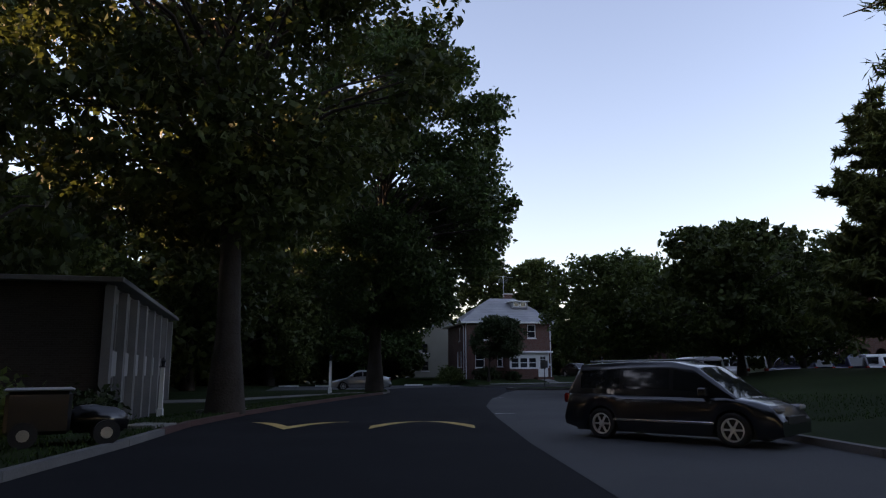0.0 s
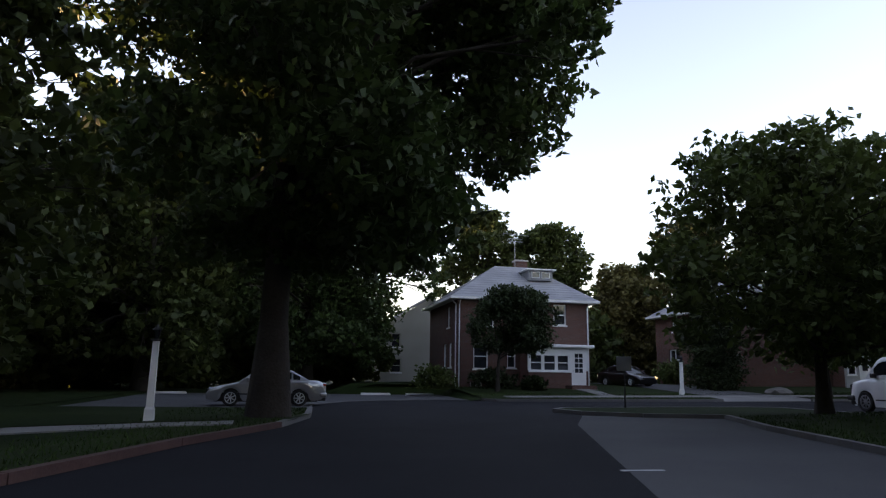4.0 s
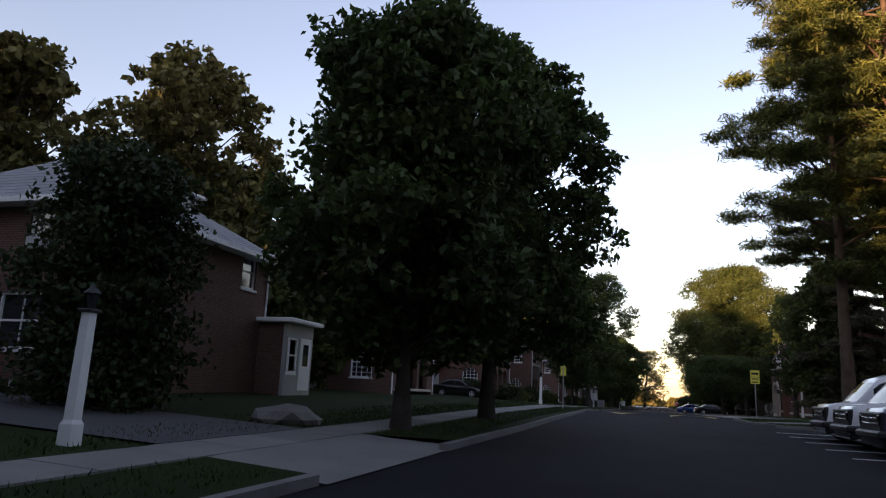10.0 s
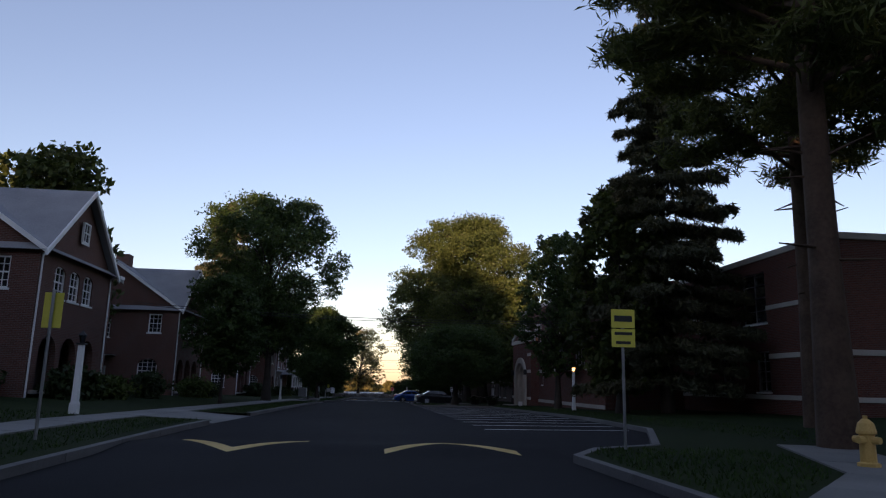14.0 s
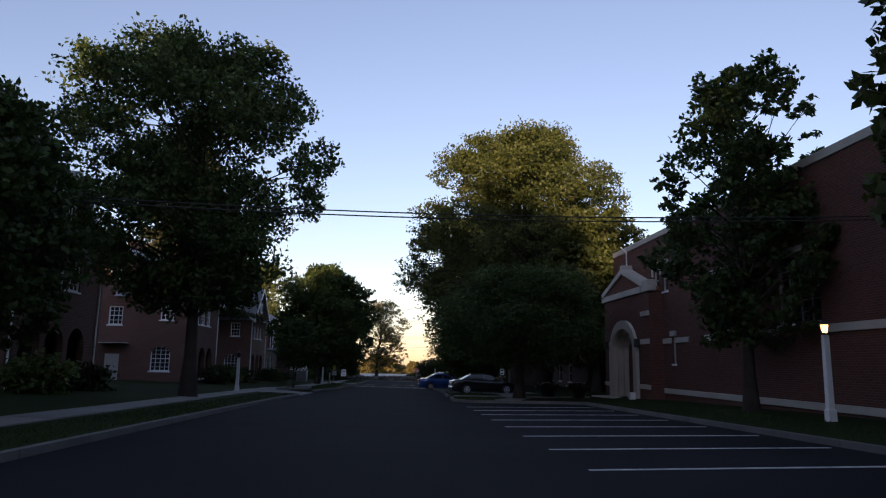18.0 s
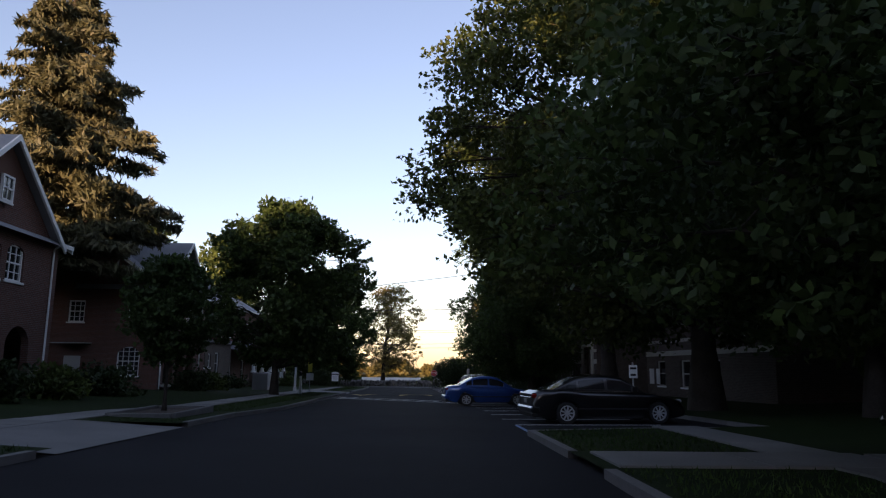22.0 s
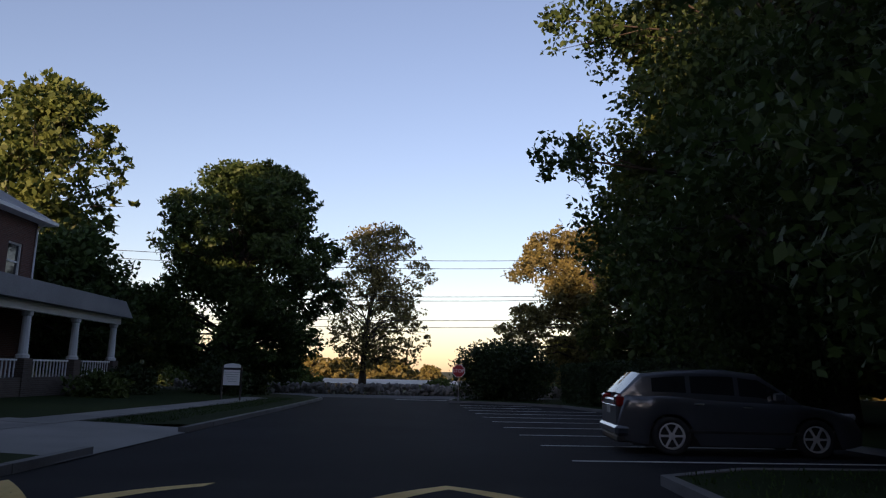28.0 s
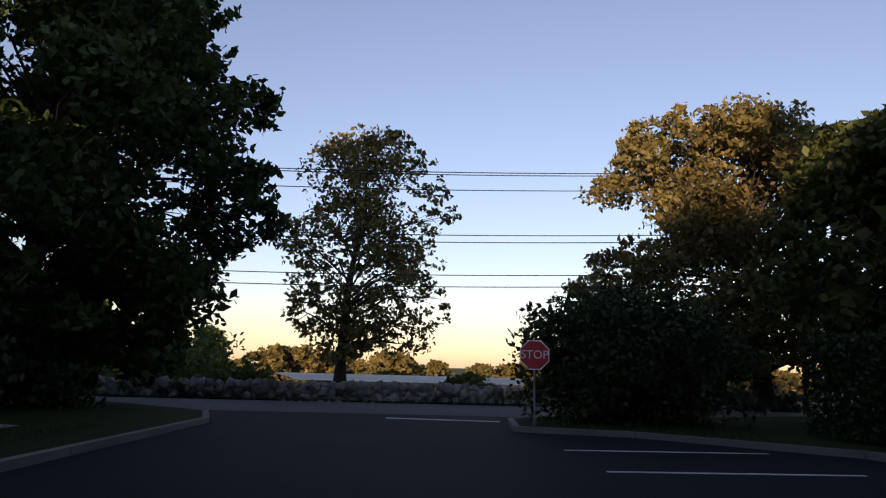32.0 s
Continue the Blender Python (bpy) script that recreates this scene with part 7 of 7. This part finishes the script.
road_sign(195.0, 41.2, 1.2, 0, 0, 20, [(0.7, 1.15, YELLOW, 1, 0.14)], "small yellow sign behind the hedge", "small_sign")
road_sign(127.8, 45.0, 1.9, 0, 0, 0, [(1.35, 1.8, WHITE, 2, 0.15)], "small white parking notice on a post", "parking_sign")

# stop sign
st = thing("stop_sign", 192.8, 49.7, ground_z(192.8, 49.7), -4, "red octagonal stop sign with white letters", "stop sign")
part("post", tube(bmesh.new(), (0, 0, -0.1), (0, 0, 2.0), 0.03, 0.03, 7), METAL, st)
m8 = Matrix.Translation((-0.05, 0, 1.78)) @ Matrix.Rotation(math.pi / 2, 4, "Y") @ Matrix.Rotation(math.pi / 8, 4, "Z")
bm = bmesh.new()
bmesh.ops.create_cone(bm, cap_ends=True, segments=8, radius1=0.41, radius2=0.41, depth=0.012, matrix=m8)
part("white_border", bm, WHITE, st)
bm = bmesh.new()
bmesh.ops.create_cone(bm, cap_ends=True, segments=8, radius1=0.38, radius2=0.38, depth=0.02, matrix=m8)
part("red_plate", bm, REDSIGN, st)


def lettering(text, size, m, material, parent, name="letters"):
    cu = bpy.data.curves.new(name, "FONT")
    cu.body, cu.size, cu.align_x, cu.align_y, cu.extrude = text, size, "CENTER", "CENTER", 0.003
    ob = bpy.data.objects.new("tmp", cu)
    me = bpy.data.meshes.new_from_object(ob)
    me.name = name
    me.materials.append(material)
    bpy.data.objects.remove(ob)
    o = new(name, me)
    o.parent = parent
    o.matrix_basis = m
    return o


lettering("STOP", 0.30, Matrix.Translation((-0.064, 0, 1.78)) @ Matrix.Rotation(-math.pi / 2, 4, "Z") @ Matrix.Rotation(math.pi / 2, 4, "X"), WHITE, st)

# white notice board on the lawn
nb = thing("notice_board", 184.0, 61.28, ground_z(184, 61.3), 4, "white notice board with dark strip and curved top", "notice board")
for y in (-0.44, 0.44):
    part("post", boxed(-0.04, y - 0.04, 0, 0.04, y + 0.04, 1.62, 0.01), DARKWOOD, nb)
part("board", boxed(-0.08, -0.38, 0.72, -0.04, 0.38, 1.44, 0.005), WHITE, nb)
part("dark_strip", boxed(-0.075, -0.38, 1.44, -0.03, 0.38, 1.55), BLACK, nb)
part("curved_top", prism(bmesh.new(), [(-0.40, 1.55), (0.40, 1.55), (0.39, 1.67), (0.28, 1.73), (0.0, 1.76), (-0.28, 1.73), (-0.39, 1.67)], -0.04, 0.04), WHITE, nb).data.transform(Matrix.Rotation(math.pi / 2, 4, "Z"))
part("frame_bar", boxed(-0.09, -0.38, 1.32, -0.08, 0.38, 1.345), METAL, nb)
for i in range(4):
    part("text_bar", boxed(-0.086, -0.30 + 0.02 * i, 1.22 - 0.11 * i, -0.0805, 0.30 - 0.05 * i, 1.245 - 0.11 * i), METAL, nb)

# fire hydrant
fh = thing("fire_hydrant", 59.2, 46.2, ground_z(59.2, 46.2) + 0.02, 20, "faded yellow cast iron fire hydrant", "fire hydrant")
part("barrel", lathe(bmesh.new(), [(0.17, 0), (0.17, 0.06), (0.12, 0.08), (0.115, 0.5), (0.15, 0.52), (0.15, 0.57)], 14), HYDRANT, fh)
part("bonnet", lathe(bmesh.new(), [(0.145, 0.57), (0.12, 0.68), (0.06, 0.74), (0.035, 0.75), (0.035, 0.8)], 14), HYDRANT, fh)
for a in (0, 90, 180):
    d = Vector((math.cos(radians(a)), math.sin(radians(a)), 0))
    part("nozzle_cap", tube(bmesh.new(), d * 0.1 + Vector((0, 0, 0.42)), d * 0.22 + Vector((0, 0, 0.42)), 0.065, 0.055, 10), HYDRANT, fh)

# concrete wheel stops in the court
for sx, sy, tn in ((0.9, 69.4, -25), (5.3, 68.6, 10), (9.7, 70.0, 5), (12.5, 69.9, 12), (-2.5, 69.6, 0)):
    ws = thing("wheel_stop", sx, sy, road_z(sx) + 0.006, tn, "low white concrete wheel stop", "wheel stop", "wheel stops")
    part("bar", prism(bmesh.new(), [(-0.95, 0), (0.95, 0), (0.93, 0.1), (0.9, 0.13), (-0.9, 0.13), (-0.93, 0.1)], -0.08, 0.08), WHITE, ws)
    for u in (-0.7, 0.7):
        part("bolt", tube(bmesh.new(), (u, 0, 0.125), (u, 0, 0.14), 0.02, 0.02, 6), METAL, ws)

# planters by the hall door
for sx, sy in ((114.6, 44.3), (112.2, 43.1)):
    pl = thing("flower_planter", sx, sy, ground_z(sx, sy), 0, "dark round planter full of pale flowers", "planter", "hall planters")
    part("bowl", lathe(bmesh.new(), [(0.32, 0), (0.34, 0.05), (0.5, 0.4), (0.55, 0.5), (0.5, 0.5)], 16), BLACK, pl)
    rs = np.random.RandomState(int(sx))
    p = np.stack([rs.normal(size=900) * 0.25, rs.normal(size=900) * 0.25, 0.5 + rs.random(900) * 0.3], 1)
    v, f = leaf_cloud(p, np.tile((0, 0, 1.0), (900, 1)), 0.07, rs=rs)
    raw("foliage", v, f, SHRUB, pl)
    p = p[:160] + np.array((0, 0, 0.06))
    v, f = leaf_cloud(p, np.tile((0, 0, 1.0), (160, 1)), 0.07, 1.0, rs=rs)
    raw("blossom", v, f, PETAL, pl)
part("white_vent_box", boxed(108.9, 41.0, ground_z(109, 41), 109.2, 41.3, ground_z(109, 41) + 0.35, 0.02), WHITE)
tagged(bpy.data.objects["white_vent_box"], "small white utility box before the brick wall", "utility box")

# sandbags and planks round the young tree's bed
bed = thing("tree_bed", 126.4, 60.7, ground_z(126.4, 60.7), 0, "bare bed edged with old timbers", "flower bed")
part("soil", boxed(-1.9, -0.9, -0.1, 1.9, 0.9, 0.08, 0.03), SOIL, bed)
for y in (-0.95, 0.95):
    part("timber", boxed(-2.0, y - 0.07, -0.05, 2.0, y + 0.07, 0.17, 0.015), KERB, bed)
for x in (-2.0, 2.0):
    part("timber", boxed(x - 0.07, -0.88, -0.05, x + 0.07, 0.88, 0.16, 0.015), KERB, bed)

# green bin cabinet and a rock by the houses
ub = thing("utility_cabinet", 160.2, 64.6, ground_z(160.2, 64.6), 0, "pale grey-green utility cabinet on the lawn", "utility cabinet")
part("body", boxed(-0.8, -0.6, 0, 0.8, 0.6, 1.25, 0.03), PANEL, ub)
part("lid", boxed(-0.84, -0.64, 1.25, 0.84, 0.64, 1.32, 0.02), METAL, ub)
rk = bmesh.new()
bmesh.ops.create_icosphere(rk, subdivisions=2, radius=0.8)
for v in rk.verts:
    v.co *= 1 + 0.25 * noise.noise(v.co * 1.7)
    v.co.z *= 0.42
r0 = part("boulder", rk, RUBBLE, smooth=False)
r0.location = (33.3, 62.9, ground_z(33.3, 62.9) + 0.1)
tagged(r0, "flat pale boulder lying on the lawn", "boulder")

# low rubble wall along the far side of the crossing road
wl = thing("rubble_wall", 0, 0, 0, label="low tumbled dry stone wall beyond the crossing road", kind="structure")
stones = []
for k in range(6):
    bm = bmesh.new()
    bmesh.ops.create_icosphere(bm, subdivisions=1, radius=0.5)
    for v in bm.verts:
        v.co *= 1 + 0.35 * noise.noise(v.co * 2.0 + Vector((k * 3.1, 0, 0)))
    me = bpy.data.meshes.new("stone")
    bm.to_mesh(me)
    bm.free()
    me.materials.append(RUBBLE)
    stones.append(me)
rs = np.random.RandomState(9)
for i in range(280):
    row = i % 3
    y = 34 + 38 * (i // 3) / 93 + rs.uniform(-0.1, 0.1)
    o = new("stone", stones[i % 6])
    o.parent = wl
    s = rs.uniform(0.4, 0.75)
    x = 208.0 + rs.uniform(-0.25, 0.25)
    o.matrix_basis = pose(x, y, road_z(x) + 0.12 + 0.27 * row, rs.uniform(0, 360), rs.uniform(0, 360), rs.uniform(0, 360)) @ Matrix.Diagonal((s, s, s * 0.8, 1))
FIELD = shade("pale_gravel_field", (0.38, 0.35, 0.30), (0.52, 0.49, 0.44), 0.4, 0.9, 0.2)
sheet("pale_field", [(232, 42), (232, 62), (262, 70), (262, 40)], 4, lambda x, y: -1.35 + 0.004 * (x - 232), FIELD, "pale open gravel beyond the wall")

# hedge beside the last parking bays
for i, (hx, hy, hl) in enumerate(((178.5, 41.6, 5.0), (183.5, 42.0, 5.2), (188.4, 42.8, 5.0), (172.5, 41.2, 6.0))):
    rs = np.random.RandomState(200 + i)
    hd = thing("hedge", hx, hy, ground_z(hx, hy), 6, "clipped dark green hedge behind the kerb", "hedge", "hedge lengths")
    n = 20000
    p = np.stack([rs.uniform(-hl / 2, hl / 2, n), rs.uniform(-0.75, 0.75, n), rs.uniform(0.05, 2.15, n)], 1)
    k = rs.randint(0, 3, n)
    p[:, 1] = np.where(k == 0, 0.72 * np.sign(p[:, 1]) + rs.normal(size=n) * 0.06, p[:, 1])
    p[:, 2] = np.where(k == 1, 2.1 + rs.normal(size=n) * 0.07, p[:, 2])
    v, f = leaf_cloud(p, np.tile((0, 0, 0.3), (n, 1)), 0.075, rs=rs)
    raw("foliage", v, f, SHRUB, hd)
    bm = bmesh.new()
    for j in range(8):
        tube(bm, (-hl / 2 + hl * (j + 0.5) / 8, 0, 0), (-hl / 2 + hl * (j + 0.5) / 8 + 0.2, 0.1, 1.8), 0.04, 0.015, 5)
    part("stem", bm, BARK, hd)

# utility poles and wires
POLES = [(209.0, 92.0), (209.5, 33.0), (209.5, -18.0)]
WOOD = shade("weathered_pole_wood", (0.12, 0.10, 0.08), (0.22, 0.19, 0.16), 5.0, 0.9, 0.5)
for x, y in POLES:
    up = thing("utility_pole", x, y, road_z(x), 0, "tall grey wooden utility pole with crossarm", "utility pole", "utility poles")
    part("pole", tube(bmesh.new(), (0, 0, 0), (0, 0, 12.7), 0.16, 0.11, 10), WOOD, up)
    part("crossarm", boxed(-0.06, -0.06, 11.9, 0.06, 0.06, 12.05), WOOD, up)
    part("crossarm_beam", boxed(-1.2, -0.06, 11.9, 1.2, 0.06, 12.04, 0.01), WOOD, up)


def wire(a, b, sag, r, label="dark overhead wire between poles", group="overhead wires"):
    cu = bpy.data.curves.new("wire", "CURVE")
    cu.dimensions, cu.bevel_depth, cu.bevel_resolution = "3D", r, 1
    sp = cu.splines.new("POLY")
    n = 24
    sp.points.add(n)
    for i in range(n + 1):
        f = i / n
        p = Vector(a).lerp(Vector(b), f)
        sp.points[i].co = (p.x, p.y, p.z - 4 * sag * f * (1 - f), 1)
    cu.materials.append(BLACK)
    ob = bpy.data.objects.new("tmp", cu)
    me = bpy.data.meshes.new_from_object(ob)
    bpy.data.objects.remove(ob)
    tagged(new("overhead_wire", me), label, "wire", group)


for dx, z in ((-1.0, 12.1), (0.0, 12.25), (1.0, 11.7), (0.1, 9.1), (0.2, 8.75), (0.15, 7.05), (0.1, 6.45)):
    for (x0, y0), (x1, y1) in zip(POLES, POLES[1:]):
        wire((x0 + dx, y0, road_z(x0) + z), (x1 + dx, y1, road_z(x1) + z), 0.9, 0.025 if z > 6 else 0.035)
wire((91.0, 68.45, 5.9), (91.05, 39.75, 5.7), 0.45, 0.018)
wire((91.3, 68.45, 6.05), (91.35, 39.75, 5.85), 0.42, 0.018)
wire((158.85, 35.0, 10.57), (162.05, 69.5, 6.36), 0.26, 0.022)

# shrubs by the house fronts
for i, (sx, sy, rx, ry, h) in enumerate(((13.2, 68.5, 1.2, 1.0, 1.2), (17.0, 68.6, 1.4, 0.9, 1.1), (19.0, 66.6, 0.9, 0.7, 0.8), (31.9, 72.6, 1.0, 1.0, 1.7), (33.0, 68.5, 0.9, 0.8, 1.0), (81.0, 67.2, 1.3, 0.9, 1.3), (85.0, 67.2, 1.4, 0.9, 1.1), (77.6, 70.0, 0.9, 1.5, 1.4), (91, 67.0, 1.6, 1.0, 1.5), (101, 66.8, 1.5, 1.0, 1.3), (105.5, 66.9, 1.2, 0.9, 1.0), (127.6, 66.8, 1.5, 1.0, 1.4), (132, 66.9, 1.2, 0.9, 1.2), (137, 67.2, 1.5, 1.0, 1.3), (149.5, 66.9, 1.4, 1.0, 1.2), (154, 67.0, 1.3, 0.9, 1.1), (161, 67.2, 1.4, 0.9, 1.0), (168.5, 66.0, 1.3, 0.8, 0.9), (180, 65.8, 1.6, 0.9, 1.0), (184.8, 66.5, 1.5, 1.2, 1.3), (190.5, 63.5, 2.2, 1.6, 1.9), (-7.6, 18.5, 1.2, 2.0, 1.3), (-6.8, 22.0, 1.2, 1.8, 1.0), (194, 62.8, 1.4, 1.2, 1.2))):
    shrub(sx, sy, rx, ry, h, SHRUB if i % 3 else LIGHTLEAF, 2200, 0.13, 300 + i, "rounded dark green shrub by a house front", group="garden shrubs")
for sx, sy, h in ((212, 50, 1.4), (213, 44, 1.8), (212, 62, 1.6), (214, 66, 2.2), (226, 70, 4.0), (236, 84, 5.0), (214, 72, 3.0), (224, 38, 3.5)):
    shrub(sx, sy, h * 1.2, h * 1.2, h, LIGHTLEAF, 2200, 0.22, int(sx + sy), "rough green bush beyond the stone wall", group="field bushes", lift=base_z(sx, sy))
for i, (wx, wy, s) in enumerate(((232, 80, 0.8), (240, 92, 0.9), (224, 90, 0.75), (262, 78, 0.6), (252, 30, 0.7), (270, 20, 0.8))):
    copy_thing(back, pose(wx, wy, base_z(wx, wy) - 0.2, 0, 0, 47 * i) @ Matrix.Diagonal((s, s, s, 1)))

# rough grass along the verges that the road passes nearest
rs = np.random.RandomState(77)
spots = []
for x0, x1, y0, y1, n in ((14.8, 190, 59.15, 60.75, 30000), (33, 70, 62.1, 64.5, 4000), (14, 60, 61.9, 63.6, 6000), (52, 62, 46.5, 50.2, 4000), (64, 106, 41.5, 44.4, 5000), (107.8, 121, 46.5, 50.0, 4000), (142, 160, 43.8, 49.4, 4000), (176, 197, 45, 49.6, 3000)):
    spots.append(np.stack([rs.uniform(x0, x1, n), rs.uniform(y0, y1, n)], 1))
yw = rs.uniform(2, 50, 9000)
spots.append(np.stack([np.interp(yw, [p[1] for p in WEST], [p[0] for p in WEST]) - 0.18 - 4.0 * rs.random(9000) ** 1.6, yw], 1))
ye = rs.uniform(14, 45, 9000)
spots.append(np.stack([np.interp(ye, [p[1] for p in EASTL[4:10]], [p[0] for p in EASTL[4:10]]) + 0.2 + 5.0 * rs.random(9000) ** 1.4, ye], 1))
spots = np.concatenate(spots)


def on_grass(x, y):
    if y > 58 and x > 13:
        if any(a - 0.8 < x < b + 0.8 and y < c for _, a, b, c in APRONS) or y < kerb_y(x) + 0.2 or 123.9 < x < 128.9:
            return False
        return not 60.7 < y < 62.1
    if x > 30 and y < 51:
        for (ax0, ay0), (bx0, by0) in zip(SOUTH, SOUTH[1:]):
            if (ax0 > x) != (bx0 > x) and y > ay0 + (by0 - ay0) * (x - ax0) / (bx0 - ax0) - 0.2:
                return False
        for line, w in ((((54.8, 49.4), (58.0, 46.5), (63.0, 44.6)), 0.9), (((114.2, 49.9), (114.0, 45.5), (113.2, 42.2)), 1.2), (((107.6, 47.9), (112.0, 46.4), (122, 45.8)), 0.75)):
            for (ax0, ay0), (bx0, by0) in zip(line, line[1:]):
                p, q = Vector((bx0 - ax0, by0 - ay0)), Vector((x - ax0, y - ay0))
                f = max(0, min(1, p.dot(q) / p.length_squared))
                if (q - p * f).length < w:
                    return False
    return True


keep = np.array([on_grass(x, y) for x, y in spots])
spots = spots[keep]
base = np.array([(x, y, ground_z(x, y)) for x, y in spots])
n = len(base)
a = rs.uniform(0, 6.283, n)
h = rs.uniform(0.035, 0.10, n)
side = np.stack([np.cos(a), np.sin(a), np.zeros(n)], 1) * rs.uniform(0.008, 0.02, n)[:, None]
tip = base + np.stack([rs.normal(size=n) * 0.03, rs.normal(size=n) * 0.03, h], 1)
v = np.stack([base - side, base + side, tip], 1).reshape(-1, 3)
grass_blades_mesh = raw("grass", v, np.arange(3 * n).reshape(-1, 3), BLADES)
tagged(grass_blades_mesh, "short rough dark green grass along the verges", "grass", kind="stuff")
